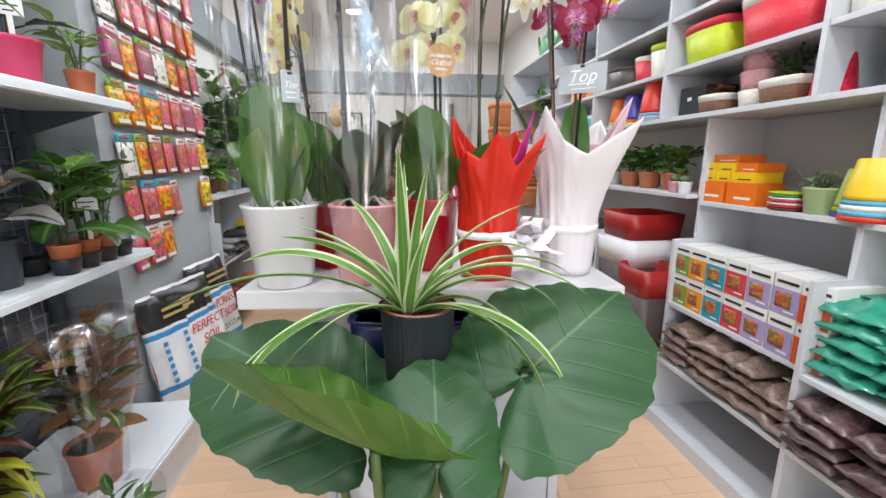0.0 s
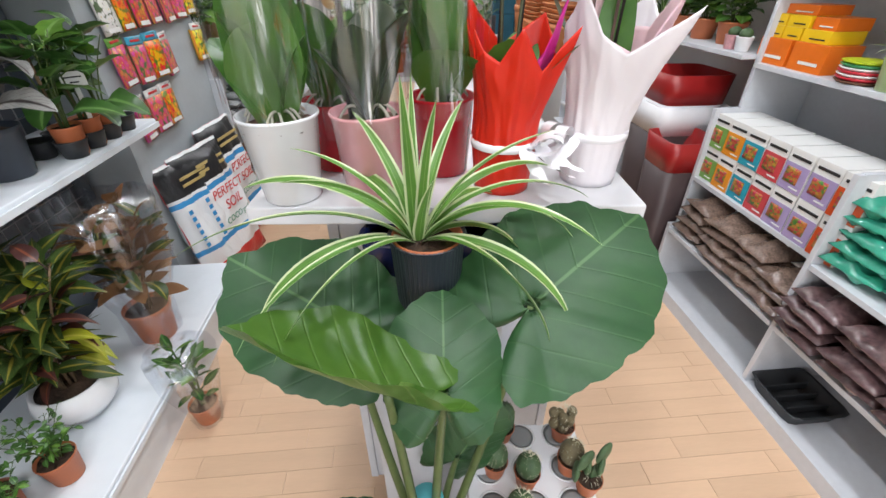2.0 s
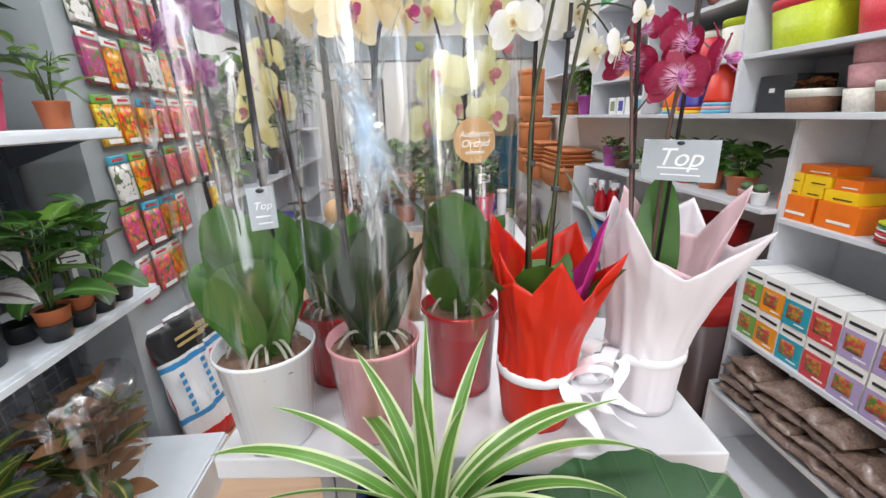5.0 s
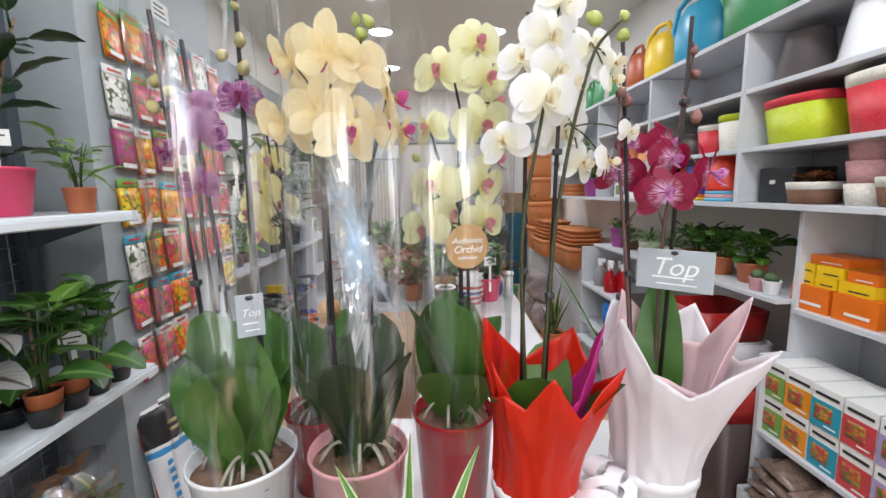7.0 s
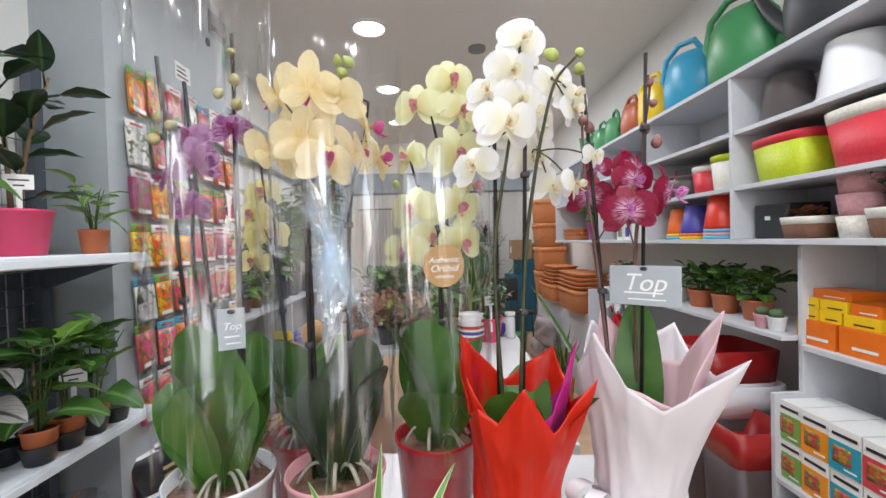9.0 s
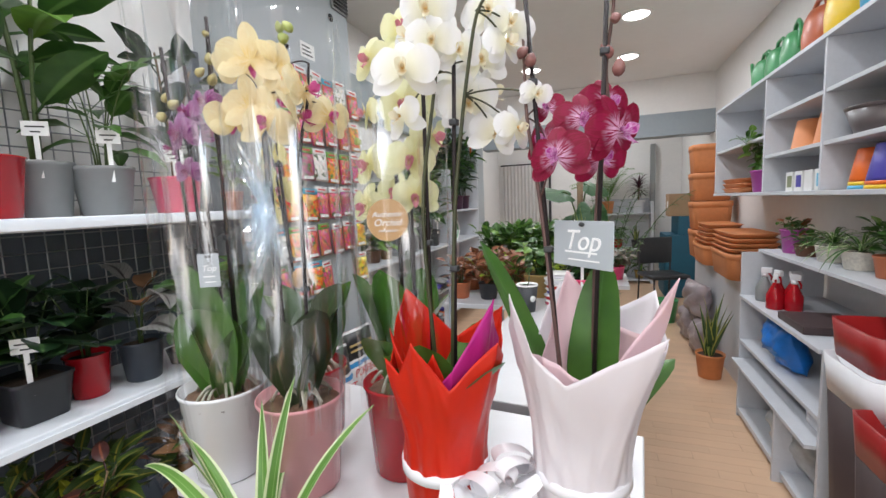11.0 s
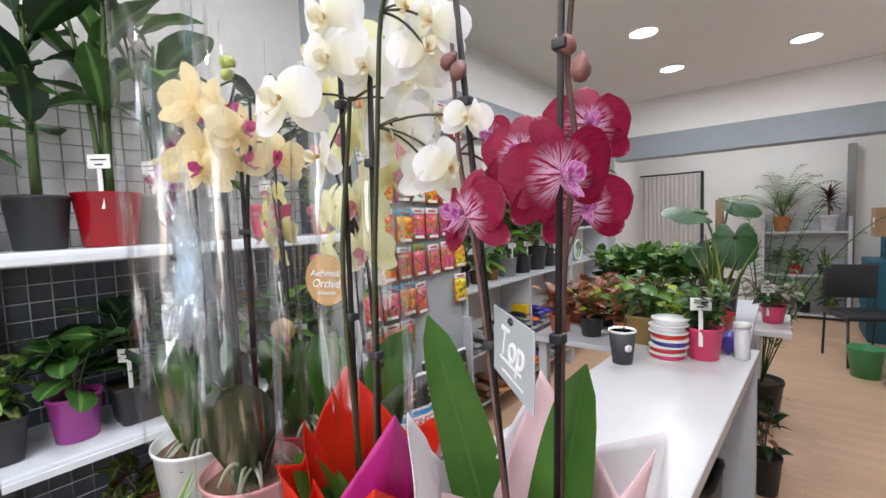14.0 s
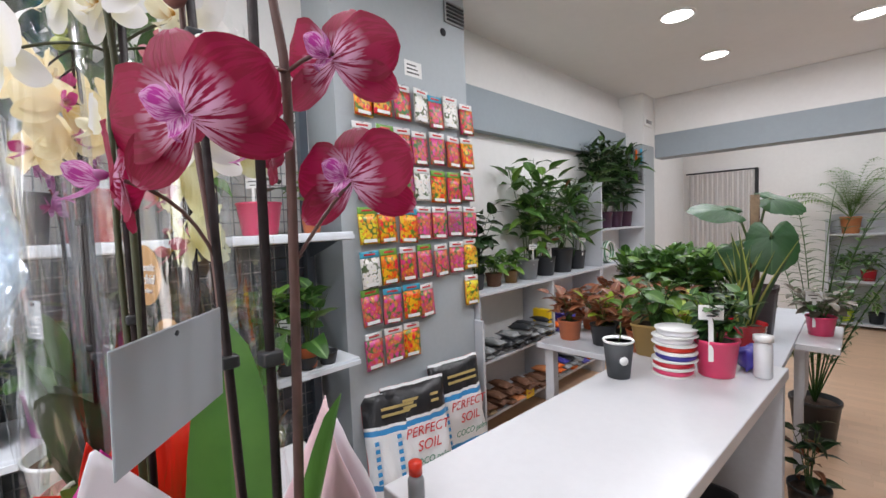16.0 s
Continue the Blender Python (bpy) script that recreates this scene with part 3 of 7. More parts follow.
# ---- gondola on the west side ----
def gondola(y0, y1):
    g = thing("shop_gondola", pose(0, 0, 0), "white metal shop shelving with a wire mesh back, full of plants", "shelf unit", "gondola shelving")
    for z, f in ((1.405, -0.92), (0.865, -0.92), (0.20, -0.795)):
        part("shelf", box(-1.26, f, y0 + 0.003, y1 - 0.003, z - 0.035, z, 0.004), SHELFWHITE, g, smooth=False)
        part("shelf_lip", box(f + 0.001, f + 0.008, y0 + 0.003, y1 - 0.003, z - 0.03, z - 0.012), SHELFWHITE, g, smooth=False)
    part("plinth", box(-1.26, -0.815, y0 + 0.003, y1 - 0.003, 0.0, 0.1645), SHELFWHITE, g, smooth=False)
    for y in (y0 + 0.025, y1 - 0.025):
        up = part("upright", box(-1.30, -1.262, y - 0.02, y + 0.02, 0, 2.1), DARKMETAL, g, smooth=False)
        for z in (0.865, 1.405):
            br = bmesh.new()
            vs = [br.verts.new((x, y - 0.004, zz)) for x, zz in ((-1.26, z - 0.036), (-1.0, z - 0.036), (-1.26, z - 0.12))]
            f = br.faces.new(vs)
            e = bmesh.ops.extrude_face_region(br, geom=[f])
            bmesh.ops.translate(br, verts=[v for v in e["geom"] if isinstance(v, bmesh.types.BMVert)], vec=(0, 0.006, 0))
            part("bracket", br, DARKMETAL, g, smooth=False)
    for z in np.arange(0.36, 1.95, 0.055):
        part("mesh_wire", tube([(-1.282, y0 + 0.05, z), (-1.282, y1 - 0.05, z)], 0.0024, 5), WIRE, g)
    for y in np.arange(y0 + 0.07, y1 - 0.05, 0.055):
        part("mesh_wire", tube([(-1.287, y, 0.33), (-1.287, y, 1.95)], 0.0024, 5), WIRE, g)
    part("back_panel", box(-1.325, -1.30, y0 + 0.003, y1 - 0.003, 0.1, 1.40), DARKMETAL, g, smooth=False)


for y0, y1 in ((-1.10, -0.27), (-0.27, 0.62), (0.62, 1.76)):
    gondola(y0, y1)
shelving("tool_shelf_unit", "grey laminate shelf unit with garden gloves, pots and plants",
         [(-1.06, WX + 0.002, y - 0.01, y + 0.01, 0, 0.96) for y in (2.735, 3.62, 4.45)] + [(-1.02, WX + 0.002, 2.735 - 0.03, 2.735 - 0.011, 0, 0.82)],
         [(-1.05, WX + 0.002, 2.72, 4.46, 0.961, 0.98)] + [(-1.06, WX + 0.002, a + 0.011, b - 0.011, z - 0.018, z) for a, b in ((2.735, 3.62), (3.62, 4.45)) for z in (0.54, 0.18)])
shelving("corner_shelf_unit", "grey laminate shelf unit with dark potted plants",
         [(-1.06, WX + 0.002, y - 0.01, y + 0.01, 0, 1.75) for y in (4.49, 5.55)],
         [(-1.06, WX + 0.002, 4.501, 5.539, z - 0.018, z) for z in (0.25, 0.62, 0.98, 1.32)])

# far wall rack and display table beyond the counter
rk = thing("plant_rack", pose(0, 0, 0), "low grey plant rack against the end wall", "shelf unit")
for z in (1.12, 0.56, 0.06):
    part("shelf", box(0.34, 1.15, 7.60, 7.92, z - 0.02, z), GREY, rk, smooth=False)
for x in (0.32, 1.17):
    part("side_panel", box(x - 0.018, x + 0.018, 7.60, 7.92, 0, 1.3), GREY, rk, smooth=False)
part("back_panel", box(0.34, 1.15, 7.925, 7.94, 0.05, 1.35), GREY, rk, smooth=False)
dt = thing("display_table", pose(0, 0, 0), "grey display table crowded with leafy potted plants", "table")
part("tabletop", box(-0.42, 0.42, 2.36, 3.75, 0.85, 0.875, 0.003), GREY, dt, smooth=False)
for x in (-0.38, 0.38):
    for y in (2.42, 3.69):
        part("leg", box(x - 0.02, x + 0.02, y - 0.02, y + 0.02, 0, 0.8495), GREY, dt, smooth=False)
st = thing("side_board", pose(0, 0, 0), "small white board at the edge of the display table", "shelf")
part("board", box(0.421, 0.56, 2.98, 3.42, 0.845, 0.87, 0.002), WHITELAM, st, smooth=False)
part("bracket", box(0.425, 0.445, 3.1, 3.3, 0.6, 0.8445), GREY, st, smooth=False)
# ---- plants ----
def pot(t, r, h, material, base=0.76, rim=0.06, name="pot", soil=SOIL, square=0.0, ridges=0, wall=0.05, n=36):
    """A pot that opens upward, with a rolled rim, and the soil in it."""
    k = r * (1 - wall)
    lip = h * (1 - rim * 1.6)
    prof = [(r * base * 0.94, 0), (r * base, h * 0.02), (r * 0.955, lip), (r, lip + 0.002), (r, h - 0.002), (r * 0.985, h), (k, h - 0.001), (k * 0.97, h * 0.86), (0, h * 0.855)]
    p = part(name, lathe(prof, 144 if ridges else n, ridge=-0.03 * r, ridges=ridges, square=square), material, t)
    s = bmesh.new()
    lathe([(k * 0.985, h * 0.862), (k * 0.9, h * 0.885), (k * 0.5, h * 0.90), (0, h * 0.905)], 24, s, square=square)
    for v in s.verts:
        v.co.z += rnd.uniform(-1, 1) * 0.0025
    part("soil", s, soil, t)
    return h * 0.9


def price_tag(t, m, lines=2):
    """White T-shaped plant label on a stick."""
    tag = part("price_label", box(-0.03, 0.03, -0.001, 0.001, 0.075, 0.115, 0.0005), CARD, t, "white plastic label with handwriting", smooth=False)
    tag.matrix_basis = m
    stick = box(-0.006, 0.006, -0.001, 0.001, -0.04, 0.0748)
    part("label_stick", stick, CARD, tag, smooth=False)
    for k in range(lines):
        w = (0.021, 0.011)[k % 2]
        part("writing_bar", box(-w, w, -0.0016, -0.0012, 0.098 - k * 0.014, 0.102 - k * 0.014), INK, tag, smooth=False)


def bush(t, z0, n, L, W, height, spread, lm, kind="oval", droop=0.7, stems=5, stem_mat=STEM, low=0.15, single=False, fold=0.2, elev=(-10, 60), res=(6, 4), seed=1, stem_r=0.003, top=1.0):
    """Stems from the soil, each with leaves along it. single: every leaf is a part of its own."""
    r = random.Random(seed)
    ends = []
    for s in range(stems):
        a = 360 * s / stems + r.uniform(-25, 25)
        sp = spread * r.uniform(0.35, 0.9)
        e = Vector((sp * math.cos(radians(a)), sp * math.sin(radians(a)), height * r.uniform(0.75, 1.0) * top))
        b = Vector((e.x * 0.15, e.y * 0.15, 0))
        ends.append((b, e, a))
        pts = [b.lerp(e, k / 6) - Vector((e.x, e.y, 0)) * (0.35 * (k / 6) * (1 - k / 6) * 2) + Vector((0, 0, z0)) for k in range(7)]
        part("stem", tube(pts, stem_r, 6, taper=0.5), stem_mat, t)
    mats = lm if isinstance(lm, (list, tuple)) else [lm]
    bms = [bmesh.new() for _ in mats]
    for i in range(n):
        b, e, a = ends[i % stems]
        k = low + (1 - low) * (i / n) ** 0.8
        p = b.lerp(e, k) - Vector((e.x, e.y, 0)) * (0.35 * k * (1 - k) * 2) + Vector((0, 0, z0))
        d = polar(i * 137.5 + r.uniform(-20, 20), r.uniform(*elev) + 25 * (k - 0.5))
        sc = r.uniform(0.7, 1.1) * (1 if k < 0.85 else 0.8)
        q = i % len(mats) if len(mats) > 1 and r.random() < 0.5 else 0
        bm = bmesh.new() if single else bms[q]
        pet = min(0.04, L * 0.25)
        tube([p, p + d * pet], stem_r * 0.5, 4, bm)
        leaf(bm, aim(p + d * pet, d, r.uniform(-30, 30)), L * sc, W * sc, droop * r.uniform(0.5, 1.3), fold, kind, *res, ripple=0.08)
        if single:
            part("leaf", bm, mats[q], t)
    if not single:
        for bm, mt in zip(bms, mats):
            if len(bm.verts):
                tagged(part("foliage", bm, mt, t), kind="stuff")
            else:
                bm.free()


def fronds(t, z0, n, L, lm, leaflets=14, ll=0.10, lw=0.012, elev=(35, 80), droop=1.1, seed=3, stem_r=0.003):
    """Palm or fern: arching fronds with leaflets on both sides."""
    r = random.Random(seed)
    for i in range(n):
        a, e = i * 137.5 + r.uniform(-15, 15), r.uniform(*elev)
        d = polar(a, e)
        side = Vector((-math.sin(radians(a)), math.cos(radians(a)), 0))
        pts, p = [], Vector((0, 0, z0))
        ln = L * r.uniform(0.7, 1.05)
        for k in range(13):
            pts.append(p.copy())
            q = d.copy()
            q.z -= droop * (k / 12) ** 1.6
            p = p + q.normalized() * ln / 12
        bm = tube(pts, stem_r, 5, taper=0.4)
        for k in range(leaflets):
            f = 0.25 + 0.74 * k / leaflets
            j = min(11, int(f * 12))
            o = pts[j].lerp(pts[j + 1], f * 12 - j)
            dr = (pts[j + 1] - pts[j]).normalized()
            for sgn in (-1, 1):
                leaf(bm, aim(o, (dr * 0.8 + side * sgn).normalized(), 0), ll * (1 - 0.45 * f) * r.uniform(0.85, 1.1), lw, 0.8, 0.3, "lance", 5, 2)
        part("frond", bm, lm, t)


def swords(t, z0, n, L, W, lm, spread=0.03, lean=14, seed=5, droop=0.1, kind="lance"):
    r = random.Random(seed)
    for i in range(n):
        a = i * 137.5
        bm = bmesh.new()
        d = polar(a, 90 - r.uniform(3, lean))
        leaf(bm, aim((spread * r.random() * math.cos(a), spread * r.random() * math.sin(a), z0 - 0.01), d, r.uniform(-40, 40)), L * r.uniform(0.55, 1.05), W, droop, 0.5, kind, 9, 4, twist=r.uniform(-0.6, 0.6))
        part("leaf", bm, lm, t)


def plant(name, at, label, category="potted plant", group="", rz=0):
    return thing(name, pose(*at, 0, 0, rz), label, category, group)


# ---- orchids ----
def flower_mesh(name, s, petal_m, lip_m, seed):
    """A moth orchid flower that faces -y: three sepals, two broad petals, and the lip as a mesh of its own."""
    r = random.Random(seed)
    bm = bmesh.new()
    for a in (90, 212, 328):
        d = Vector((math.cos(radians(a)), 0.12, math.sin(radians(a))))
        leaf(bm, aim((0, 0.003, 0), d, r.uniform(-8, 8), (0, -1, 0)), s * 0.53, s * 0.31, r.uniform(-0.3, 0.7), 0.16, "petal", 8, 4, ripple=0.04)
    for a in (18, 162):
        d = Vector((math.cos(radians(a)), -0.05, math.sin(radians(a)) * 0.8))
        leaf(bm, aim((0, -0.001, 0), d, r.uniform(-14, 14), (0, -1, 0)), s * 0.52, s * 0.53, r.uniform(0.0, 0.8), r.uniform(-0.12, 0.10), "petal", 10, 8, ripple=0.07)
    me = bpy.data.meshes.new(name)
    bm.to_mesh(me)
    bm.free()
    me.materials.append(petal_m)
    me.shade_smooth()
    lb = ball(s * 0.038, None, Matrix.Translation((0, -s * 0.085, s * 0.035)), (0.8, 1.5, 1.0), 10, 6)
    for a in (-20, 200):
        leaf(lb, aim((0, -s * 0.08, -s * 0.01), (math.cos(radians(a)), -0.5, 0.45), 0, (0, -1, 0.3)), s * 0.23, s * 0.18, -1.1, 0.4, "petal", 6, 4)
    leaf(lb, aim((0, -s * 0.08, -s * 0.03), (0, -0.5, -0.9), 0, (0, -1, 0.5)), s * 0.27, s * 0.15, -1.0, 0.4, "heart", 7, 4)
    for a in (-70, 250):
        leaf(lb, aim((0, -s * 0.2, -s * 0.17), (math.cos(radians(a)) * 1.2, -0.6, 0.7), 0, (0, -1, 0.3)), s * 0.10, s * 0.02, -1.2, 0.2, "lance", 5, 2)
    lm = bpy.data.meshes.new("lip")
    lb.to_mesh(lm)
    lb.free()
    lm.materials.append(lip_m)
    lm.shade_smooth()
    return me, lm


def put_flower(t, meshes, p, face, roll=0, sc=1.0, label=""):
    me, lm = meshes
    f = Vector(face).normalized()
    x = f.cross(Vector((0, 0, 1))).normalized()
    rot = Matrix((-x, -f, (-x).cross(-f))).transposed().to_4x4()
    o = new("flower", me)
    o.parent = t
    o.matrix_basis = Matrix.Translation(p) @ rot @ pose(0, 0, 0, 0, roll, 0) @ Matrix.Scale(sc, 4)
    if label:
        tagged(o, label)
    q = new("lip", lm)
    q.parent = o


def bud_mesh(s, at, r):
    """A closed bud: egg-shaped, pointed, with the seams of its sepals."""
    m = Matrix.Translation(at) @ pose(0, 0, 0, r.uniform(-50, 20), r.uniform(-40, 60), r.uniform(0, 90))
    return lathe([(0.0, -s), (s * 0.45, -s * 0.9), (s * 0.82, -s * 0.4), (s * 0.86, s * 0.1), (s * 0.62, s * 0.7), (s * 0.28, s * 1.12), (0.0, s * 1.3)], 24, None, m, ridge=-0.12 * s, ridges=3)


def orchid(at, label, pot_args, leaf_list, stakes, spikes, flowers, meshes, buds, bud_mat, lm=LEAFO, roots=True, seed=0, stem_mat=STAKE, wide=1.55):
    """Coordinates after at are relative to the pot's base. leaf_list: azimuth, elevation, length, width, droop."""
    t = plant("orchid", at, label, "orchid", "orchids on the table")
    z = pot(t, *pot_args[0], soil=BARK, **pot_args[1]) if pot_args else 0.12
    r = random.Random(seed)
    for a, e, L, W, dr in leaf_list:
        bm = bmesh.new()
        leaf(bm, aim((0.008 * math.cos(radians(a)), 0.008 * math.sin(radians(a)), z), polar(a, min(88, e + 9)), r.uniform(-8, 8)), L * 1.0, W * wide, dr * 0.6, 0.18, "broad", 12, 6)
        part("leaf", bm, lm, t)
    if roots:
        for k in range(9):
            a = r.uniform(0, 6.28)
            b = a + r.uniform(-1.2, 1.2)
            rr = 0.05
            part("aerial_root", tube(curve3((0.01 * math.cos(a), 0.01 * math.sin(a), z + 0.012), (rr * math.cos(b), rr * math.sin(b), z + r.uniform(-0.004, 0.012)), (0, 0, r.uniform(0.008, 0.022)), 7), 0.0024, 6), ROOT, t)
    for a, b in stakes:
        s = part("stake", tube([a, Vector(a).lerp(Vector(b), 0.5), b], 0.0027, 8), STAKE, t)
        d = Vector(b) - Vector(a)
        for f in (0.45, 0.82):
            part("clip", box(-0.0055, 0.0055, -0.0055, 0.0055, -0.004, 0.004, 0.0015), BLACKP, s).matrix_basis = Matrix.Translation(Vector(a) + d * f)
    for pts in spikes:
        ps = [Vector(p) for p in pts]
        fine = []
        for i in range(len(ps) - 1):
            for k in range(5):
                fine.append(ps[i].lerp(ps[i + 1], k / 5))
        fine.append(ps[-1])
        for _ in range(2):
            fine = [fine[0]] + [(fine[i - 1] + fine[i] * 2 + fine[i + 1]) / 4 for i in range(1, len(fine) - 1)] + [fine[-1]]
        part("flower_stem", tube(fine, 0.0031, 7, taper=0.55), stem_mat, t)
        spine = fine
    for i, (x, y, zz, fx, fy, sc) in enumerate(flowers):
        put_flower(t, meshes[i % len(meshes)], (x, y, zz), (fx, fy, r.uniform(-0.25, 0.15)), r.uniform(-14, 14), sc)
        near = min((p for s_ in spikes for p in map(Vector, s_)), key=lambda p: (p - Vector((x, y, zz))).length)
        part("flower_stalk", tube(curve3((x, y + 0.004, zz), near, (0, 0.004, 0.008), 6), 0.0012, 5), stem_mat, t)
    for x, y, zz, s in buds:
        part("bud", bud_mesh(s, (x, y, zz), r), bud_mat, t)
    return t


def species(name, s, petal, lip, n=3):
    return [flower_mesh(name, s, petal, lip, k) for k in range(n)]


P_PURPLE = petalmat("purple_striped_petal", (0.30, 0.03, 0.18), (0.50, 0.24, 0.44), (0.13, 0.003, 0.11), 0.04)
P_YELLOW = petalmat("yellow_petal", (0.72, 0.54, 0.20), (0.83, 0.74, 0.47), (0.80, 0.68, 0.40), 0.05, (0.85, 0.80, 0.60))
P_PALE = petalmat("pale_green_petal", (0.70, 0.66, 0.30), (0.80, 0.80, 0.50), None, 0.045)
P_LEMON = petalmat("lemon_petal", (0.70, 0.62, 0.2), (0.78, 0.72, 0.34), None, 0.045)
P_WHITE = petalmat("white_petal", (0.84, 0.82, 0.66), (0.86, 0.86, 0.86), None, 0.05)
P_MAG = petalmat("magenta_petal", (0.80, 0.50, 0.70), (0.24, 0.001, 0.030), (0.30, 0.002, 0.050), 0.042, (0.62, 0.25, 0.36))
L_PURPLE = petalmat("purple_lip", (0.3, 0.02, 0.1), (0.28, 0.03, 0.14), None, 0.02)
L_PINK = petalmat("pink_lip", (0.55, 0.42, 0.1), (0.50, 0.05, 0.22), None, 0.02)
L_ROSE = petalmat("rose_lip", (0.6, 0.5, 0.2), (0.60, 0.22, 0.28), None, 0.02)
L_GOLD = petalmat("golden_lip", (0.62, 0.34, 0.02), (0.85, 0.80, 0.62), None, 0.022)
L_MAG = petalmat("magenta_lip", (0.25, 0.02, 0.12), (0.72, 0.42, 0.66), (0.50, 0.06, 0.34), 0.018)
BUDG = mat("green_bud", (0.36, 0.42, 0.10), 0.5, vary=0.2, scale=80)
BUDO = mat("olive_bud", (0.30, 0.26, 0.10), 0.5, vary=0.4, scale=120)
BUDP = mat("dusky_pink_bud", (0.20, 0.085, 0.075), 0.5, vary=0.5, scale=140, bump=0.3)

TZ = 0.9705


def rel(at, pts):
    return [tuple(p[i] - at[i] for i in range(3)) + tuple(p[3:]) for p in pts]


# white pot, purple striped flowers
A = (-0.193, 0.800, TZ)
orchid(A, "purple striped orchid in a tapered white ceramic pot, wrapped in cellophane", ((0.068, 0.150, WHITEP), dict(base=0.74, rim=0.03)),
       [(262, 80, 0.22, 0.085, 0.35), (285, 74, 0.16, 0.08, 0.5), (215, 74, 0.17, 0.075, 0.5), (80, 70, 0.2, 0.08, 0.6), (10, 66, 0.14, 0.07, 0.5), (160, 60, 0.15, 0.07, 0.7)],
       [((-0.02, 0, 0.12), (-0.062, 0.0, 0.69)), ((0.005, 0.02, 0.12), (-0.04, 0.02, 0.665)), ((0.03, 0.01, 0.12), (0.032, 0.005, 0.72))],
       [rel(A, [(-0.20, 0.81, 1.12), (-0.225, 0.81, 1.4), (-0.215, 0.80, 1.50), (-0.25, 0.80, 1.57)]), rel(A, [(-0.17, 0.81, 1.12), (-0.165, 0.81, 1.45), (-0.16, 0.80, 1.56), (-0.158, 0.80, 1.67)])],
       rel(A, [(-0.201, 0.775, 1.520, 0.1, -1, 1.15), (-0.156, 0.785, 1.561, 0.3, -1, 0.95), (-0.214, 0.80, 1.557, 0.0, -1, 0.9), (-0.252, 0.80, 1.504, -0.6, -0.8, 0.9), (-0.212, 0.79, 1.465, 0.3, -0.7, 0.85), (-0.23, 0.83, 1.53, -0.6, 0.6, 0.9)]),
       species("flower", 0.055, P_PURPLE, L_PURPLE), rel(A, [(-0.256, 0.80, 1.584, 0.008), (-0.240, 0.80, 1.572, 0.009), (-0.256, 0.79, 1.553, 0.009), (-0.157, 0.80, 1.628, 0.008), (-0.178, 0.80, 1.612, 0.008), (-0.155, 0.80, 1.598, 0.009), (-0.16, 0.80, 1.665, 0.006)]), BUDO, seed=1)
# red pot behind, lemon flowers
A = (-0.125, 0.945, TZ)
orchid(A, "lemon yellow orchid in a glossy red ceramic pot", ((0.062, 0.135, REDP), dict(base=0.8, rim=0.03)),
       [(250, 72, 0.19, 0.07, 0.4), (200, 65, 0.17, 0.07, 0.6), (330, 66, 0.18, 0.07, 0.6), (60, 66, 0.18, 0.07, 0.6)],
       [((-0.02, 0, 0.12), (-0.05, 0.0, 0.60))], [rel(A, [(-0.14, 0.945, 1.1), (-0.17, 0.945, 1.4), (-0.185, 0.94, 1.55)])],
       rel(A, [(-0.195, 0.93, 1.465, -0.1, -1, 1.0), (-0.214, 0.94, 1.425, -0.3, -1, 1.0), (-0.184, 0.94, 1.500, 0.2, -1, 1.0), (-0.175, 0.95, 1.435, 0.4, -1, 1), (-0.21, 0.96, 1.39, 0, -1, 0.9)]),
       species("flower", 0.062, P_LEMON, L_ROSE, 2), [], BUDG, seed=2)
# pink pot, yellow flowers
A = (-0.045, 0.808, TZ)
orchid(A, "yellow orchid in a pale pink ceramic pot, in a cellophane sleeve", ((0.066, 0.148, PINKP), dict(base=0.78, rim=0.03)),
       [(262, 76, 0.15, 0.065, 0.4), (190, 62, 0.13, 0.06, 0.6), (330, 64, 0.18, 0.05, 0.5), (70, 66, 0.19, 0.07, 0.5), (20, 68, 0.16, 0.06, 0.5)],
       [((-0.03, 0.0, 0.12), (-0.03, 0.0, 0.545)), ((0.02, 0.0, 0.12), (0.028, 0.0, 0.545))],
       [rel(A, [(-0.07, 0.812, 1.1), (-0.072, 0.812, 1.45), (-0.075, 0.812, 1.56), (-0.02, 0.81, 1.63)]), rel(A, [(-0.03, 0.812, 1.1), (-0.018, 0.812, 1.48), (0.005, 0.812, 1.55), (0.012, 0.81, 1.60)])],
       rel(A, [(-0.104, 0.80, 1.605, -0.9, 0.3, 0.95), (-0.056, 0.775, 1.604, -0.5, 0.7, 1.1), (-0.108, 0.79, 1.530, -0.8, 0.5, 1.05), (-0.066, 0.78, 1.545, -0.3, 0.9, 1.0), (-0.036, 0.771, 1.516, 0.5, -1, 0.95), (0.012, 0.795, 1.560, 0.9, 0.2, 1.05), (-0.008, 0.80, 1.527, 0.7, 0.7, 1.05), (-0.08, 0.85, 1.58, -0.4, 0.8, 1.05), (-0.022, 0.79, 1.592, 0.3, 0.9, 1.0), (0.02, 0.835, 1.53, 0.9, -0.4, 0.95)]),
       species("flower", 0.078, P_YELLOW, L_PINK), rel(A, [(-0.019, 0.80, 1.635, 0.009), (-0.010, 0.80, 1.648, 0.008), (-0.025, 0.80, 1.65, 0.007)]), BUDG, lm=LEAFOD, seed=3)
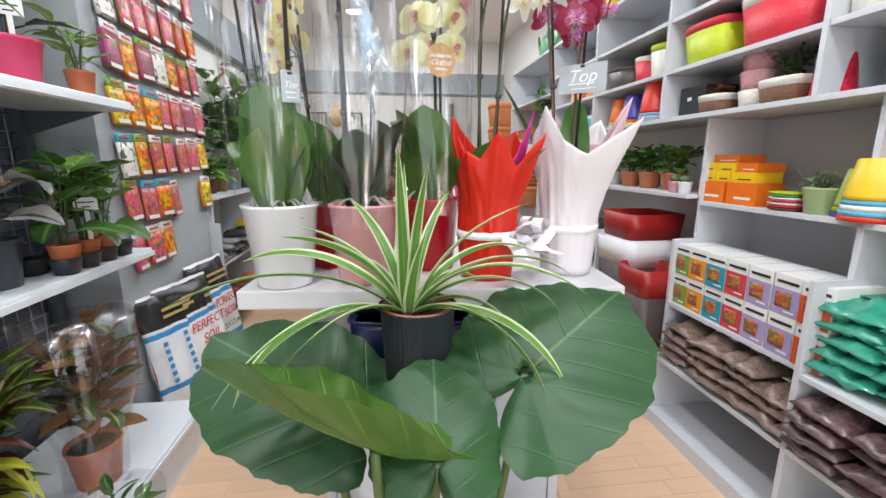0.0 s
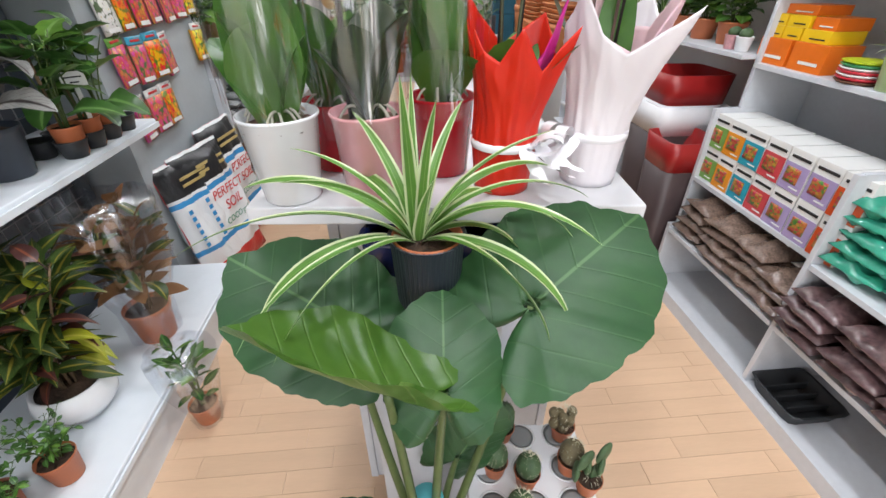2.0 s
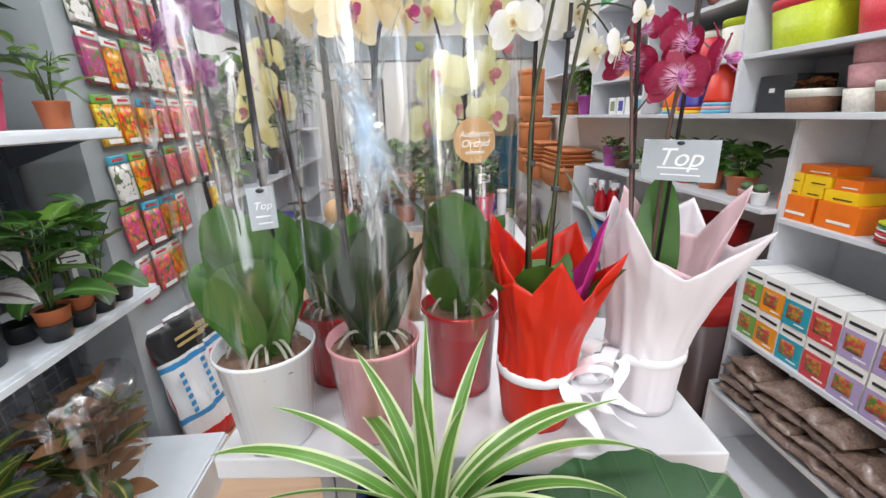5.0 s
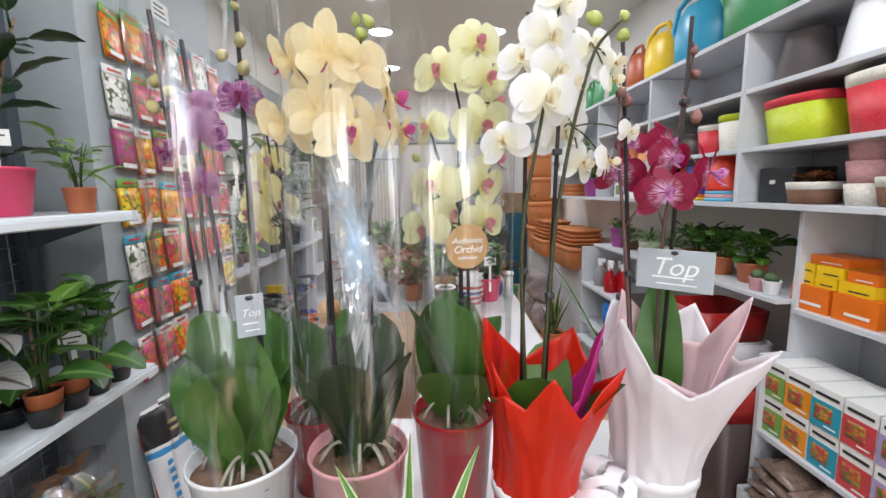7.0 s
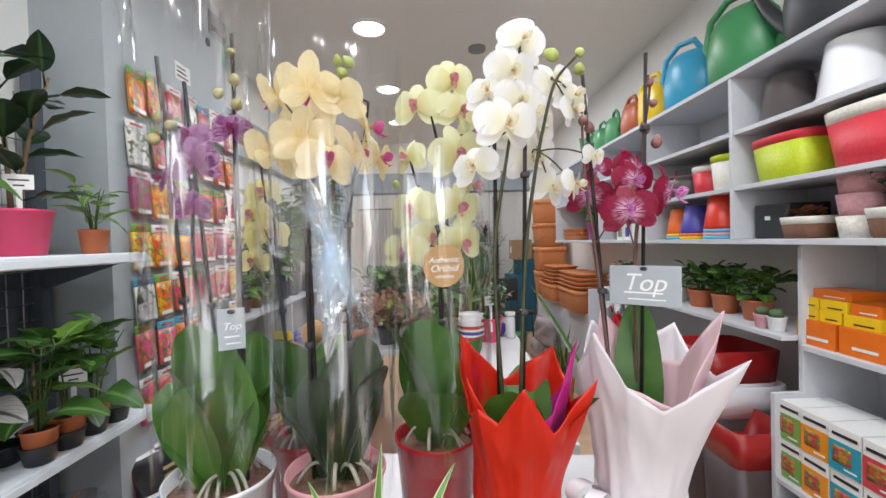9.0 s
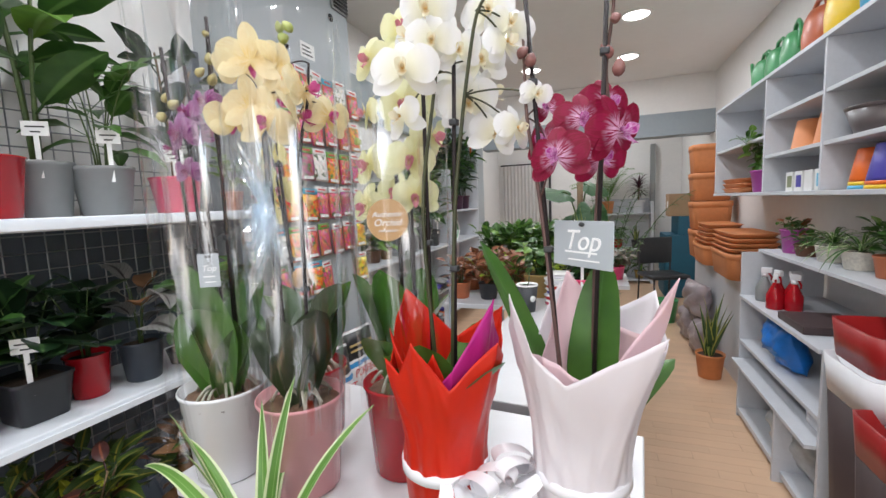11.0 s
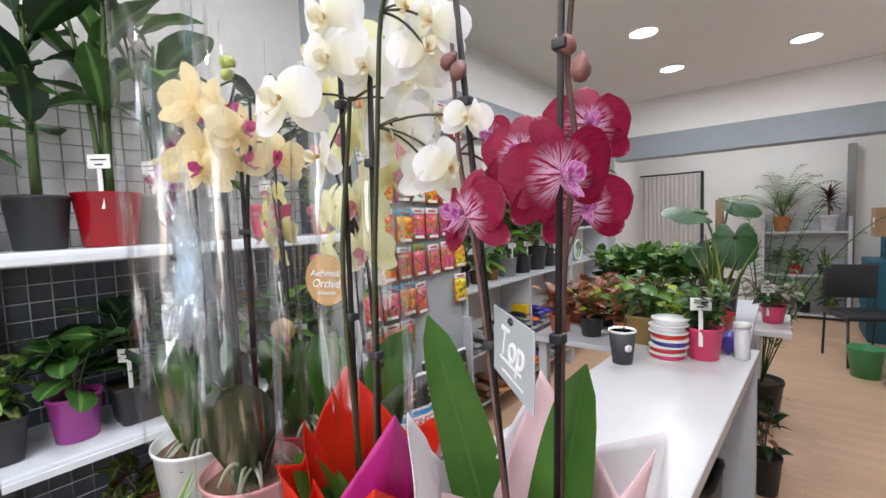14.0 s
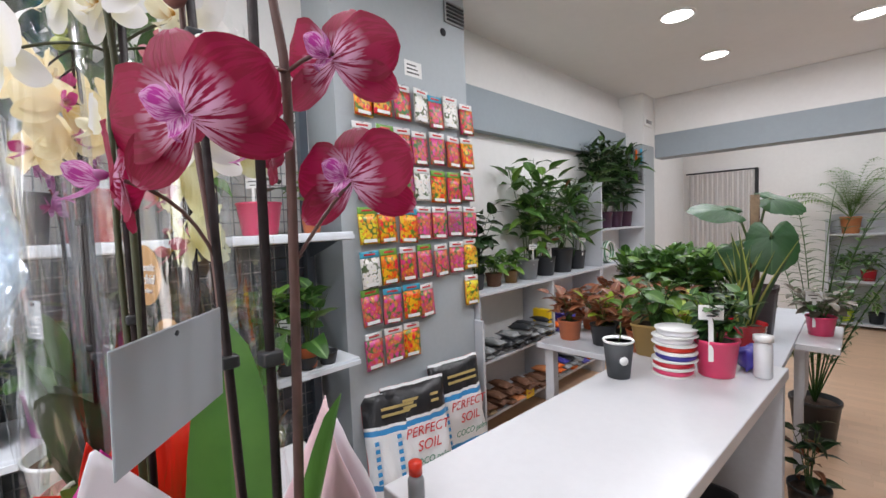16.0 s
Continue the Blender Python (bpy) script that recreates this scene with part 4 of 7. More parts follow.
# red pot, pale green flowers
A = (0.088, 0.895, TZ)
orchid(A, "pale green-white orchid in a glossy dark red pot, sleeved in cellophane", ((0.064, 0.15, REDP), dict(base=0.8, rim=0.03)),
       [(250, 82, 0.20, 0.08, 0.3), (270, 62, 0.12, 0.075, 0.7), (200, 70, 0.2, 0.075, 0.4), (20, 66, 0.17, 0.07, 0.6), (90, 66, 0.2, 0.075, 0.5)],
       [((0.015, -0.01, 0.12), (0.012, -0.01, 0.57)), ((0.025, 0.01, 0.12), (0.026, 0.01, 0.5))],
       [rel(A, [(0.10, 0.885, 1.1), (0.10, 0.885, 1.45), (0.105, 0.88, 1.55), (0.09, 0.88, 1.62)]), rel(A, [(0.115, 0.9, 1.1), (0.113, 0.9, 1.4), (0.07, 0.89, 1.5), (0.06, 0.89, 1.54)])],
       rel(A, [(0.072, 0.875, 1.613, -0.2, -1, 1.0), (0.126, 0.88, 1.650, 0.2, -1, 1.05), (0.137, 0.875, 1.605, 0.4, -1, 1.0), (0.130, 0.865, 1.540, 0.3, -1, 1.15), (0.059, 0.88, 1.540, -0.7, -0.8, 0.8), (0.065, 0.87, 1.461, -0.4, -1, 1.05), (0.129, 0.87, 1.463, 0.5, -1, 1.05), (0.135, 0.875, 1.410, 0.4, -1, 1.0), (0.050, 0.88, 1.400, -0.3, -1, 1.0), (0.15, 0.91, 1.5, 0.9, -0.2, 1.1), (0.15, 0.91, 1.58, 0.9, 0.1, 1.0), (0.09, 0.90, 1.42, 0.1, -1, 0.9)]),
       species("flower", 0.074, P_PALE, L_ROSE), rel(A, [(0.04, 0.88, 1.50, 0.007)]), BUDG, seed=4)
# red wrapped white orchid
A = (0.193, 0.805, TZ)
WO = orchid(A, "white orchid in a red pot wrapped in red and magenta paper", ((0.043, 0.125, REDP), dict(base=0.8, rim=0.03)),
       [(255, 74, 0.15, 0.075, 0.4), (330, 52, 0.17, 0.055, 0.4), (200, 60, 0.14, 0.06, 0.5), (60, 60, 0.17, 0.065, 0.5)],
       [((-0.018, 0.01, 0.12), (-0.014, 0.012, 0.695)), ((0.012, 0.01, 0.12), (0.028, 0.012, 0.62))],
       [rel(A, [(0.185, 0.815, 1.1), (0.17, 0.81, 1.4), (0.20, 0.81, 1.56), (0.215, 0.805, 1.68)]), rel(A, [(0.2, 0.815, 1.1), (0.215, 0.815, 1.4), (0.235, 0.81, 1.53), (0.255, 0.80, 1.62), (0.285, 0.795, 1.65)])],
       rel(A, [(0.215, 0.80, 1.672, 0.3, -1, 1.0), (0.198, 0.79, 1.628, 0.2, -1, 1.05), (0.170, 0.80, 1.606, -0.4, -1, 0.95), (0.262, 0.83, 1.628, 0.3, -1, 1.0), (0.246, 0.848, 1.580, 0.45, -1, 1.1), (0.183, 0.750, 1.551, 0.25, -1, 1.15), (0.232, 0.834, 1.526, 0.4, -1, 1.15), (0.262, 0.850, 1.487, 0.5, -1, 1.0), (0.150, 0.81, 1.512, -0.5, -1, 0.95), (0.285, 0.82, 1.585, 0.9, -0.5, 0.9), (0.25, 0.87, 1.545, 0.9, 0.2, 1.1), (0.205, 0.785, 1.590, 0.3, -1, 0.95), (0.230, 0.805, 1.582, 0.5, -0.9, 0.85), (0.290, 0.825, 1.606, 0.4, -1, 0.95), (0.318, 0.832, 1.526, 0.5, -0.9, 0.6), (0.292, 0.838, 1.488, 0.7, -0.5, 0.9), (0.215, 0.86, 1.56, 0.6, -0.8, 1.0)]),
       species("flower", 0.070, P_WHITE, L_GOLD), rel(A, [(0.287, 0.795, 1.632, 0.009), (0.29, 0.80, 1.655, 0.007), (0.25, 0.79, 1.648, 0.010)]), BUDG, roots=False, seed=5, wide=1.25, stem_mat=OSTEM)
# white wrapped magenta orchid
A = (0.368, 0.822, TZ)
MO = orchid(A, "magenta orchid with spotted petals wrapped in white and pink paper", ((0.05, 0.12, GREYP), dict(base=0.8, rim=0.03)),
       [(160, 58, 0.30, 0.060, 0.2), (62, 72, 0.25, 0.064, 0.2), (35, 40, 0.17, 0.05, 0.5)],
       [((-0.02, 0.02, 0.12), (-0.062, 0.015, 0.67)), ((0.012, 0.02, 0.12), (0.03, 0.02, 0.70))],
       [rel(A, [(0.35, 0.84, 1.1), (0.32, 0.84, 1.4), (0.305, 0.835, 1.50), (0.303, 0.835, 1.60)]), rel(A, [(0.38, 0.85, 1.1), (0.385, 0.86, 1.4), (0.40, 0.855, 1.5), (0.395, 0.85, 1.55), (0.405, 0.845, 1.62), (0.40, 0.84, 1.64)])],
       rel(A, [(0.408, 0.806, 1.470, 0.75, -0.6, 1.05), (0.398, 0.884, 1.514, 0.5, -0.85, 1.0), (0.390, 0.896, 1.449, 0.5, -0.85, 1.05), (0.345, 0.788, 1.447, -0.25, -1, 0.95), (0.325, 0.872, 1.474, -0.5, -0.9, 0.95), (0.370, 0.825, 1.490, 0.2, -0.9, 0.85), (0.330, 0.850, 1.512, -0.2, -0.7, 0.55)]),
       species("flower", 0.076, P_MAG, L_MAG), rel(A, [(0.303, 0.83, 1.575, 0.008), (0.312, 0.83, 1.565, 0.0085), (0.397, 0.845, 1.566, 0.0085), (0.410, 0.84, 1.545, 0.009), (0.406, 0.84, 1.60, 0.007), (0.402, 0.84, 1.628, 0.006)]), BUDP, roots=False, seed=6, stem_mat=DSTEM, wide=1.05)


def wrap_sheet(r0, r1, z1, rim, material, name, parent, seed):
    """Wrapping paper round a pot: gathered to z1, then opening in flat panels to a straight-edged rim of (azimuth, radius, height)."""
    bm = bmesh.new()
    n, m = 180, 30
    a0, a1 = rim[0][0], rim[-1][0]
    shut = abs(a1 - a0 - 360) < 1
    grid = []
    for i in range(n + (0 if shut else 1)):
        a = a0 + (a1 - a0) * i / n
        for p, q in zip(rim, rim[1:]):
            if p[0] <= a <= q[0]:
                k = (a - p[0]) / (q[0] - p[0])
                e = Vector((p[1] * math.cos(radians(p[0])), p[1] * math.sin(radians(p[0])), p[2])).lerp(Vector((q[1] * math.cos(radians(q[0])), q[1] * math.sin(radians(q[0])), q[2])), k)
                break
        d = Vector((math.cos(radians(a)), math.sin(radians(a)), 0))
        pleat = 0.0022 * noise.noise(Vector((d.x * 4, d.y * 4, seed)))
        low, waist = d * r0, d * (r1 + pleat)
        waist.z = z1
        col = []
        for j in range(m + 1):
            v = j / m
            if v < 0.3:
                p = low.lerp(waist, v / 0.3)
                p += d * pleat * 0.7
            else:
                k = (v - 0.3) / 0.7
                p = waist.lerp(e, k)
                p -= d * (0.010 * math.sin(math.pi * k) * (1 - k))
                p += d * (pleat * (1 - k) + 0.006 * k * noise.noise(Vector((d.x * 3.0, d.y * 3.0, k * 1.6 + seed * 7))) - 0.0035 * abs(noise.noise(Vector((d.x * 3.5 + k * 2.2, d.y * 3.5, k * 2.5 + seed)))) - 0.0008 * abs(noise.noise(Vector((d.x * 11, d.y * 11 + k * 4, k * 8 + seed)))))
            p.z += 0.0006
            col.append(bm.verts.new(p))
        grid.append(col)
    ring = grid + [grid[0]] if shut else grid
    for p, q in zip(ring, ring[1:]):
        for j in range(m):
            bm.faces.new((p[j], q[j], q[j + 1], p[j + 1]))
    ob = part(name, bm, material, parent)
    so = ob.modifiers.new("thick", "SOLIDIFY")
    so.thickness = 0.0005
    return ob


wrap_sheet(0.050, 0.058, 0.095, [(150, 0.079, 0.310), (205, 0.070, 0.225), (228, 0.082, 0.242), (246, 0.076, 0.228), (268, 0.088, 0.275), (296, 0.078, 0.215), (326, 0.112, 0.274), (360, 0.082, 0.225), (400, 0.092, 0.285), (450, 0.072, 0.235), (510, 0.079, 0.310)], REDWRAP, "red_paper", WO, 3)
wrap_sheet(0.046, 0.053, 0.095, [(255, 0.055, 0.18), (300, 0.072, 0.235), (342, 0.086, 0.315), (380, 0.074, 0.235), (410, 0.06, 0.19)], MAGWRAP, "magenta_paper", WO, 5)
wrap_sheet(0.042, 0.049, 0.095, [(170, 0.055, 0.20), (200, 0.064, 0.27), (240, 0.054, 0.19), (282, 0.066, 0.255), (310, 0.055, 0.18)], REDWRAP, "inner_red_paper", WO, 8)
wrap_sheet(0.050, 0.058, 0.100, [(145, 0.080, 0.235), (180, 0.088, 0.258), (212, 0.092, 0.325), (236, 0.090, 0.262), (262, 0.092, 0.236), (307, 0.132, 0.300), (330, 0.095, 0.262), (372, 0.100, 0.255), (395, 0.112, 0.31), (440, 0.090, 0.262), (470, 0.088, 0.315), (505, 0.080, 0.235)], WHITEWRAP, "white_paper", MO, 11)
wrap_sheet(0.044, 0.053, 0.100, [(150, 0.060, 0.215), (195, 0.072, 0.245), (238, 0.072, 0.255), (285, 0.074, 0.228), (341, 0.108, 0.345), (375, 0.075, 0.262), (420, 0.078, 0.262), (466, 0.076, 0.332), (510, 0.060, 0.215)], PINKWRAP, "inner_pink_paper", MO, 14)


def ribbon(parent, r, z, tails, seed):
    part("ribbon_band", lathe([(r, z - 0.007), (r + 0.0008, z - 0.0065), (r + 0.0008, z + 0.0065), (r, z + 0.007)], 48), RIBBON, parent)
    rr = random.Random(seed)
    for a in tails:
        bm = bmesh.new()
        d = Vector((math.cos(radians(a)), math.sin(radians(a)), -0.6))
        leaf(bm, aim((r * math.cos(radians(a)), r * math.sin(radians(a)), z), d, rr.uniform(-30, 30)), 0.10, 0.022, -0.5, 0.1, "strap", 10, 2, ripple=0.4)
        part("ribbon_tail", bm, RIBBON, parent)
    for a in tails[:2]:
        d = Vector((math.cos(radians(a + 30)), math.sin(radians(a + 30)), 0.25))
        s = Vector((-d.y, d.x, 0))
        bm = bmesh.new()
        ring = []
        for k in range(17):
            q = 2 * math.pi * k / 16
            c = Vector((r * math.cos(radians(a)), r * math.sin(radians(a)), z)) + d * (0.028 * (1 - math.cos(q))) + Vector((0, 0, 0.016 * math.sin(q)))
            ring.append((bm.verts.new(c - s * 0.01), bm.verts.new(c + s * 0.01)))
        for p, q in zip(ring, ring[1:]):
            bm.faces.new((p[0], p[1], q[1], q[0]))
        part("bow_loop", bm, RIBBON, parent)


ribbon(WO, 0.0585, 0.088, (305, 325, 290), 1)
ribbon(MO, 0.0585, 0.094, (200, 182, 218), 2)


def sleeve(at, label, r0, r1, h, squash, seed, flat=0.0):
    """Tall clear sleeve, creased lengthwise, open at the top."""
    t = thing("cellophane_sleeve", pose(*at), label, "wrapping", "cellophane sleeves")
    bm = bmesh.new()
    n, m = 72, 26
    rows = []
    for j in range(m + 1):
        v = j / m
        row = []
        for i in range(n):
            a = 2 * math.pi * i / n
            rad = r0 + (r1 - r0) * v ** 0.7
            c, s = math.cos(a), math.sin(a)
            rad += 0.010 * noise.noise(Vector((c * 3 + seed, s * 3, v * 2.5))) + 0.004 * noise.noise(Vector((c * 9, s * 9 + seed, v * 7))) + 0.0025 * abs(noise.noise(Vector((c * 20, s * 20, v * 14 + seed))))
            sx, sy = 1 + flat * v, 1 - squash * v
            row.append(bm.verts.new((rad * c * sx, rad * s * sy, h * v)))
        rows.append(row)
    for p, q in zip(rows, rows[1:]):
        for i in range(n):
            bm.faces.new((p[i], p[(i + 1) % n], q[(i + 1) % n], q[i]))
    ob = part("film", bm, FILM, t, "clear glossy cellophane")
    ob.visible_shadow = False
    sm = bmesh.new()
    for sgn in (-1, 1):
        leaf(sm, aim((sgn * (r0 + 0.002), 0, 0.02), (sgn * (r1 * (1 + flat) - r0) / h, 0, 1), 90, (0, 1, 0)), h * 0.97, 0.012, 0.0, 0.0, "strap", 8, 2)
    so = part("seam", sm, FILM2, t)
    so.visible_shadow = False
    return t


sleeve((-0.198, 0.80, TZ + 0.145), "tall clear cellophane sleeve round the purple orchid", 0.070, 0.088, 0.66, 0.2, 1)
SL = sleeve((-0.045, 0.808, TZ + 0.11), "wide clear cellophane sleeve round the yellow orchid", 0.072, 0.088, 0.575, 0.35, 4, 0.15)
sleeve((0.098, 0.893, TZ + 0.12), "clear cellophane sleeve round the pale green orchid", 0.074, 0.082, 0.535, 0.25, 8)
# the gathered, crumpled film in front of the yellow orchid
for k in range(15):
    rr = random.Random(40 + k)
    cr = bmesh.new()
    a = -90 + rr.uniform(-75, 75)
    up = k % 2
    leaf(cr, aim((rr.uniform(-0.012, 0.012) + 0.02, -0.066, 0.325 + rr.uniform(-0.01, 0.01)), (math.cos(radians(a)) * 0.55, -0.10, 1.0 if up else -0.9), rr.uniform(-60, 60)), rr.uniform(0.06, 0.12), rr.uniform(0.02, 0.045), rr.uniform(-0.5, 0.5), 0.5, "heart", 7, 4, ripple=0.35)
    cro = part("film_fold", cr, FILM2, SL, "crumpled clear cellophane with bluish-white glare in its colour" if k == 0 else "", smooth=False)
    cro.visible_shadow = False


def card_tag(parent, centre, w, h, rz, big, small=True, rx=0):
    tg = part("name_tag", box(-w / 2, w / 2, -0.0006, 0.0006, -h / 2, h / 2), TAGGREY, parent, "silver-grey card tag with white lettering", smooth=False)
    bv = tg.modifiers.new("round", "BEVEL")
    bv.width, bv.segments = 0.0005, 1
    tg.matrix_basis = Matrix.Translation(centre) @ pose(0, 0, 0, rx, 0, rz)
    writing(big, min(h * 0.62, w * 0.42), TAGINK, tg, pose(0, -0.0009, h * 0.06, 90, 0, 0))
    part("underline", box(-w * 0.28, w * 0.26, -0.0012, -0.0008, -h * 0.2, -h * 0.16), TAGINK, tg, smooth=False)
    part("small_print", box(-w * 0.22, w * 0.30, -0.0012, -0.0008, -h * 0.36, -h * 0.33), TAGINK, tg, smooth=False)
    part("eyelet", ball(0.004, None, Matrix.Translation((0, -0.001, h * 0.42)), (1.2, 0.5, 0.7), 8, 6), BLACKP, tg)


card_tag(MO, (0.370 - 0.368, 0.803 - 0.822, 1.348 - TZ), 0.090, 0.053, -42.7, "Top", rx=-2)
card_tag(bpy.data.objects["orchid"], (0.040, -0.04, 0.345), 0.030, 0.05, 28, "Top")
disc = part("round_label", lathe([(0.030, -0.0005), (0.030, 0.0005)], 40, m=pose(0, 0, 0, 90, 0, 0)), GOLD, bpy.data.objects["orchid.003"], "round kraft-gold paper label with white script", smooth=False)
disc.matrix_basis = Matrix.Translation((0.106 - 0.088, 0.838 - 0.895, 1.38 - TZ)) @ pose(0, 0, 0, 0, 0, 15)
writing("Authentic", 0.011, TAGINK, disc, pose(0, -0.0012, 0.008, 90, 0, 0))
writing("Orchid", 0.014, TAGINK, disc, pose(0, -0.0012, -0.004, 90, 0, 0))
writing("collection", 0.007, TAGINK, disc, pose(0, -0.0012, -0.015, 90, 0, 0))
d2 = part("round_label", lathe([(0.019, -0.0005), (0.019, 0.0005)], 32, m=pose(0, 0, 0, 90, 0, 0)), GOLD, bpy.data.objects["orchid.001"], "round kraft-gold paper label")
d2.matrix_basis = Matrix.Translation((0.03, -0.05, 0.31)) @ pose(0, 0, 0, 0, 0, 40)

# ---- pedestal, spider plant, elephant ear, cacti in front of the table ----
pd = thing("pedestal", pose(0.035, 0.655, 0, 0, 0, -4.9), "slim grey plinth that carries the spider plant", "pedestal")
part("body", box(-0.10, 0.13, -0.075, 0.098, 0, 0.838, 0.003), GREY, pd, smooth=False)
nv = thing("navy_planter", pose(0.062, 0.722, 0.8385, 0, 0, -4.9), "small navy blue glazed trough tucked under the table edge", "planter")
NAVY = mat("navy_glaze", (0.008, 0.014, 0.075), 0.22, vary=0.2)
part("body", lathe([(0.46, 0), (0.48, 0.006), (0.5, 0.07), (0.5, 0.078), (0.46, 0.078), (0.44, 0.012), (0, 0.012)], 40, m=Matrix.Diagonal((0.27, 0.072, 1, 1)), square=0.8), NAVY, nv)
part("rim", lathe([(0.5, 0.0785), (0.515, 0.082), (0.5, 0.086), (0.46, 0.0785)], 40, m=Matrix.Diagonal((0.27, 0.072, 1, 1)), square=0.8), NAVY, nv)
sp = plant("spider_plant", (0.042, 0.622, 0.8385), "spider plant with white-edged leaves in a ribbed anthracite pot")
z = pot(sp, 0.061, 0.140, ANTHRA, base=0.82, rim=0.0, ridges=48, wall=0.08)
part("inner_pot", lathe([(0.053, 0.118), (0.0545, 0.14), (0.052, 0.141), (0.0505, 0.118)], 40), TERRA, sp)
r = random.Random(21)
SPL = [(200, 30, 0.31, 1.9), (215, 38, 0.34, 2.0), (235, 42, 0.30, 1.9), (190, 48, 0.33, 1.6), (175, 60, 0.28, 1.7), (160, 68, 0.26, 1.1), (100, 86, 0.24, 0.35), (250, 84, 0.27, 0.25), (290, 82, 0.25, 0.3), (60, 76, 0.26, 0.6), (340, 62, 0.30, 1.5), (355, 52, 0.33, 1.7), (15, 56, 0.34, 1.6), (30, 62, 0.36, 1.3), (310, 40, 0.27, 1.9), (325, 30, 0.28, 1.7), (0, 40, 0.3, 1.9), (45, 45, 0.25, 1.5), (130, 55, 0.25, 1.4), (280, 70, 0.2, 0.6), (345, 74, 0.26, 1.0), (205, 72, 0.25, 0.9), (120, 75, 0.28, 0.7)]
for a, e, L, dr in SPL:
    bm = bmesh.new()
    leaf(bm, aim((-0.014 + 0.010 * math.cos(radians(a)), 0.012 + 0.010 * math.sin(radians(a)), z - 0.004), polar(a + r.uniform(-6, 6), e), r.uniform(-12, 12)), L * r.uniform(0.8, 1.05), 0.0225 * r.uniform(0.7, 1.15), dr * r.uniform(0.75, 1.35), 0.4, "strap", 18, 4, twist=r.uniform(-1.3, 1.3))
    part("leaf", bm, SPIDER, sp)


# outline of an elephant ear leaf: distance from the stalk against the share of the half turn from its tip
OUT_A = (0, 0.05, 0.12, 0.25, 0.38, 0.5, 0.62, 0.72, 0.79, 0.86, 0.92, 0.965, 1)
OUT_R = (1.06, 0.99, 0.94, 0.80, 0.65, 0.58, 0.56, 0.58, 0.60, 0.50, 0.27, 0.11, 0.05)


def ear_leaf(parent, attach, tip_dir, normal, size, wide, material, seed, cup=0.12, wave=0.03, fold=0.0):
    """A heart-shaped elephant ear leaf, hung at attach, with raised ribs between its veins."""
    bm = bmesh.new()
    uv = bm.loops.layers.uv.verify()
    y = Vector(tip_dir).normalized()
    zz = (Vector(normal) - y * Vector(normal).dot(y)).normalized()
    x = y.cross(zz)
    n, m = 108, 14
    r = random.Random(seed)
    rings = []
    for j in range(m + 1):
        v = j / m
        ring = []
        for i in range(n):
            a = 2 * math.pi * i / n - math.pi
            back = abs(a) / math.pi
            rad = float(np.interp(back, OUT_A, OUT_R))
            rad *= 1 + 0.018 * math.sin(a * 13 + seed) + 0.012 * math.sin(a * 29)
            px, py = math.sin(a) * rad * v * wide, math.cos(a) * rad * v
            rib = abs(math.sin(a * 4.5))
            h = -cup * v * v - 0.012 * v * max(0.0, math.sin((py - abs(px) * 0.7) * 26)) + wave * v * v * math.sin(a * 5 + seed) + 0.016 * v * (rib - 0.5) - 0.35 * cup * abs(px) + fold * abs(px)
            ring.append((bm.verts.new(Vector(attach) + (x * px + y * py + zz * h) * size), (0.5 + px / 1.7, 0.5 + py / 1.7)))
        rings.append(ring)
    for p, q in zip(rings[1:], rings[2:]):
        for i in range(n):
            k = (i + 1) % n
            f = bm.faces.new((p[i][0], p[k][0], q[k][0], q[i][0]))
            for lp, c in zip(f.loops, (p[i][1], p[k][1], q[k][1], q[i][1])):
                lp[uv].uv = c
    f = bm.faces.new([p[0] for p in rings[1]])
    for lp, c in zip(f.loops, rings[1]):
        lp[uv].uv = c[1]
    bmesh.ops.delete(bm, geom=[v[0] for v in rings[0]], context="VERTS")
    return part("leaf", bm, material, parent)


ea = plant("elephant_ear_plant", (0.02, 0.47, 0.0), "large elephant ear plant with broad heart-shaped green leaves")
E0 = Vector((0.02, 0.47, 0.0))
pot(ea, 0.085, 0.30, BLACKP, base=0.8)
EARS = [((0.188, 0.534, 0.898), (0.215, 0.126, 0.085), (-0.1, -0.5, 1), 0.238, 0.98, EAR, 1, 0.05, 0.03),
        ((-0.090, 0.567, 0.858), (-0.185, 0.095, 0.072), (0.12, -0.5, 1), 0.212, 0.98, EAR, 2, 0.06, 0.03),
        ((-0.020, 0.400, 0.893), (-0.170, 0.020, 0.075), (0.30, 0.42, 0.86), 0.190, 0.80, EARY, 3, -0.10, 0.30),
        ((0.050, 0.430, 0.850), (0.01, 0.12, 0.09), (0.0, -0.75, 0.75), 0.140, 0.98, EAR, 4, 0.16, 0.10),
        ((-0.085, 0.41, 0.50), (-0.75, -0.25, 0.35), (-0.1, -0.6, 0.9), 0.13, 0.9, EAR, 5, 0.1, 0.0),
        ((0.085, 0.545, 0.50), (0.45, 0.1, 0.75), (0, -1, 0.3), 0.15, 0.8, EAR, 6, 0.1, 0.0)]
for at, tip, nrm, size, wide, mt, sd_, cup, fold in EARS:
    at = Vector(at) - E0
    ear_leaf(ea, at, tip, nrm, size, wide, mt, sd_, cup, fold=fold)
    part("leaf_stem", tube(curve3((at.x * 0.12, at.y * 0.2, 0.26), at, (at.x * 0.15, 0.02, 0.04), 12), 0.010, 8, taper=0.55), STEM, ea)
part("tie", lathe([(0.03, 0.50), (0.032, 0.503), (0.03, 0.506)], 24), mat("turquoise_string", (0.1, 0.45, 0.5), 0.6), ea)
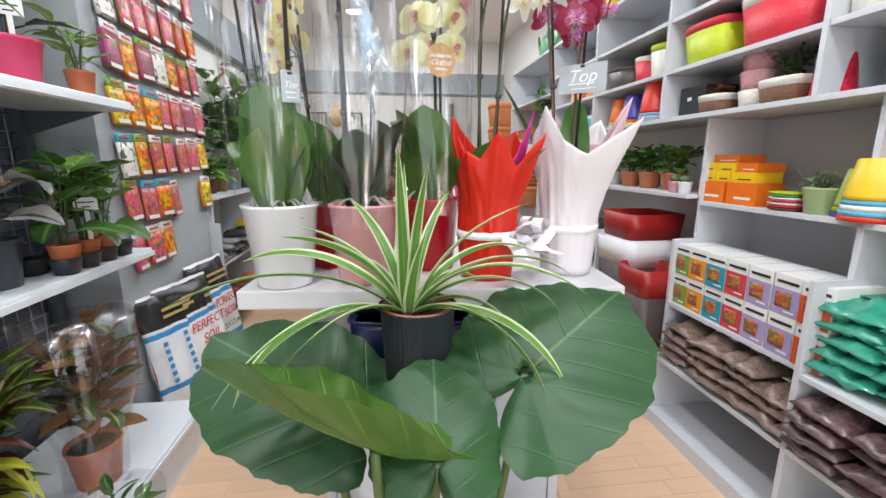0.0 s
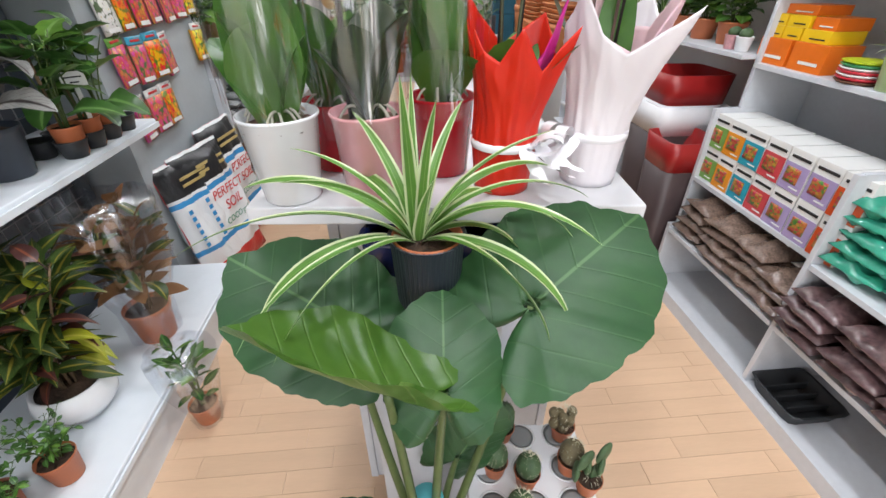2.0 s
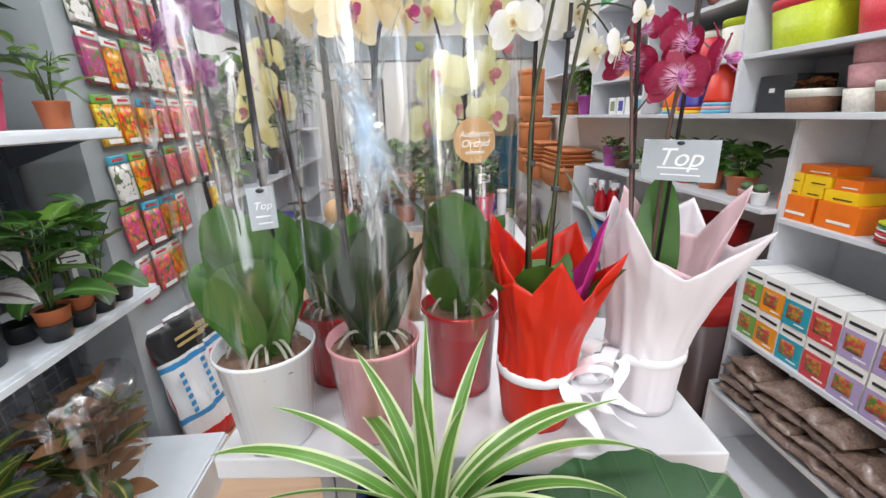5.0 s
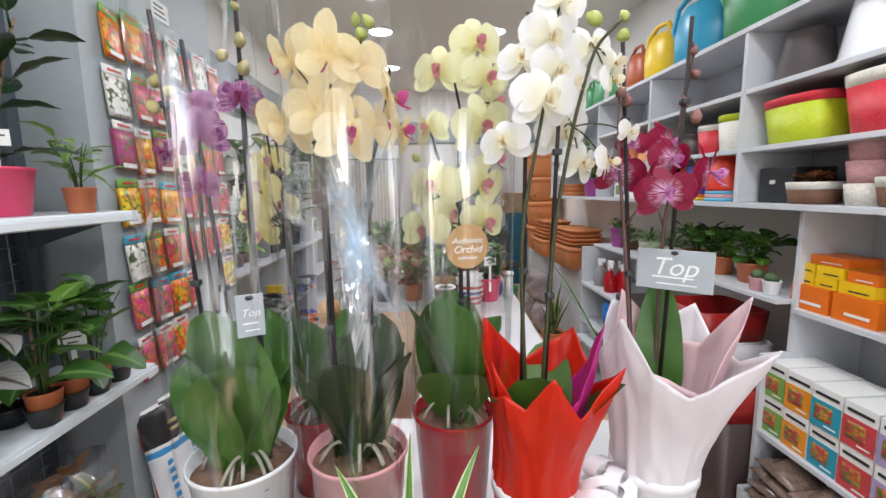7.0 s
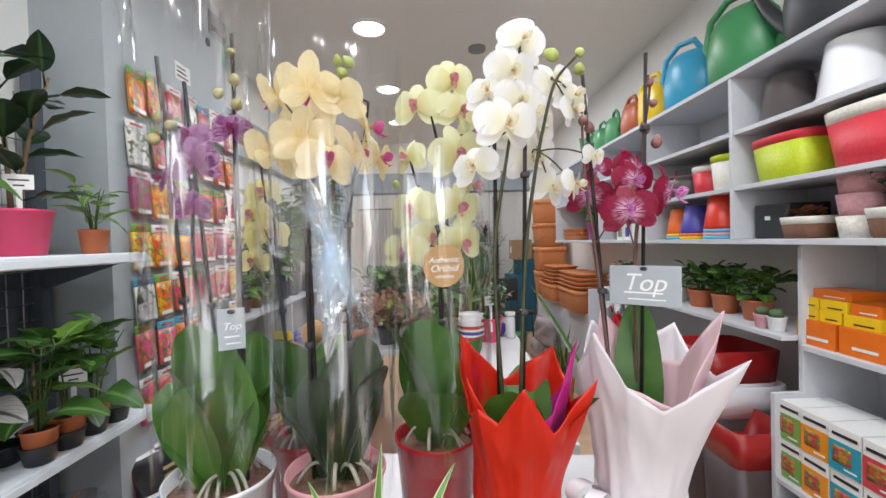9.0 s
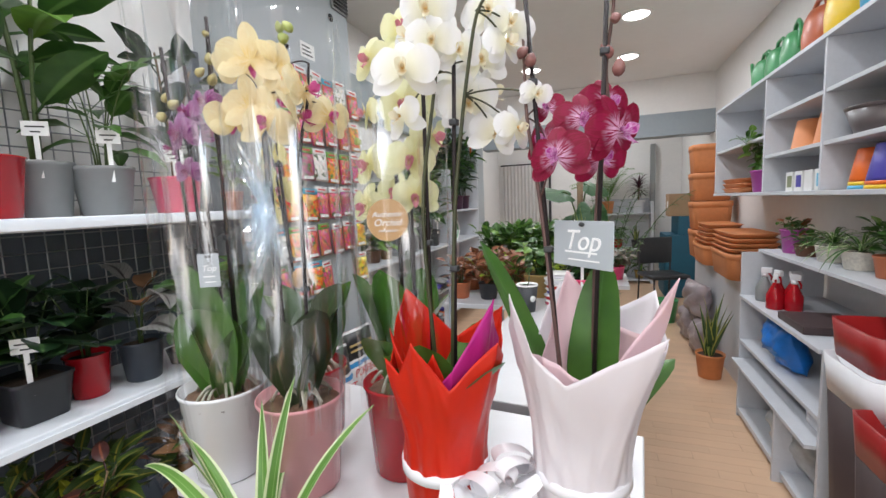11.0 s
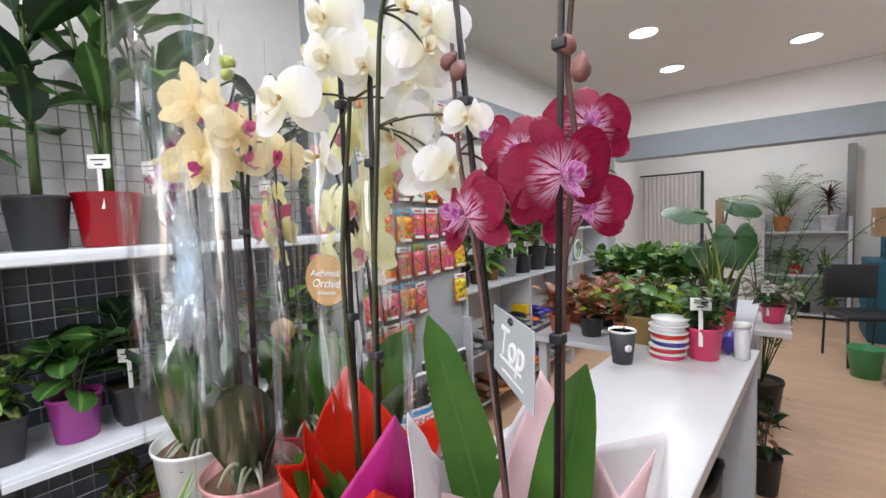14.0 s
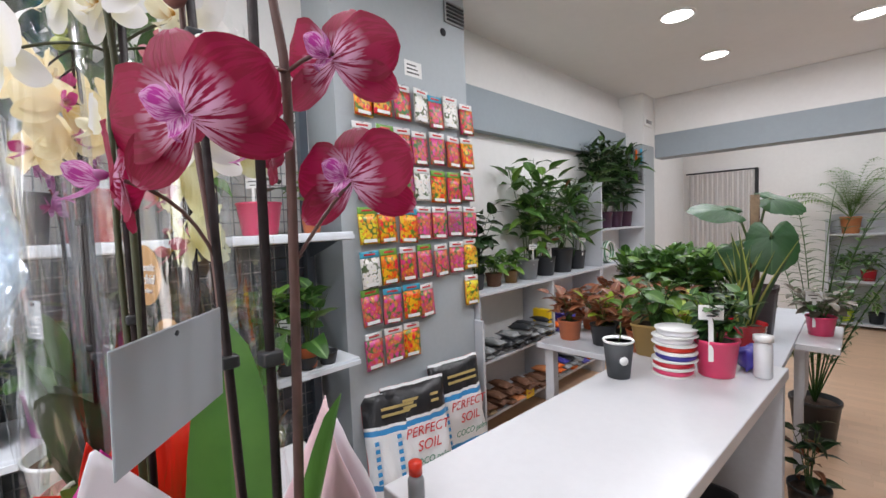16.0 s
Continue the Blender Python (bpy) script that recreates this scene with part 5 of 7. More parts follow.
sn = thing("low_stand", pose(0.22, 0.53, 0, 0, 0, -3), "low grey stand with a cactus tray on top", "stand")
part("top_board", box(-0.10, 0.17, -0.16, 0.13, 0.32, 0.338, 0.002), GREY, sn, smooth=False)
for x in (-0.08, 0.15):
    for y in (-0.14, 0.11):
        part("leg", box(x - 0.012, x + 0.012, y - 0.012, y + 0.012, 0, 0.3198), GREY, sn, smooth=False)
tr = thing("cactus_tray", pose(0.245, 0.545, 0.3385, 0, 0, -3), "white plastic nursery tray with round pockets", "tray")
tm = box(-0.135, 0.135, -0.17, 0.14, 0, 0.045, 0.004)
part("body", tm, WHITEP, tr, smooth=False)
for i in range(3):
    for j in range(4):
        o = part("pocket_ring", lathe([(0.030, 0.0455), (0.032, 0.048), (0.034, 0.0455)], 24), WHITEP, tr)
        o.matrix_basis = pose(-0.085 + 0.085 * i, -0.125 + 0.078 * j, 0)
        part("pocket_floor", lathe([(0.029, 0.0458), (0.02, 0.0468), (0, 0.0472)], 20), GREYP, o)
CACT = mat("cactus_skin", (0.06, 0.11, 0.045), 0.6, vary=0.4, scale=90, bump=0.4)
CACTB = mat("brown_cactus_skin", (0.16, 0.13, 0.07), 0.7, vary=0.4, scale=90, bump=0.5)
SPINE = mat("pale_spine", (0.7, 0.66, 0.5), 0.6)


def cactus(x, y, kind, seed):
    r = random.Random(seed)
    t = plant("cactus", (x, y, 0.387), {"col": "ribbed column cactus in a small terracotta pot", "ball": "round spiny cactus in a small terracotta pot", "crest": "clumping knobbly cactus in a small terracotta pot", "pad": "bunny-ear cactus with dotted pads in a small pot"}[kind], "cactus", "cacti in the tray")
    z = pot(t, 0.028, 0.045, TERRA, base=0.72)
    cz = z - 0.004
    if kind == "col":
        part("body", lathe([(0.016, cz), (0.021, cz + 0.02), (0.021, cz + 0.055), (0.014, cz + 0.075), (0, cz + 0.082)], 60, ridge=0.004, ridges=12), CACT, t)
    elif kind == "ball":
        part("body", ball(0.026, None, Matrix.Translation((0, 0, cz + 0.028)), (1, 1, 1.25), 18, 14), CACT if seed % 2 else CACTB, t)
    elif kind == "crest":
        for k in range(9):
            part("knob", ball(0.012, None, Matrix.Translation((r.uniform(-0.025, 0.025), r.uniform(-0.02, 0.02), cz + r.uniform(0.006, 0.045))), (1, 1, 1.3), 10, 8), CACTB, t)
    else:
        for k in range(6):
            part("pad", ball(0.02, None, Matrix.Translation((r.uniform(-0.03, 0.03), r.uniform(-0.015, 0.015), cz + 0.012 + 0.014 * k)) @ pose(0, 0, 0, 0, r.uniform(-40, 40), r.uniform(0, 90)), (1, 0.4, 1.35), 12, 8), CACT, t)
    sp_ = bmesh.new()
    for k in range(110):
        d = polar(r.uniform(0, 360), r.uniform(-10, 85))
        o = Vector((0, 0, cz + 0.03)) + Vector((d.x * 0.023, d.y * 0.023, d.z * 0.036))
        if kind == "col":
            o = Vector((d.x * 0.022, d.y * 0.022, cz + r.uniform(0.005, 0.075)))
        v = [sp_.verts.new(o + q) for q in (Vector((0.0006, 0, 0)), Vector((-0.0006, 0.0005, 0)), d * 0.009)]
        sp_.faces.new(v)
    tagged(part("spines", sp_, SPINE, t), kind="stuff")


for i, (x, y, k) in enumerate([(0.155, 0.645, "ball"), (0.205, 0.655, "col"), (0.345, 0.645, "crest"), (0.172, 0.575, "ball"), (0.335, 0.565, "ball"), (0.235, 0.545, "ball"), (0.36, 0.52, "pad"), (0.2, 0.47, "ball")]):
    cactus(x, y, k, i)
# ---- seed packets on the pillar ----
PICT = [printmat("print_red", (0.8, 0.5, 0.05), [(0.62, 0.03, 0.03)], (0.06, 0.16, 0.03)), printmat("print_orange", (0.3, 0.08, 0.02), [(0.80, 0.24, 0.01)], (0.10, 0.18, 0.02)),
        printmat("print_pink", (0.8, 0.6, 0.1), [(0.66, 0.07, 0.12)], (0.07, 0.16, 0.04)), printmat("print_yellow", (0.25, 0.1, 0.02), [(0.82, 0.52, 0.03)], (0.05, 0.14, 0.03)),
        printmat("print_white", (0.7, 0.5, 0.05), [(0.78, 0.76, 0.72)], (0.10, 0.13, 0.06)), printmat("print_violet", (0.6, 0.5, 0.1), [(0.40, 0.06, 0.16)], (0.10, 0.18, 0.05))]
PAPERW = mat("white_printed_paper", (0.78, 0.78, 0.76), 0.35, vary=0.04)
PAPERG = mat("green_printed_paper", (0.16, 0.38, 0.06), 0.35, vary=0.1)
PAPERB = mat("blue_printed_paper", (0.05, 0.36, 0.52), 0.35, vary=0.1)
PAPERR = mat("red_printed_paper", (0.6, 0.03, 0.03), 0.35, vary=0.1)
BANDS = [PAPERW, PAPERG, PAPERW, PAPERW, PAPERB]


def uvbox(w, h, d, bulge=0.0, n=4):
    """A card or pouch that faces +x, of width w along y and height h, with u and v over its face."""
    bm = bmesh.new()
    uv = bm.loops.layers.uv.verify()
    g = [[[bm.verts.new((s * (d / 2 + bulge * math.sin(math.pi * i / n) * math.sin(math.pi * j / n)), -w / 2 + w * i / n, h * j / n)) for j in range(n + 1)] for i in range(n + 1)] for s in (-1, 1)]
    for s in (0, 1):
        for i in range(n):
            for j in range(n):
                q = (g[s][i][j], g[s][i + 1][j], g[s][i + 1][j + 1], g[s][i][j + 1])
                f = bm.faces.new(q if s else q[::-1])
                for lp in f.loops:
                    lp[uv].uv = (lp.vert.co.y / w + 0.5, lp.vert.co.z / h)
    edge = [(i, 0) for i in range(n)] + [(n, j) for j in range(n)] + [(i, n) for i in range(n, 0, -1)] + [(0, j) for j in range(n, 0, -1)]
    for a, b in zip(edge, edge[1:] + edge[:1]):
        bm.faces.new((g[0][a[0]][a[1]], g[0][b[0]][b[1]], g[1][b[0]][b[1]], g[1][a[0]][a[1]]))
    return bm


def mesh_of(bm, material, name, smooth=True):
    me = bpy.data.meshes.new(name)
    bm.to_mesh(me)
    bm.free()
    me.materials.append(material)
    if smooth:
        me.shade_smooth()
    return me


PW, PH = 0.108, 0.178
me_pict = [mesh_of(uvbox(PW, PH * 0.80, 0.004, 0.003), m_, "picture") for m_ in PICT]
me_band = [mesh_of(uvbox(PW, PH * 0.18, 0.004, 0.001), m_, "title_band") for m_ in BANDS]
me_foot = mesh_of(uvbox(PW * 0.7, PH * 0.09, 0.0015), PAPERW, "caption", False)
me_hook = mesh_of(tube([(0, 0, 0), (0.05, 0, 0), (0.054, 0, 0.006)], 0.0015, 5), WIRE, "hook")
me_title = mesh_of(uvbox(PW * 0.6, PH * 0.05, 0.001), PAPERR, "title_bar")
rp_ = random.Random(12)
tags_pk = ["seed packet with red flowers, hung on a hook", "seed packet with orange flowers, hung on a hook", "seed packet with pink flowers, hung on a hook", "seed packet with yellow flowers, hung on a hook", "seed packet with white flowers, hung on a hook", "seed packet with violet flowers, hung on a hook"]
for row in range(7):
    z = 0.735 + row * 0.203
    for col in range(7):
        y = 1.935 + col * 0.121
        if row == 0 and col > 2 or row == 1 and col in (4, 5):
            continue
        k = rp_.choice((0, 0, 0, 1, 1, 2, 2, 2, 3, 4, 4, 5)) if row > 1 else rp_.choice((0, 1, 3, 2))
        p = thing("seed_packet", pose(-1.052 + rp_.uniform(-0.004, 0.006), y + rp_.uniform(-0.008, 0.008), z + rp_.uniform(-0.012, 0.012), rp_.uniform(-3, 3), -4, rp_.uniform(-7, 7)), tags_pk[k], "seed packet", "seed packets on the pillar")
        for me, x, zz in ((me_pict[k], 0.0, 0.0), (me_band[rp_.randrange(5)], 0.0, PH * 0.805), (me_foot, 0.0048, 0.006), (me_title, 0.0034, PH * 0.87), (me_hook, -0.026, PH * 0.955)):
            o = new(me.name, me)
            o.parent, o.matrix_basis = p, pose(x, 0, zz)
        for q in range(rp_.randrange(1, 4)):
            o = new("packet_behind", me_pict[k])
            o.parent, o.matrix_basis = p, pose(-0.006 * (q + 1), 0.003 * (q + 1), -0.002 + 0.003 * q)
note = thing("wall_note", pose(-1.0775, 2.28, 2.20), "white paper note with handwriting on the pillar", "note")
part("sheet", box(0, 0.001, -0.06, 0.06, 0, 0.08), CARD, note, smooth=False)
for k in range(3):
    part("writing_bar", box(0.0012, 0.0018, -0.045, 0.04 - 0.01 * k, 0.015 + 0.02 * k, 0.022 + 0.02 * k), INK, note, smooth=False)
hl = thing("cable_hole", pose(-1.079, 2.52, 2.50), "small dark cable hole in the pillar", "hole")
part("rim", lathe([(0.022, 0), (0.022, 0.003), (0.0, 0.0035)], 20, m=pose(0, 0, 0, 0, 90, 0)), BLACKP, hl)


# ---- bags ----
def bag_mesh(w, h, d, seed, sag=0.1, n=14):
    """A filled pouch lying in its own plane: width along y, height along z, bulging to both sides along x."""
    bm = bmesh.new()
    uv = bm.loops.layers.uv.verify()
    g = []
    for s in (-1, 1):
        side = []
        for i in range(n + 1):
            col = []
            for j in range(n + 1):
                u, v = i / n, j / n
                b = (math.sin(math.pi * min(1, max(0, u))) * math.sin(math.pi * (v ** (1 + sag)))) ** 0.45
                b = b * d / 2 + 0.25 * d * noise.noise(Vector((u * 4 + seed, v * 4, s * 3))) * min(1, b * 3) + 0.08 * d * noise.noise(Vector((u * 13, v * 13 + seed, s)))
                yy = (u - 0.5) * w * (1 - 0.06 * math.sin(math.pi * v)) + 0.006 * noise.noise(Vector((v * 5, seed, s)))
                col.append(bm.verts.new((s * (max(b, 0) + 0.001), yy, v * h + 0.012 * noise.noise(Vector((u * 5, seed + 3, 0))) * v)))
            side.append(col)
        g.append(side)
    for s in (0, 1):
        for i in range(n):
            for j in range(n):
                q = (g[s][i][j], g[s][i + 1][j], g[s][i + 1][j + 1], g[s][i][j + 1])
                f = bm.faces.new(q if s else q[::-1])
                for lp, (a, b) in zip(f.loops, ((i, j), (i + 1, j), (i + 1, j + 1), (i, j + 1)) if s else ((i, j + 1), (i + 1, j + 1), (i + 1, j), (i, j))):
                    lp[uv].uv = (a / n, b / n)
    edge = [(i, 0) for i in range(n)] + [(n, j) for j in range(n)] + [(i, n) for i in range(n, 0, -1)] + [(0, j) for j in range(n, 0, -1)]
    for a, b in zip(edge, edge[1:] + edge[:1]):
        bm.faces.new((g[0][a[0]][a[1]], g[0][b[0]][b[1]], g[1][b[0]][b[1]], g[1][a[0]][a[1]]))
    return bm


def bands_mat(name, stops, rough=0.3):
    """Printed film with bands of colour up its height (v), hard-edged."""
    m = bpy.data.materials.new(name)
    n, l = nodes_of(m)
    b = n["Principled BSDF"]
    tc, sep, rp = n.new("ShaderNodeTexCoord"), n.new("ShaderNodeSeparateXYZ"), n.new("ShaderNodeValToRGB")
    l.new(tc.outputs["UV"], sep.inputs[0])
    nz = n.new("ShaderNodeTexNoise")
    nz.inputs["Scale"].default_value = 9
    l.new(tc.outputs["UV"], nz.inputs[0])
    ad = n.new("ShaderNodeMath")
    ad.operation = "MULTIPLY_ADD"
    ad.inputs[1].default_value = 0.02
    l.new(nz.outputs[0], ad.inputs[0]), l.new(sep.outputs[1], ad.inputs[2]), l.new(ad.outputs[0], rp.inputs[0])
    rp.color_ramp.interpolation = "CONSTANT"
    e = rp.color_ramp.elements
    while len(e) > 1:
        e.remove(e[-1])
    e[0].position, e[0].color = 0.0, (*stops[0][1], 1)
    for p_, c in stops[1:]:
        x = e.new(p_)
        x.color = (*c, 1)
    l.new(rp.outputs[0], b.inputs["Base Color"])
    b.inputs["Roughness"].default_value = rough
    bp = n.new("ShaderNodeBump")
    bp.inputs["Strength"].default_value, bp.inputs["Distance"].default_value = 0.4, 0.01
    nz2 = n.new("ShaderNodeTexNoise")
    nz2.inputs["Scale"].default_value = 14
    l.new(tc.outputs["UV"], nz2.inputs[0]), l.new(nz2.outputs[0], bp.inputs["Height"]), l.new(bp.outputs[0], b.inputs["Normal"])
    return m


WB, BL, BK, RD = (0.78, 0.78, 0.78), (0.04, 0.26, 0.55), (0.02, 0.02, 0.022), (0.55, 0.02, 0.02)
SOILBAG = bands_mat("soil_bag_print", [(0, RD), (0.17, WB), (0.30, BL), (0.34, WB), (0.70, BL), (0.74, WB), (0.765, BK), (0.985, WB)])
REDINK = mat("red_print", (0.6, 0.03, 0.03), 0.4)
BLUEINK = mat("blue_print", (0.03, 0.26, 0.55), 0.4)
GREENINK = mat("green_print", (0.03, 0.22, 0.12), 0.4)
GOLDINK = mat("gold_print", (0.5, 0.38, 0.15), 0.4)
for x, y, rz, w, h, lean, full in ((-0.93, 1.98, -16, 0.34, 0.62, -11, False), (-0.885, 2.09, -14, 0.36, 0.64, -12, True), (-0.93, 2.43, -8, 0.36, 0.66, -9, True)):
    t = thing("soil_bag", pose(x, y, 0.002, 0, lean, rz), "white and blue plastic bag of potting soil by the pillar", "soil bag", "soil bags")
    part("bag", bag_mesh(w, h, 0.13, int(y * 10)), SOILBAG, t)
    for s_, size, zz, mt in () if not full else (("PERFECT", 0.062, 0.64, REDINK), ("SOIL", 0.066, 0.53, REDINK), ("COCO palm", 0.042, 0.42, GREENINK)):
        wr = writing(s_, size, mt, t, pose(0.073, 0.015, h * zz, 90, 0, 90))
    for k in range(6):
        part("blue_mark", box(0.0655, 0.069, -w * 0.40, -w * 0.34, h * (0.36 + 0.055 * k), h * (0.39 + 0.055 * k)), BLUEINK, t, smooth=False)
    for k in range(2):
        part("writing_bar", box(0.055, 0.0585, -w * 0.25, w * 0.3, h * (0.82 + 0.05 * k), h * (0.84 + 0.05 * k)), GOLDINK, t, smooth=False)

BROWNBAG = mat("clear_bag_of_brown_substrate", (0.17, 0.115, 0.09), 0.2, vary=0.6, scale=120, bump=0.5, coat=0.6)
PURPBAG = mat("clear_bag_of_dark_substrate", (0.10, 0.058, 0.060), 0.2, vary=0.7, scale=60, bump=0.5, coat=0.6)
TEALBAG = mat("teal_green_bag", (0.03, 0.30, 0.20), 0.2, vary=0.35, scale=40, bump=0.5, coat=0.5)
flat_bags = {}
for nm, mt in (("brown", BROWNBAG), ("purple", PURPBAG), ("teal", TEALBAG)):
    flat_bags[nm] = [mesh_of(bag_mesh(0.17, 0.26, 0.075, 31 + k), mt, "bag") for k in range(3)]
rb = random.Random(5)


def flat_stack(nm, x, y, z, count, label):
    """Bags lying on one another; the short edge to the shop."""
    for k in range(count):
        t = thing("substrate_bag", pose(x + rb.uniform(-0.012, 0.012), y + rb.uniform(-0.012, 0.012), z + 0.032 + 0.043 * k, 0, 90, rb.uniform(-7, 7)), label, "bag", "stacked bags of substrate")
        o = new("bag", flat_bags[nm][rb.randrange(3)])
        o.parent = t
        if k == count - 1 or nm == "brown" and k % 2:
            part("label", uvbox(0.10, 0.11, 0.002), CARD if nm == "brown" else GREENINK, t, "printed label").matrix_basis = pose(-0.040, 0.0, 0.10)


for y in (1.54, 1.37, 1.21, 1.09):
    flat_stack("brown", 1.19, y, 0.33, 4 if y > 1.15 else 3, "clear plastic bag of brown potting mix, stacked flat")
for y in (0.92, 0.75, 0.57):
    flat_stack("teal", 1.22, y, 0.578, 5, "teal green plastic bag of plant mix, stacked flat")
    flat_stack("purple", 1.17, y, 0.33, 4, "dark clear plastic bag of bark, stacked flat")
bt = thing("black_tray", pose(1.30, 0.90, 0.0605), "black moulded plastic seed tray on the bottom shelf", "tray")
part("body", lathe([(0.085, 0), (0.098, 0.045), (0.105, 0.05), (0.094, 0.048), (0.08, 0.01), (0, 0.01)], 32, square=1.0), BLACKP, bt)
for k in range(3):
    part("divider", box(-0.078, 0.078, -0.05 + 0.045 * k, -0.046 + 0.045 * k, 0.0105, 0.042, 0.001), BLACKP, bt, smooth=False)


# ---- boxes on the stepped shelves ----
BOXCOL = [(0.18, 0.36, 0.08), (0.75, 0.28, 0.02), (0.02, 0.30, 0.40), (0.55, 0.06, 0.07), (0.38, 0.30, 0.52), (0.38, 0.30, 0.52), (0.66, 0.09, 0.02)]
me_side, me_fig = {}, printmat("print_food", (0.5, 0.3, 0.05), [(0.45, 0.12, 0.04)], (0.08, 0.2, 0.04), 7)
me_carton = mesh_of(box(0.0, 0.17, -0.047, 0.047, 0, 0.132, 0.001), PAPERW, "carton", False)
for i, c in enumerate(BOXCOL):
    cm = mat("carton_print", c, 0.35, vary=0.06)
    me_side[i] = mesh_of(box(-0.002, -0.0008, -0.0465, 0.0465, 0.001, 0.088), cm, "coloured_panel", False)
me_photo = mesh_of(uvbox(0.055, 0.05, 0.001), me_fig, "picture")
me_bar = mesh_of(box(-0.002, -0.0008, -0.038, 0.036, 0.104, 0.113), INK, "title_bar", False)
me_cbar = mesh_of(box(-0.003, -0.0022, -0.036, 0.0, 0.012, 0.017), PAPERW, "caption", False)
for lev in range(2):
    for i in range(7):
        y = 1.632 - i * 0.101
        for dpt in range(1):
            t = thing("product_box", pose(1.262 - 0.035 * (1.632 - y) + rb.uniform(-0.002, 0.002), y, 0.5785 + lev * 0.1325, 0, 0, rb.uniform(-1.5, 1.5)), "small white carton of plant food with a coloured picture panel", "box", "plant food cartons")
            for me in (me_carton, me_side[i], me_bar, me_cbar):
                o = new(me.name, me)
                o.parent = t
            o = new("picture", me_photo)
            o.parent, o.matrix_basis = t, pose(-0.003, 0.006, 0.026, 0, 0, 180)
ORB = mat("orange_printed_carton", (0.75, 0.16, 0.01), 0.35, vary=0.1)
YEB = mat("yellow_printed_carton", (0.80, 0.52, 0.01), 0.35, vary=0.06)
for x, y, z, w, h, mt in ((1.36, 1.585, 1.0285, 0.14, 0.085, ORB), (1.36, 1.43, 1.0285, 0.14, 0.085, ORB), (1.37, 1.62, 1.114, 0.075, 0.038, YEB), (1.37, 1.54, 1.114, 0.075, 0.038, YEB), (1.37, 1.44, 1.114, 0.11, 0.038, YEB), (1.37, 1.62, 1.1525, 0.075, 0.036, YEB), (1.37, 1.53, 1.1525, 0.09, 0.036, YEB), (1.375, 1.43, 1.1525, 0.09, 0.036, ORB), (1.385, 1.55, 1.189, 0.13, 0.03, ORB)):
    t = thing("orange_carton", pose(x - 0.008, y + 0.045, z), "small orange and yellow printed carton, stacked", "box", "orange cartons")
    part("carton", box(0, 0.12, -w / 2, w / 2, 0, h, 0.001), mt, t, smooth=False)
    part("title_bar", box(-0.0016, -0.0006, -w * 0.35, w * 0.2, h * 0.25, h * 0.36), INK if mt is YEB else PAPERW, t, smooth=False)


# ---- pots, baskets and cans on the east shelves ----
def cplast(c, rough=0.35):
    return mat("coloured_plastic", c, rough, vary=0.06)


LIME, REDPL, CREAM = mat("lime_woven_plastic", (0.48, 0.58, 0.02), 0.4, vary=0.15, scale=120, bump=0.6), mat("red_woven_plastic", (0.62, 0.03, 0.05), 0.4, vary=0.12, scale=120, bump=0.5), mat("cream_woven_plastic", (0.76, 0.74, 0.66), 0.5, vary=0.12, scale=120, bump=0.6)
TAUPE, ORANGE, BLUE, YEL, CYAN, GREEN = cplast((0.09, 0.075, 0.075)), cplast((0.72, 0.13, 0.01)), cplast((0.06, 0.05, 0.32)), cplast((0.78, 0.52, 0.02)), cplast((0.03, 0.34, 0.55)), cplast((0.05, 0.27, 0.10))
REDO, LBLUE, WICK, PINKW, DGREEN, BROWNW = cplast((0.62, 0.03, 0.01)), cplast((0.1, 0.42, 0.62)), mat("white_wicker", (0.72, 0.68, 0.6), 0.7, vary=0.25, scale=90, bump=0.9), mat("pink_wicker", (0.68, 0.36, 0.38), 0.7, vary=0.2, scale=90, bump=0.8), cplast((0.01, 0.08, 0.04)), mat("brown_wicker", (0.14, 0.06, 0.03), 0.7, vary=0.3, scale=90, bump=0.8)


def planter(at, r, h, body, rim_m, label, square=0.0, base=0.82, band=0.18, stretch=1.0, rz=0):
    """An empty decorative planter with a band of another colour round its rim."""
    t = thing("planter", Matrix(pose(*at, 0, 0, rz)), label, "planter", "planters on the wall shelves")
    zb = h * (1 - band)
    rb_ = r * (base + (1 - base) * (1 - band))
    S = Matrix.Diagonal((1, stretch, 1, 1))
    part("body", lathe([(r * base * 0.96, 0), (r * base, 0.004), (rb_, zb), (rb_ * 0.93, zb), (r * base * 0.9, 0.01), (0, 0.01)], 40, m=S, square=square), body, t)
    part("rim", lathe([(rb_ * 1.005, zb + 0.0005), (r, h - 0.004), (r * 0.985, h), (r * 0.93, h), (rb_ * 0.935, zb + 0.0005)], 40, m=S, square=square), rim_m, t)
    return t


def upturned(at, r, h, mt, label, rim=0.06):
    t = thing("upturned_pot", pose(*at), label, "pot", "upturned pots")
    part("body", lathe([(r, 0), (r, h * rim), (r * 0.95, h * rim + 0.002), (r * 0.72, h - 0.006), (r * 0.69, h), (0, h)], 40), mt, t)
    part("rim", lathe([(r * 1.02, 0.001), (r * 1.04, h * rim * 0.5), (r * 1.0, h * rim * 0.98)], 40), mt, t)
    return t


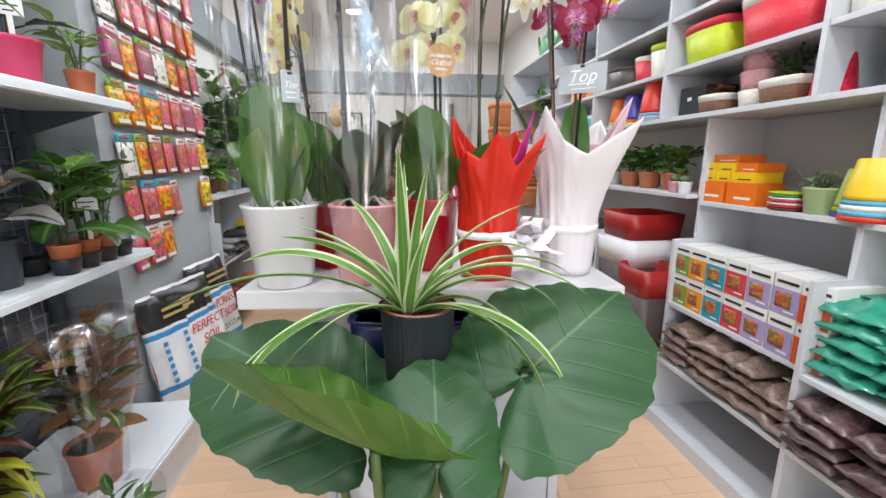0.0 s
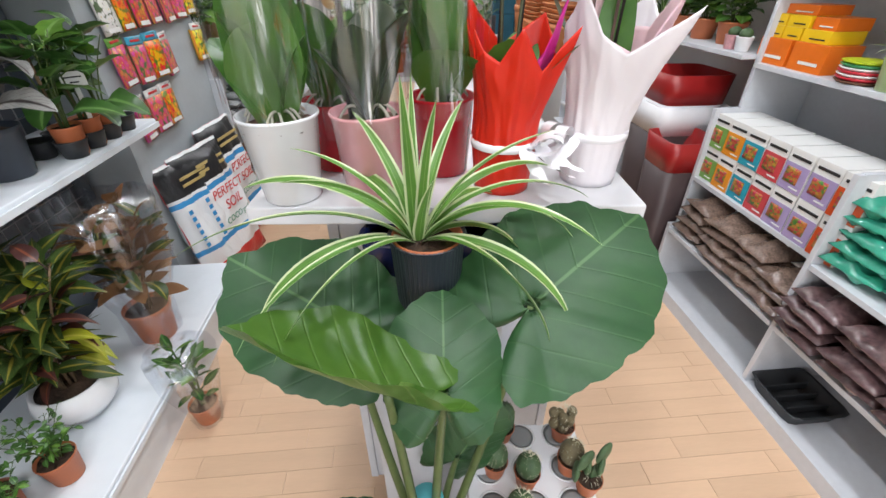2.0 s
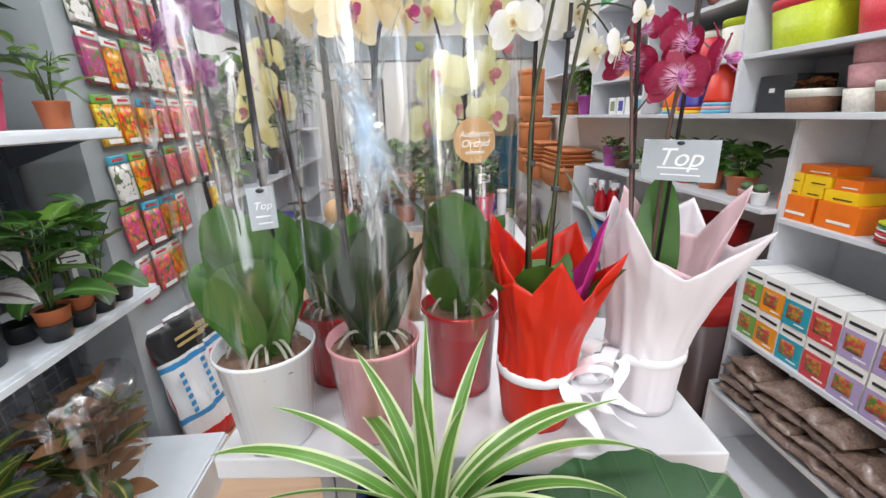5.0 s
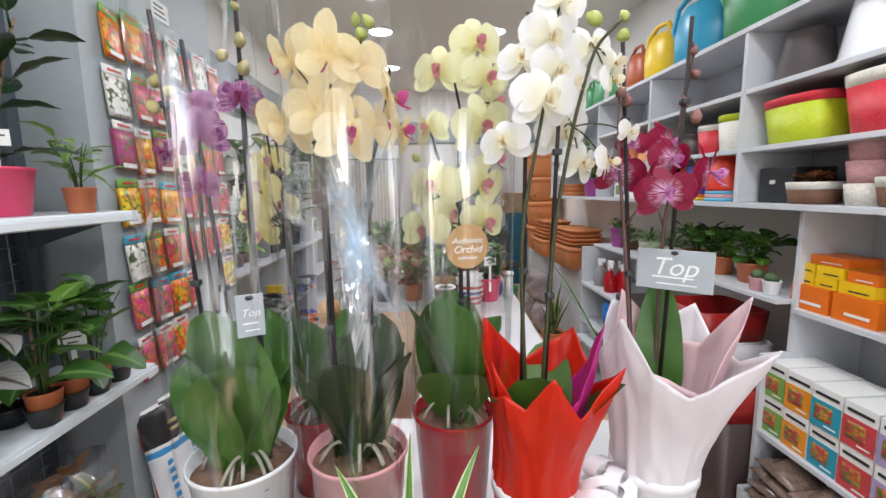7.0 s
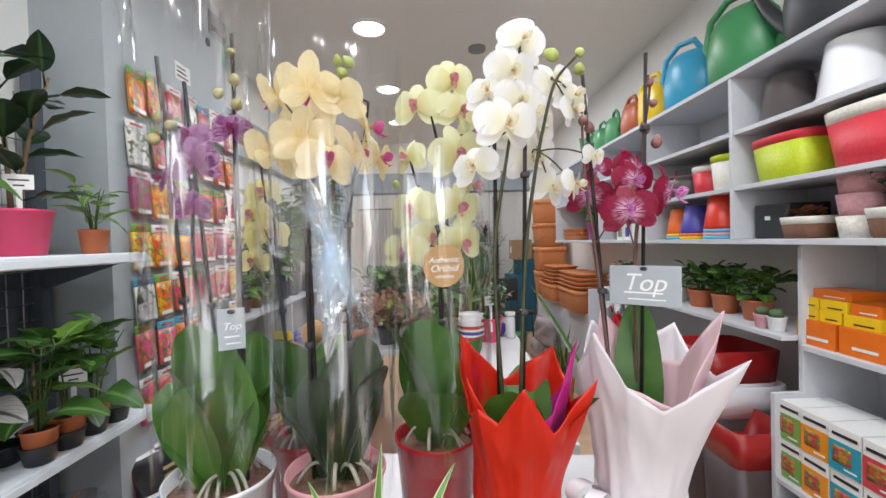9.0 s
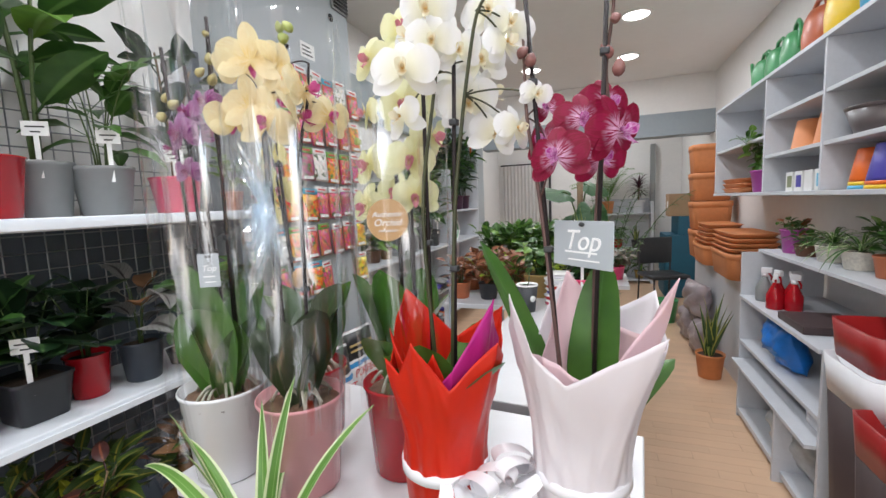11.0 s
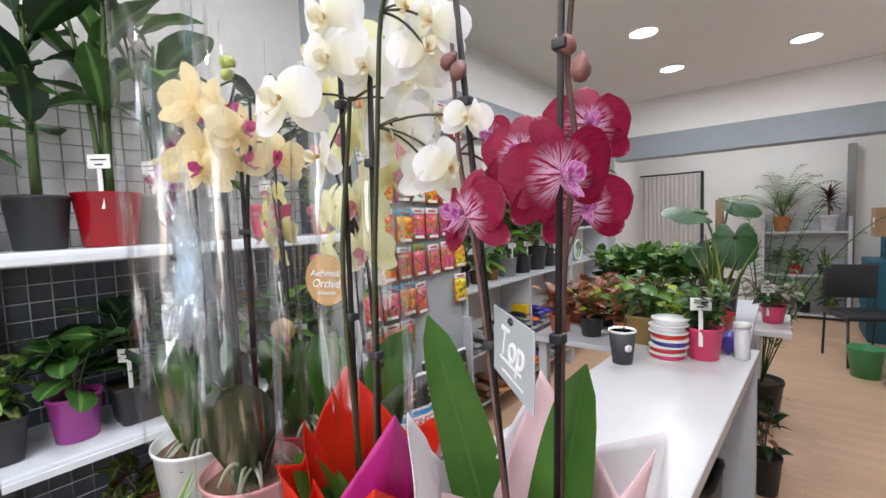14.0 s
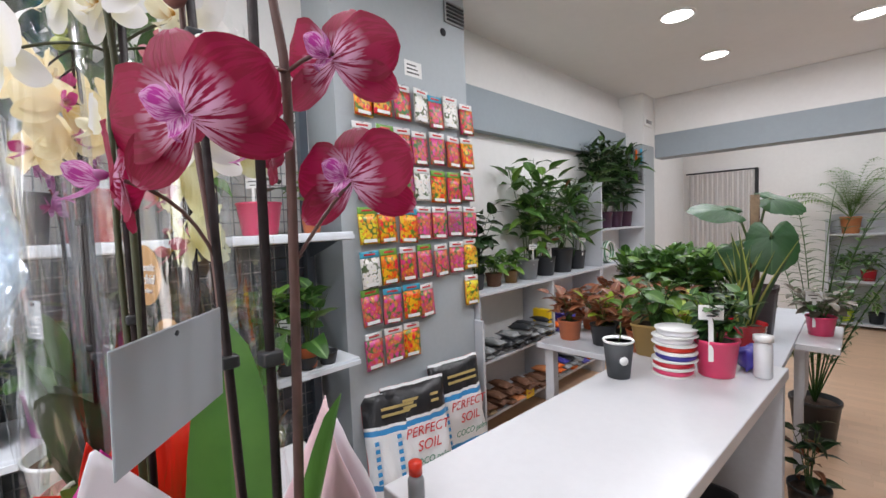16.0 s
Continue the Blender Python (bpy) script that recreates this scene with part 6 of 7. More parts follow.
def nested(at, r, h, cols, label):
    """Upturned cups pushed over one another, so that each shows its rim."""
    t = thing("nested_cups", pose(*at), label, "pots", "stacked cups")
    z = 0
    for i, c in enumerate(cols[:-1]):
        part("cup_rim", lathe([(r * (1 - 0.02 * i), z), (r * (1 - 0.02 * i), z + 0.014), (r * (0.9 - 0.02 * i), z + 0.015)], 32), c, t)
        z += 0.0152
    part("cup", lathe([(r * 0.96, z), (r * 0.94, z + 0.012), (r * 0.68, z + h), (r * 0.62, z + h + 0.004), (0, z + h + 0.004)], 32), cols[-1], t)
    return t


def watering_can(at, s, mt, label, rz=90):
    t = thing("watering_can", pose(*at, 0, 0, rz), label, "watering can", "watering cans on the top shelf")
    part("body", lathe([(0.10 * s, 0), (0.108 * s, 0.01), (0.115 * s, 0.12 * s), (0.10 * s, 0.21 * s), (0.075 * s, 0.25 * s), (0.06 * s, 0.255 * s), (0.058 * s, 0.24 * s), (0, 0.238 * s)], 36, m=Matrix.Diagonal((1.15, 0.72, 1, 1))), mt, t)
    part("spout", tube(curve3((0.10 * s, 0, 0.06 * s), (0.25 * s, 0, 0.30 * s), (0.015, 0, -0.02), 10), 0.026 * s, 10, taper=0.5), mt, t)
    part("handle", tube([(-0.11 * s, 0, 0.10 * s), (-0.15 * s, 0, 0.18 * s), (-0.13 * s, 0, 0.27 * s), (-0.06 * s, 0, 0.315 * s), (0.02 * s, 0, 0.31 * s), (0.055 * s, 0, 0.25 * s)], 0.013 * s, 8), mt, t)
    return t


for y, s, mt, nm, rz in ((0.55, 1.1, GREEN, "green", 100), (0.85, 1.05, CYAN, "blue", 80), (1.10, 1.0, CYAN, "blue", 95), (1.36, 1.15, BLACKP, "black", 75), (1.62, 1.2, BLACKP, "black", 100), (2.03, 1.2, GREEN, "green", -75), (2.40, 1.12, CYAN, "sky blue", -70), (2.74, 1.0, YEL, "yellow", -80), (3.02, 0.9, cplast((0.40, 0.09, 0.03)), "brick red", -90), (3.32, 0.85, GREEN, "green", 80), (3.56, 0.8, GREEN, "green", 90), (3.80, 0.8, GREEN, "green", 95)):
    watering_can((1.425, y, 2.051), s, mt, nm + " plastic watering can on the top shelf", rz)
for y, r, h, mt, nm in ((1.80, 0.095, 0.17, TAUPE, "dark taupe"), (1.54, 0.11, 0.185, WHITEP, "white"), (1.31, 0.10, 0.19, mat("grey_brown_plastic", (0.16, 0.14, 0.12), 0.5), "grey-brown"), (1.03, 0.10, 0.17, TAUPE, "dark taupe"), (0.78, 0.10, 0.17, WHITEP, "white")):
    upturned((1.42, y, 1.8205), r, h, mt, nm + " plastic pot standing upside down")
planter((1.42, 1.76, 1.601), 0.11, 0.16, LIME, REDPL, "lime green woven planter with a red one inside", 0.5, 0.82, 0.2, 1.25)
planter((1.42, 1.42, 1.601), 0.12, 0.175, REDPL, CREAM, "red woven planter with a white rim", 0.5, 0.84, 0.22, 1.4)
planter((1.41, 1.10, 1.601), 0.10, 0.19, CREAM, REDPL, "cream woven planter with a red rim", 0.2, 0.84, 0.15, 1.1)
planter((1.41, 0.85, 1.601), 0.11, 0.19, WICK, WICK, "white wicker basket planter", 0.4, 0.84, 0.12, 1.3)
planter((1.42, 2.45, 1.601), 0.12, 0.11, TAUPE, TAUPE, "dark taupe bowl planter", 0.0, 0.7, 0.15, 1.1)
planter((1.41, 2.24, 1.601), 0.075, 0.13, REDPL, CREAM, "red planter with a white rim", 0.0, 0.84, 0.2)
planter((1.40, 2.07, 1.601), 0.085, 0.15, CREAM, LIME, "cream woven planter with a lime rim", 0.0, 0.84, 0.2)
for y, mt in ((2.80, TERRA2), (3.05, TERRA2)):
    upturned((1.42, y, 1.601), 0.09, 0.15, mt, "brown terracotta pot standing upside down")
LS = 1.3895
nested((1.40, 2.46, LS), 0.075, 0.125, [LBLUE, YEL, ORANGE], "stack of orange, yellow and blue cups upside down")
nested((1.39, 2.31, LS), 0.08, 0.13, [YEL, ORANGE, BLUE], "stack of dark blue, orange and yellow cups upside down")
nested((1.38, 2.10, LS), 0.085, 0.155, [LBLUE, PINKW, LBLUE, REDO], "stack of red and light blue cups upside down")
t = thing("black_case", pose(1.36, 1.82, LS), "black plastic box with a small white sticker", "box")
part("body", box(0, 0.16, -0.08, 0.08, 0, 0.13, 0.006), BLACKP, t, smooth=False)
part("sticker", box(-0.0015, -0.0005, 0.0, 0.025, 0.07, 0.085), CARD, t, smooth=False)
t = thing("green_case", pose(1.36, 0.92, LS), "dark green storage box on the long shelf", "box")
part("body", box(0, 0.2, -0.13, 0.13, 0, 0.16, 0.006), DGREEN, t, smooth=False)
planter((1.39, 1.69, LS), 0.068, 0.075, BROWNW, CREAM, "small brown wicker basket with a cloth rim", 0.3, 0.85, 0.35, 1.15)
fl = plant("foliage_plant", (1.39, 1.69, LS + 0.055), "dark red-leaved plant in a wicker basket")
bush(fl, 0, 26, 0.045, 0.035, 0.05, 0.05, REDLEAF, stems=5, seed=3, elev=(0, 50))
for k in range(3):
    t = thing("wicker_pot", pose(1.40, 1.515, LS + 0.068 * k), "pink and white wicker pot in a stack", "pot", "stack of wicker pots")
    part("body", lathe([(0.052, 0), (0.062, 0.066), (0.058, 0.067), (0.05, 0.01), (0, 0.01)], 28), PINKW if k else WICK, t)
planter((1.39, 1.375, LS), 0.07, 0.085, BROWNW, CREAM, "brown wicker basket with a white cloth rim", 0.4, 0.85, 0.35, 1.3)
fl = plant("foliage_plant", (1.39, 1.375, LS + 0.06), "bushy small-leaved green plant in a basket")
bush(fl, 0, 190, 0.02, 0.014, 0.13, 0.11, [LEAF, LEAFD], stems=14, seed=4, res=(3, 2), stem_r=0.0012)
upturned((1.40, 1.23, LS), 0.062, 0.185, mat("red_dotted_plastic", (0.55, 0.02, 0.05), 0.3, vary=0.5, scale=70), "tall red patterned pot upside down")
for y, mt in ((2.75, LBLUE), (2.86, PAPERW), (2.97, BLUE), (3.08, mat("olive_box", (0.2, 0.22, 0.12), 0.5))):
    t = thing("small_carton", pose(1.34, y, LS), "small blue and white carton on the long shelf", "box", "small cartons")
    part("carton", box(0, 0.08, -0.042, 0.042, 0, 0.1, 0.001), PAPERW, t, smooth=False)
    part("panel", box(-0.0016, -0.0006, -0.036, 0.02, 0.02, 0.08), mt, t, smooth=False)
iv = plant("pothos", (1.40, 3.62, LS), "trailing pothos in a purple pot on the shelf")
z = pot(iv, 0.085, 0.14, PURPLEP)
bush(iv, z, 110, 0.085, 0.06, 0.30, 0.20, [LEAFB, LEAF], "heart", 0.9, 12, seed=8, elev=(-40, 40))
# saucers, cups and a small pot on the shelf above the cartons
t = thing("saucer_stack", pose(1.385, 1.295, 1.0285), "stack of coloured plant saucers", "saucers")
for k, mt in enumerate((BROWNW, REDPL, PAPERW, REDPL, PAPERW, GREEN, LIME)):
    part("saucer", lathe([(0.055, 0.009 * k), (0.066, 0.009 * k + 0.008), (0.06, 0.009 * k + 0.0085), (0, 0.009 * k + 0.008)], 32), mt, t)
sg_ = plant("succulent", (1.375, 1.185, 1.0285), "grey-green succulent in a pale green pot")
z = pot(sg_, 0.05, 0.085, cplast((0.42, 0.55, 0.28)))
bush(sg_, z, 46, 0.04, 0.016, 0.05, 0.07, leafmat("grey_green_leaf", (0.12, 0.17, 0.10), (0.3, 0.36, 0.24)), stems=8, seed=5, res=(4, 2))
for i, (y, x, cols) in enumerate(((1.09, 1.42, [BLUE, LIME, cplast((0.4, 0.5, 0.15))]), (1.02, 1.36, [REDO, LBLUE, PAPERW, LBLUE, YEL]), (0.87, 1.36, [YEL, LBLUE, PINKW, ORANGE, ORANGE]), (0.73, 1.38, [GREEN, LBLUE, LIME]), (0.60, 1.36, [YEL, REDO, ORANGE]))):
    nested((x, y, 1.0285), 0.075, 0.11, cols, "stack of coloured plastic cups upside down")

# plants on the plant shelf
PS = 1.0525
for i, (y, kind) in enumerate(((3.12, "purple"), (2.98, "bowl"), (2.78, "fern"), (2.55, "fern"), (2.34, "bush"), (2.16, "bush"), (1.97, "bush"))):
    if kind == "fern":
        p = plant("spider_fern", (1.42, y, PS), "arching grassy green plant in a white bowl")
        z = pot(p, 0.07, 0.08, WICK)
        for k in range(34):
            bm = bmesh.new()
            rr = random.Random(k + i * 50)
            leaf(bm, aim((0, 0, z), polar(k * 137.5, rr.uniform(30, 75))), rr.uniform(0.16, 0.26), 0.011, 1.6, 0.4, "strap", 8, 2)
            part("leaf", bm, SPIDER if k % 3 else LEAF, p)
    elif kind == "bush":
        p = plant("kalanchoe", (1.42, y, PS), "round-leaved green plant in a terracotta plastic pot")
        z = pot(p, 0.06, 0.085, TERRA)
        bush(p, z, 60, 0.062, 0.055, 0.13, 0.13, [LEAF, LEAFB], "oval", 0.5, 9, seed=i, elev=(-5, 50))
    else:
        p = plant("foliage_plant", (1.40, y, PS), "low green plant in a purple or brown pot")
        z = pot(p, 0.075 if kind == "purple" else 0.06, 0.13 if kind == "purple" else 0.06, PURPLEP if kind == "purple" else BROWNW)
        bush(p, z, 36, 0.05, 0.035, 0.06, 0.09, [LEAF, REDLEAF], stems=6, seed=i)
for y, mt in ((1.83, PINKW), (1.765, WHITEP)):
    p = plant("mini_cactus", (1.335, y, PS), "tiny round cactus in a small glazed pot", "cactus")
    z = pot(p, 0.032, 0.052, mt)
    part("body", ball(0.024, None, Matrix.Translation((0, 0, z + 0.014)), (1, 1, 0.85), 16, 10), CACT, p)

# troughs in the niche
TRED, TWHITE, TBROWN = mat("dark_red_plastic", (0.30, 0.012, 0.012), 0.35, vary=0.08), mat("white_plastic", (0.76, 0.76, 0.78), 0.35, vary=0.03), mat("brown_plastic", (0.055, 0.035, 0.035), 0.45, vary=0.1)


def trough(at, w, d, h, body, rim, label, rimh):
    t = thing("square_planter", pose(*at), label, "planter", "tall square planters")
    part("body", lathe([(0.36, 0), (0.37, 0.004), (0.46, h - rimh), (0.40, h - rimh), (0, h - rimh)], 32, m=Matrix.Diagonal((w, d, 1, 1)) @ pose(0, 0, 0), square=1.0), body, t)
    part("rim", lathe([(0.462, h - rimh + 0.0005), (0.50, h), (0.47, h), (0.43, h - rimh + 0.002), (0, h - rimh + 0.001)], 32, m=Matrix.Diagonal((w, d, 1, 1)), square=1.0), rim, t)


trough((1.33, 2.06, 0.0), 0.34, 0.34, 0.80, TBROWN, TWHITE, "tall dark brown square planter with a white rim", 0.13)
trough((1.33, 2.06, 0.735), 0.31, 0.31, 0.20, TWHITE, TRED, "dark red square planter set into the white one", 0.13)
trough((1.24, 1.80, 0.0), 0.24, 0.24, 0.71, TBROWN, TRED, "brown square planter with a dark red rim", 0.13)
t = thing("white_box", pose(1.35, 2.42, 0.378), "white plastic box on a low shelf", "box")
part("body", box(-0.1, 0.1, -0.1, 0.1, 0, 0.09, 0.004), TWHITE, t, smooth=False)

# sprayers, blue bag, dark trays
for k, (x, y) in enumerate(((1.26, 2.95), (1.30, 3.05), (1.33, 2.92), (1.27, 3.14), (1.36, 3.02))):
    t = thing("spray_bottle", pose(x, y, 0.7755, 0, 0, 70 + 30 * k), "red plastic spray bottle with a white trigger", "spray bottle", "spray bottles")
    part("bottle", lathe([(0.036, 0), (0.04, 0.004), (0.04, 0.075), (0.017, 0.125), (0.013, 0.14), (0, 0.14)], 24), REDP if k != 3 else GREYP, t)
    part("collar", lathe([(0.016, 0.1405), (0.016, 0.16), (0, 0.16)], 16), TWHITE, t)
    part("head", box(-0.035, 0.018, -0.011, 0.011, 0.1605, 0.19, 0.004), TWHITE, t, smooth=False)
    part("trigger", tube([(-0.015, 0, 0.162), (-0.03, 0, 0.14), (-0.03, 0, 0.12)], 0.005, 6), REDP, t)
t = thing("dark_tray", pose(1.33, 2.62, 0.7755), "flat brown plastic tray on the shelf", "tray")
part("body", box(-0.12, 0.12, -0.14, 0.14, 0, 0.035, 0.004), TBROWN, t, smooth=False)
bm = bag_mesh(0.30, 0.22, 0.16, 77)
t = thing("blue_bag", pose(1.30, 2.86, 0.505), "crumpled bright blue plastic bag", "bag")
part("bag", bm, mat("blue_film", (0.01, 0.16, 0.55), 0.3, vary=0.3, scale=25, bump=0.6), t).matrix_basis = pose(0.02, 0, 0.0, 0, -20, 0)
t = thing("clear_bag", pose(1.30, 2.75, 0.065), "clear plastic bag of pebbles", "bag")
part("bag", bag_mesh(0.45, 0.24, 0.16, 79), mat("grey_film", (0.42, 0.44, 0.45), 0.3, vary=0.3, scale=25, bump=0.6), t)

# terracotta window boxes
tt = thing("stone_ledge", pose(0, 0, 0), "low grey ledge that carries the terracotta boxes", "ledge")
part("body", box(1.33, 1.58, 3.60, 5.3, 0, 0.78, 0.004), GREY, tt, smooth=False)


def window_box(at, L, w, h, label, rz=0):
    t = thing("window_box", pose(*at, 0, 0, rz), label, "window box", "terracotta window boxes")
    prof = []
    part("body", lathe([(0.42, 0), (0.44, 0.006), (0.48, h * 0.75), (0.48, h * 0.8), (0.5, h * 0.81), (0.5, h), (0.45, h), (0.43, h * 0.7), (0, h * 0.69)], 32, m=Matrix.Diagonal((w, L, 1, 1)), square=1.0), TERRA2, t)


for k in range(5):
    window_box((1.38, 3.95, 0.7805 + (0 if k == 0 else 0.19 + 0.035 * (k - 1))), 0.58, 0.32 - 0.008 * k, 0.19 if k == 0 else 0.034, "orange terracotta plastic window box, stacked")
window_box((1.37, 4.62, 0.7805), 0.5, 0.32, 0.17, "orange terracotta plastic window box, stacked")
for k in range(5):
    window_box((1.38, 4.62, 0.951 + k * 0.036), 0.48, 0.3 - 0.01 * k, 0.034, "orange terracotta plastic window box, stacked")
for k in range(4):
    window_box((1.40, 5.05 + 0.02 * k, 0.7805 + k * 0.27), 0.30, 0.34, 0.265, "tall terracotta pot in a stack")
for k in range(3):
    window_box((1.42, 4.06, LS + 0.0005 + 0.034 * k), 0.5, 0.22, 0.033, "flat terracotta saucer for a window box")
STRIPE = mat("printed_bag", (0.30, 0.25, 0.26), 0.3, vary=0.35, scale=12, bump=0.1)
for k, (x, y, z) in enumerate(((1.215, 4.40, 0.0), (1.215, 4.85, 0.0), (1.215, 4.6, 0.30))):
    t = thing("soil_sack", pose(x, y, z + 0.002, 0, 0, 5 * k), "printed dark plastic sack of soil, piled up", "soil bag", "piled sacks")
    part("sack", bag_mesh(0.42, 0.30, 0.17, 90 + k), STRIPE, t)
sv = plant("snake_plant", (1.215, 3.62, 0.0), "tall snake plant in a terracotta plastic pot on the floor")
sv.matrix_basis = pose(1.18, 3.90, 0)
z = pot(sv, 0.10, 0.19, TERRA2)
swords(sv, z, 15, 0.52, 0.05, SNAKE, 0.05, 26, 7)

# chair, blue desk and cartons beyond the beam
ch = thing("chair", pose(1.10, 5.85, 0, 0, 0, 20), "black padded chair on thin metal legs", "chair")
part("seat", box(-0.22, 0.22, -0.21, 0.21, 0.42, 0.47, 0.02), BLACKP, ch)
part("backrest", box(-0.21, 0.21, 0.19, 0.225, 0.56, 0.88, 0.015), BLACKP, ch)
for x in (-0.19, 0.19):
    part("leg", tube([(x, -0.18, 0.42), (x, -0.2, 0.0)], 0.011), BLACKP, ch)
    part("leg", tube([(x, 0.2, 0.86), (x, 0.2, 0.42), (x, 0.23, 0.0)], 0.011), BLACKP, ch)
dk = thing("blue_cabinet", pose(1.40, 6.95, 0), "teal blue cabinet beside the end wall", "cabinet")
TEAL = mat("teal_paint", (0.01, 0.10, 0.16), 0.5, vary=0.1)
part("body", box(-0.17, 0.2, -0.3, 0.3, 0, 0.85, 0.006), TEAL, dk, smooth=False)
part("upper_body", box(-0.02, 0.2, -0.3, 0.3, 0.8505, 1.1, 0.006), TEAL, dk, smooth=False)
for zz in (0.28, 0.56):
    part("drawer_front", box(-0.182, -0.171, -0.28, 0.28, zz - 0.24, zz, 0.003), TEAL, dk, smooth=False)
cbx = thing("cardboard_box", pose(1.42, 6.85, 1.1005), "brown cardboard box on the cabinet", "box")
CARDB = mat("cardboard", (0.36, 0.24, 0.14), 0.8, vary=0.1)
part("carton", box(-0.15, 0.15, -0.15, 0.15, 0, 0.3, 0.003), CARDB, cbx, smooth=False)
part("label", box(-0.1525, -0.1508, -0.08, 0.02, 0.1, 0.2), CARD, cbx, smooth=False)
gb = thing("green_bucket", pose(1.38, 5.45, 0), "dark green plastic bucket on the floor", "bucket")
gb.matrix_basis = pose(1.08, 5.42, 0)
part("body", lathe([(0.09, 0), (0.12, 0.24), (0.125, 0.25), (0.112, 0.25), (0.085, 0.01), (0, 0.01)], 28), GREEN, gb)

# ---- plants on the gondola ----
GT, GM, GB = 1.4055, 0.8655, 0.2005
p = plant("rubber_plant", (-1.05, 1.42, GT), "dark rubber plant in a hot pink plastic pot")
z = pot(p, 0.085, 0.125, HOTPINK, rim=0.05)
bush(p, z, 20, 0.16, 0.085, 0.50, 0.10, LEAFD, "oval", 0.6, 2, WOODSTEM, 0.1, True, seed=2, elev=(10, 60), res=(9, 6), stem_r=0.007)
price_tag(p, pose(0.055, -0.04, 0.10, 0, 0, 30))
p = plant("arrowhead_plant", (-0.98, 1.60, GT), "small veined arrowhead plant in a terracotta pot")
z = pot(p, 0.042, 0.075, TERRA)
bush(p, z, 14, 0.10, 0.07, 0.16, 0.08, leafmat("veined_lime_leaf", (0.10, 0.22, 0.04), (0.24, 0.40, 0.10), (0.4, 0.5, 0.2), veins=0.5), "heart", 1.0, 5, seed=4, single=True, res=(8, 6))
p = plant("peace_lily", (-1.08, 1.20, GT), "broad-leaved plant in a grey plastic pot")
z = pot(p, 0.085, 0.15, GREYP)
bush(p, z, 26, 0.17, 0.07, 0.36, 0.16, LEAF, "lance", 1.0, 6, seed=6, single=True, res=(9, 4), elev=(10, 60))
price_tag(p, pose(0.075, -0.02, 0.14, 0, 0, 45))
p = plant("bird_of_paradise", (-1.14, 1.065, GT), "tall broad-leaved plant in a grey nursery pot")
z = pot(p, 0.085, 0.16, GREYP)
bush(p, z, 13, 0.30, 0.12, 0.62, 0.15, [LEAF, LEAFB], "oval", 0.9, 4, STEM, 0.3, True, seed=9, elev=(20, 70), res=(11, 6), stem_r=0.008)
price_tag(p, pose(0.07, -0.03, 0.15, 0, 0, 45))
p = plant("bird_of_paradise", (-1.08, 0.915, GT), "tall broad-leaved plant in a glossy red ceramic pot")
z = pot(p, 0.09, 0.16, REDP, rim=0.02)
bush(p, z, 11, 0.30, 0.12, 0.72, 0.12, [LEAF, LEAFD], "oval", 0.7, 4, STEM, 0.35, True, seed=19, elev=(30, 75), res=(11, 6), stem_r=0.009)
price_tag(p, pose(0.075, -0.03, 0.15, 0, 0, 45))
p = plant("dumb_cane", (-1.10, 0.76, GT), "thick-stemmed broad-leaved plant in a black nursery pot")
z = pot(p, 0.075, 0.15, BLACKP)
bush(p, z, 12, 0.26, 0.11, 0.52, 0.08, [LEAFD, LEAF], "oval", 0.8, 2, STEM, 0.35, True, seed=29, elev=(10, 60), res=(10, 6), stem_r=0.013)
p = plant("peace_lily", (-1.04, 0.575, GT), "leafy plant in a white ceramic pot wrapped in clear film")
z = pot(p, 0.085, 0.17, WHITEP, rim=0.02)
bush(p, z, 26, 0.18, 0.07, 0.34, 0.15, [LEAF, LEAFD], "lance", 1.0, 6, seed=39, single=True, res=(8, 4), elev=(10, 60))

p = plant("pothos", (-1.06, 0.62, GM), "variegated trailing plant in a black square pot")
z = pot(p, 0.075, 0.12, BLACKP, square=0.9)
bush(p, z, 70, 0.075, 0.05, 0.16, 0.15, [VARIEG, LEAFB], "heart", 0.9, 10, seed=41, elev=(-20, 50))
p = plant("fig_plant", (-1.05, 0.79, GM), "fiddle-leaf plant in a purple plastic pot")
z = pot(p, 0.065, 0.13, PURPLEP)
bush(p, z, 26, 0.12, 0.085, 0.20, 0.10, [LEAF, LEAFD], "paddle", 0.6, 5, seed=42, single=True, res=(8, 6), elev=(0, 55))
p = plant("fig_plant", (-1.05, 0.94, GM), "fiddle-leaf plant in a black square pot")
z = pot(p, 0.072, 0.12, BLACKP, square=0.9)
bush(p, z, 24, 0.13, 0.09, 0.24, 0.09, [LEAFD, LEAF], "paddle", 0.5, 4, seed=43, single=True, res=(8, 6), elev=(0, 60))
price_tag(p, pose(0.06, -0.03, 0.12, 0, 0, 45))
p = plant("fig_plant", (-1.06, 1.08, GM), "dark fiddle-leaf plant in a glossy red pot")
z = pot(p, 0.06, 0.13, REDP, rim=0.02)
bush(p, z, 24, 0.12, 0.085, 0.22, 0.08, LEAFD, "paddle", 0.5, 4, seed=44, single=True, res=(8, 6), elev=(0, 60))
p = plant("silver_calathea", (-1.03, 1.22, GM), "silver-veined dark plant in an anthracite pot, in clear film")
z = pot(p, 0.065, 0.13, ANTHRA)
bush(p, z, 11, 0.17, 0.10, 0.22, 0.08, [SILVER, DRIED], "oval", 1.3, 4, seed=45, single=True, res=(10, 6), elev=(10, 60))
tray = thing("seedling_tray", pose(-0.99, 1.50, GM), "black plastic carrier tray with moulded cups", "tray")
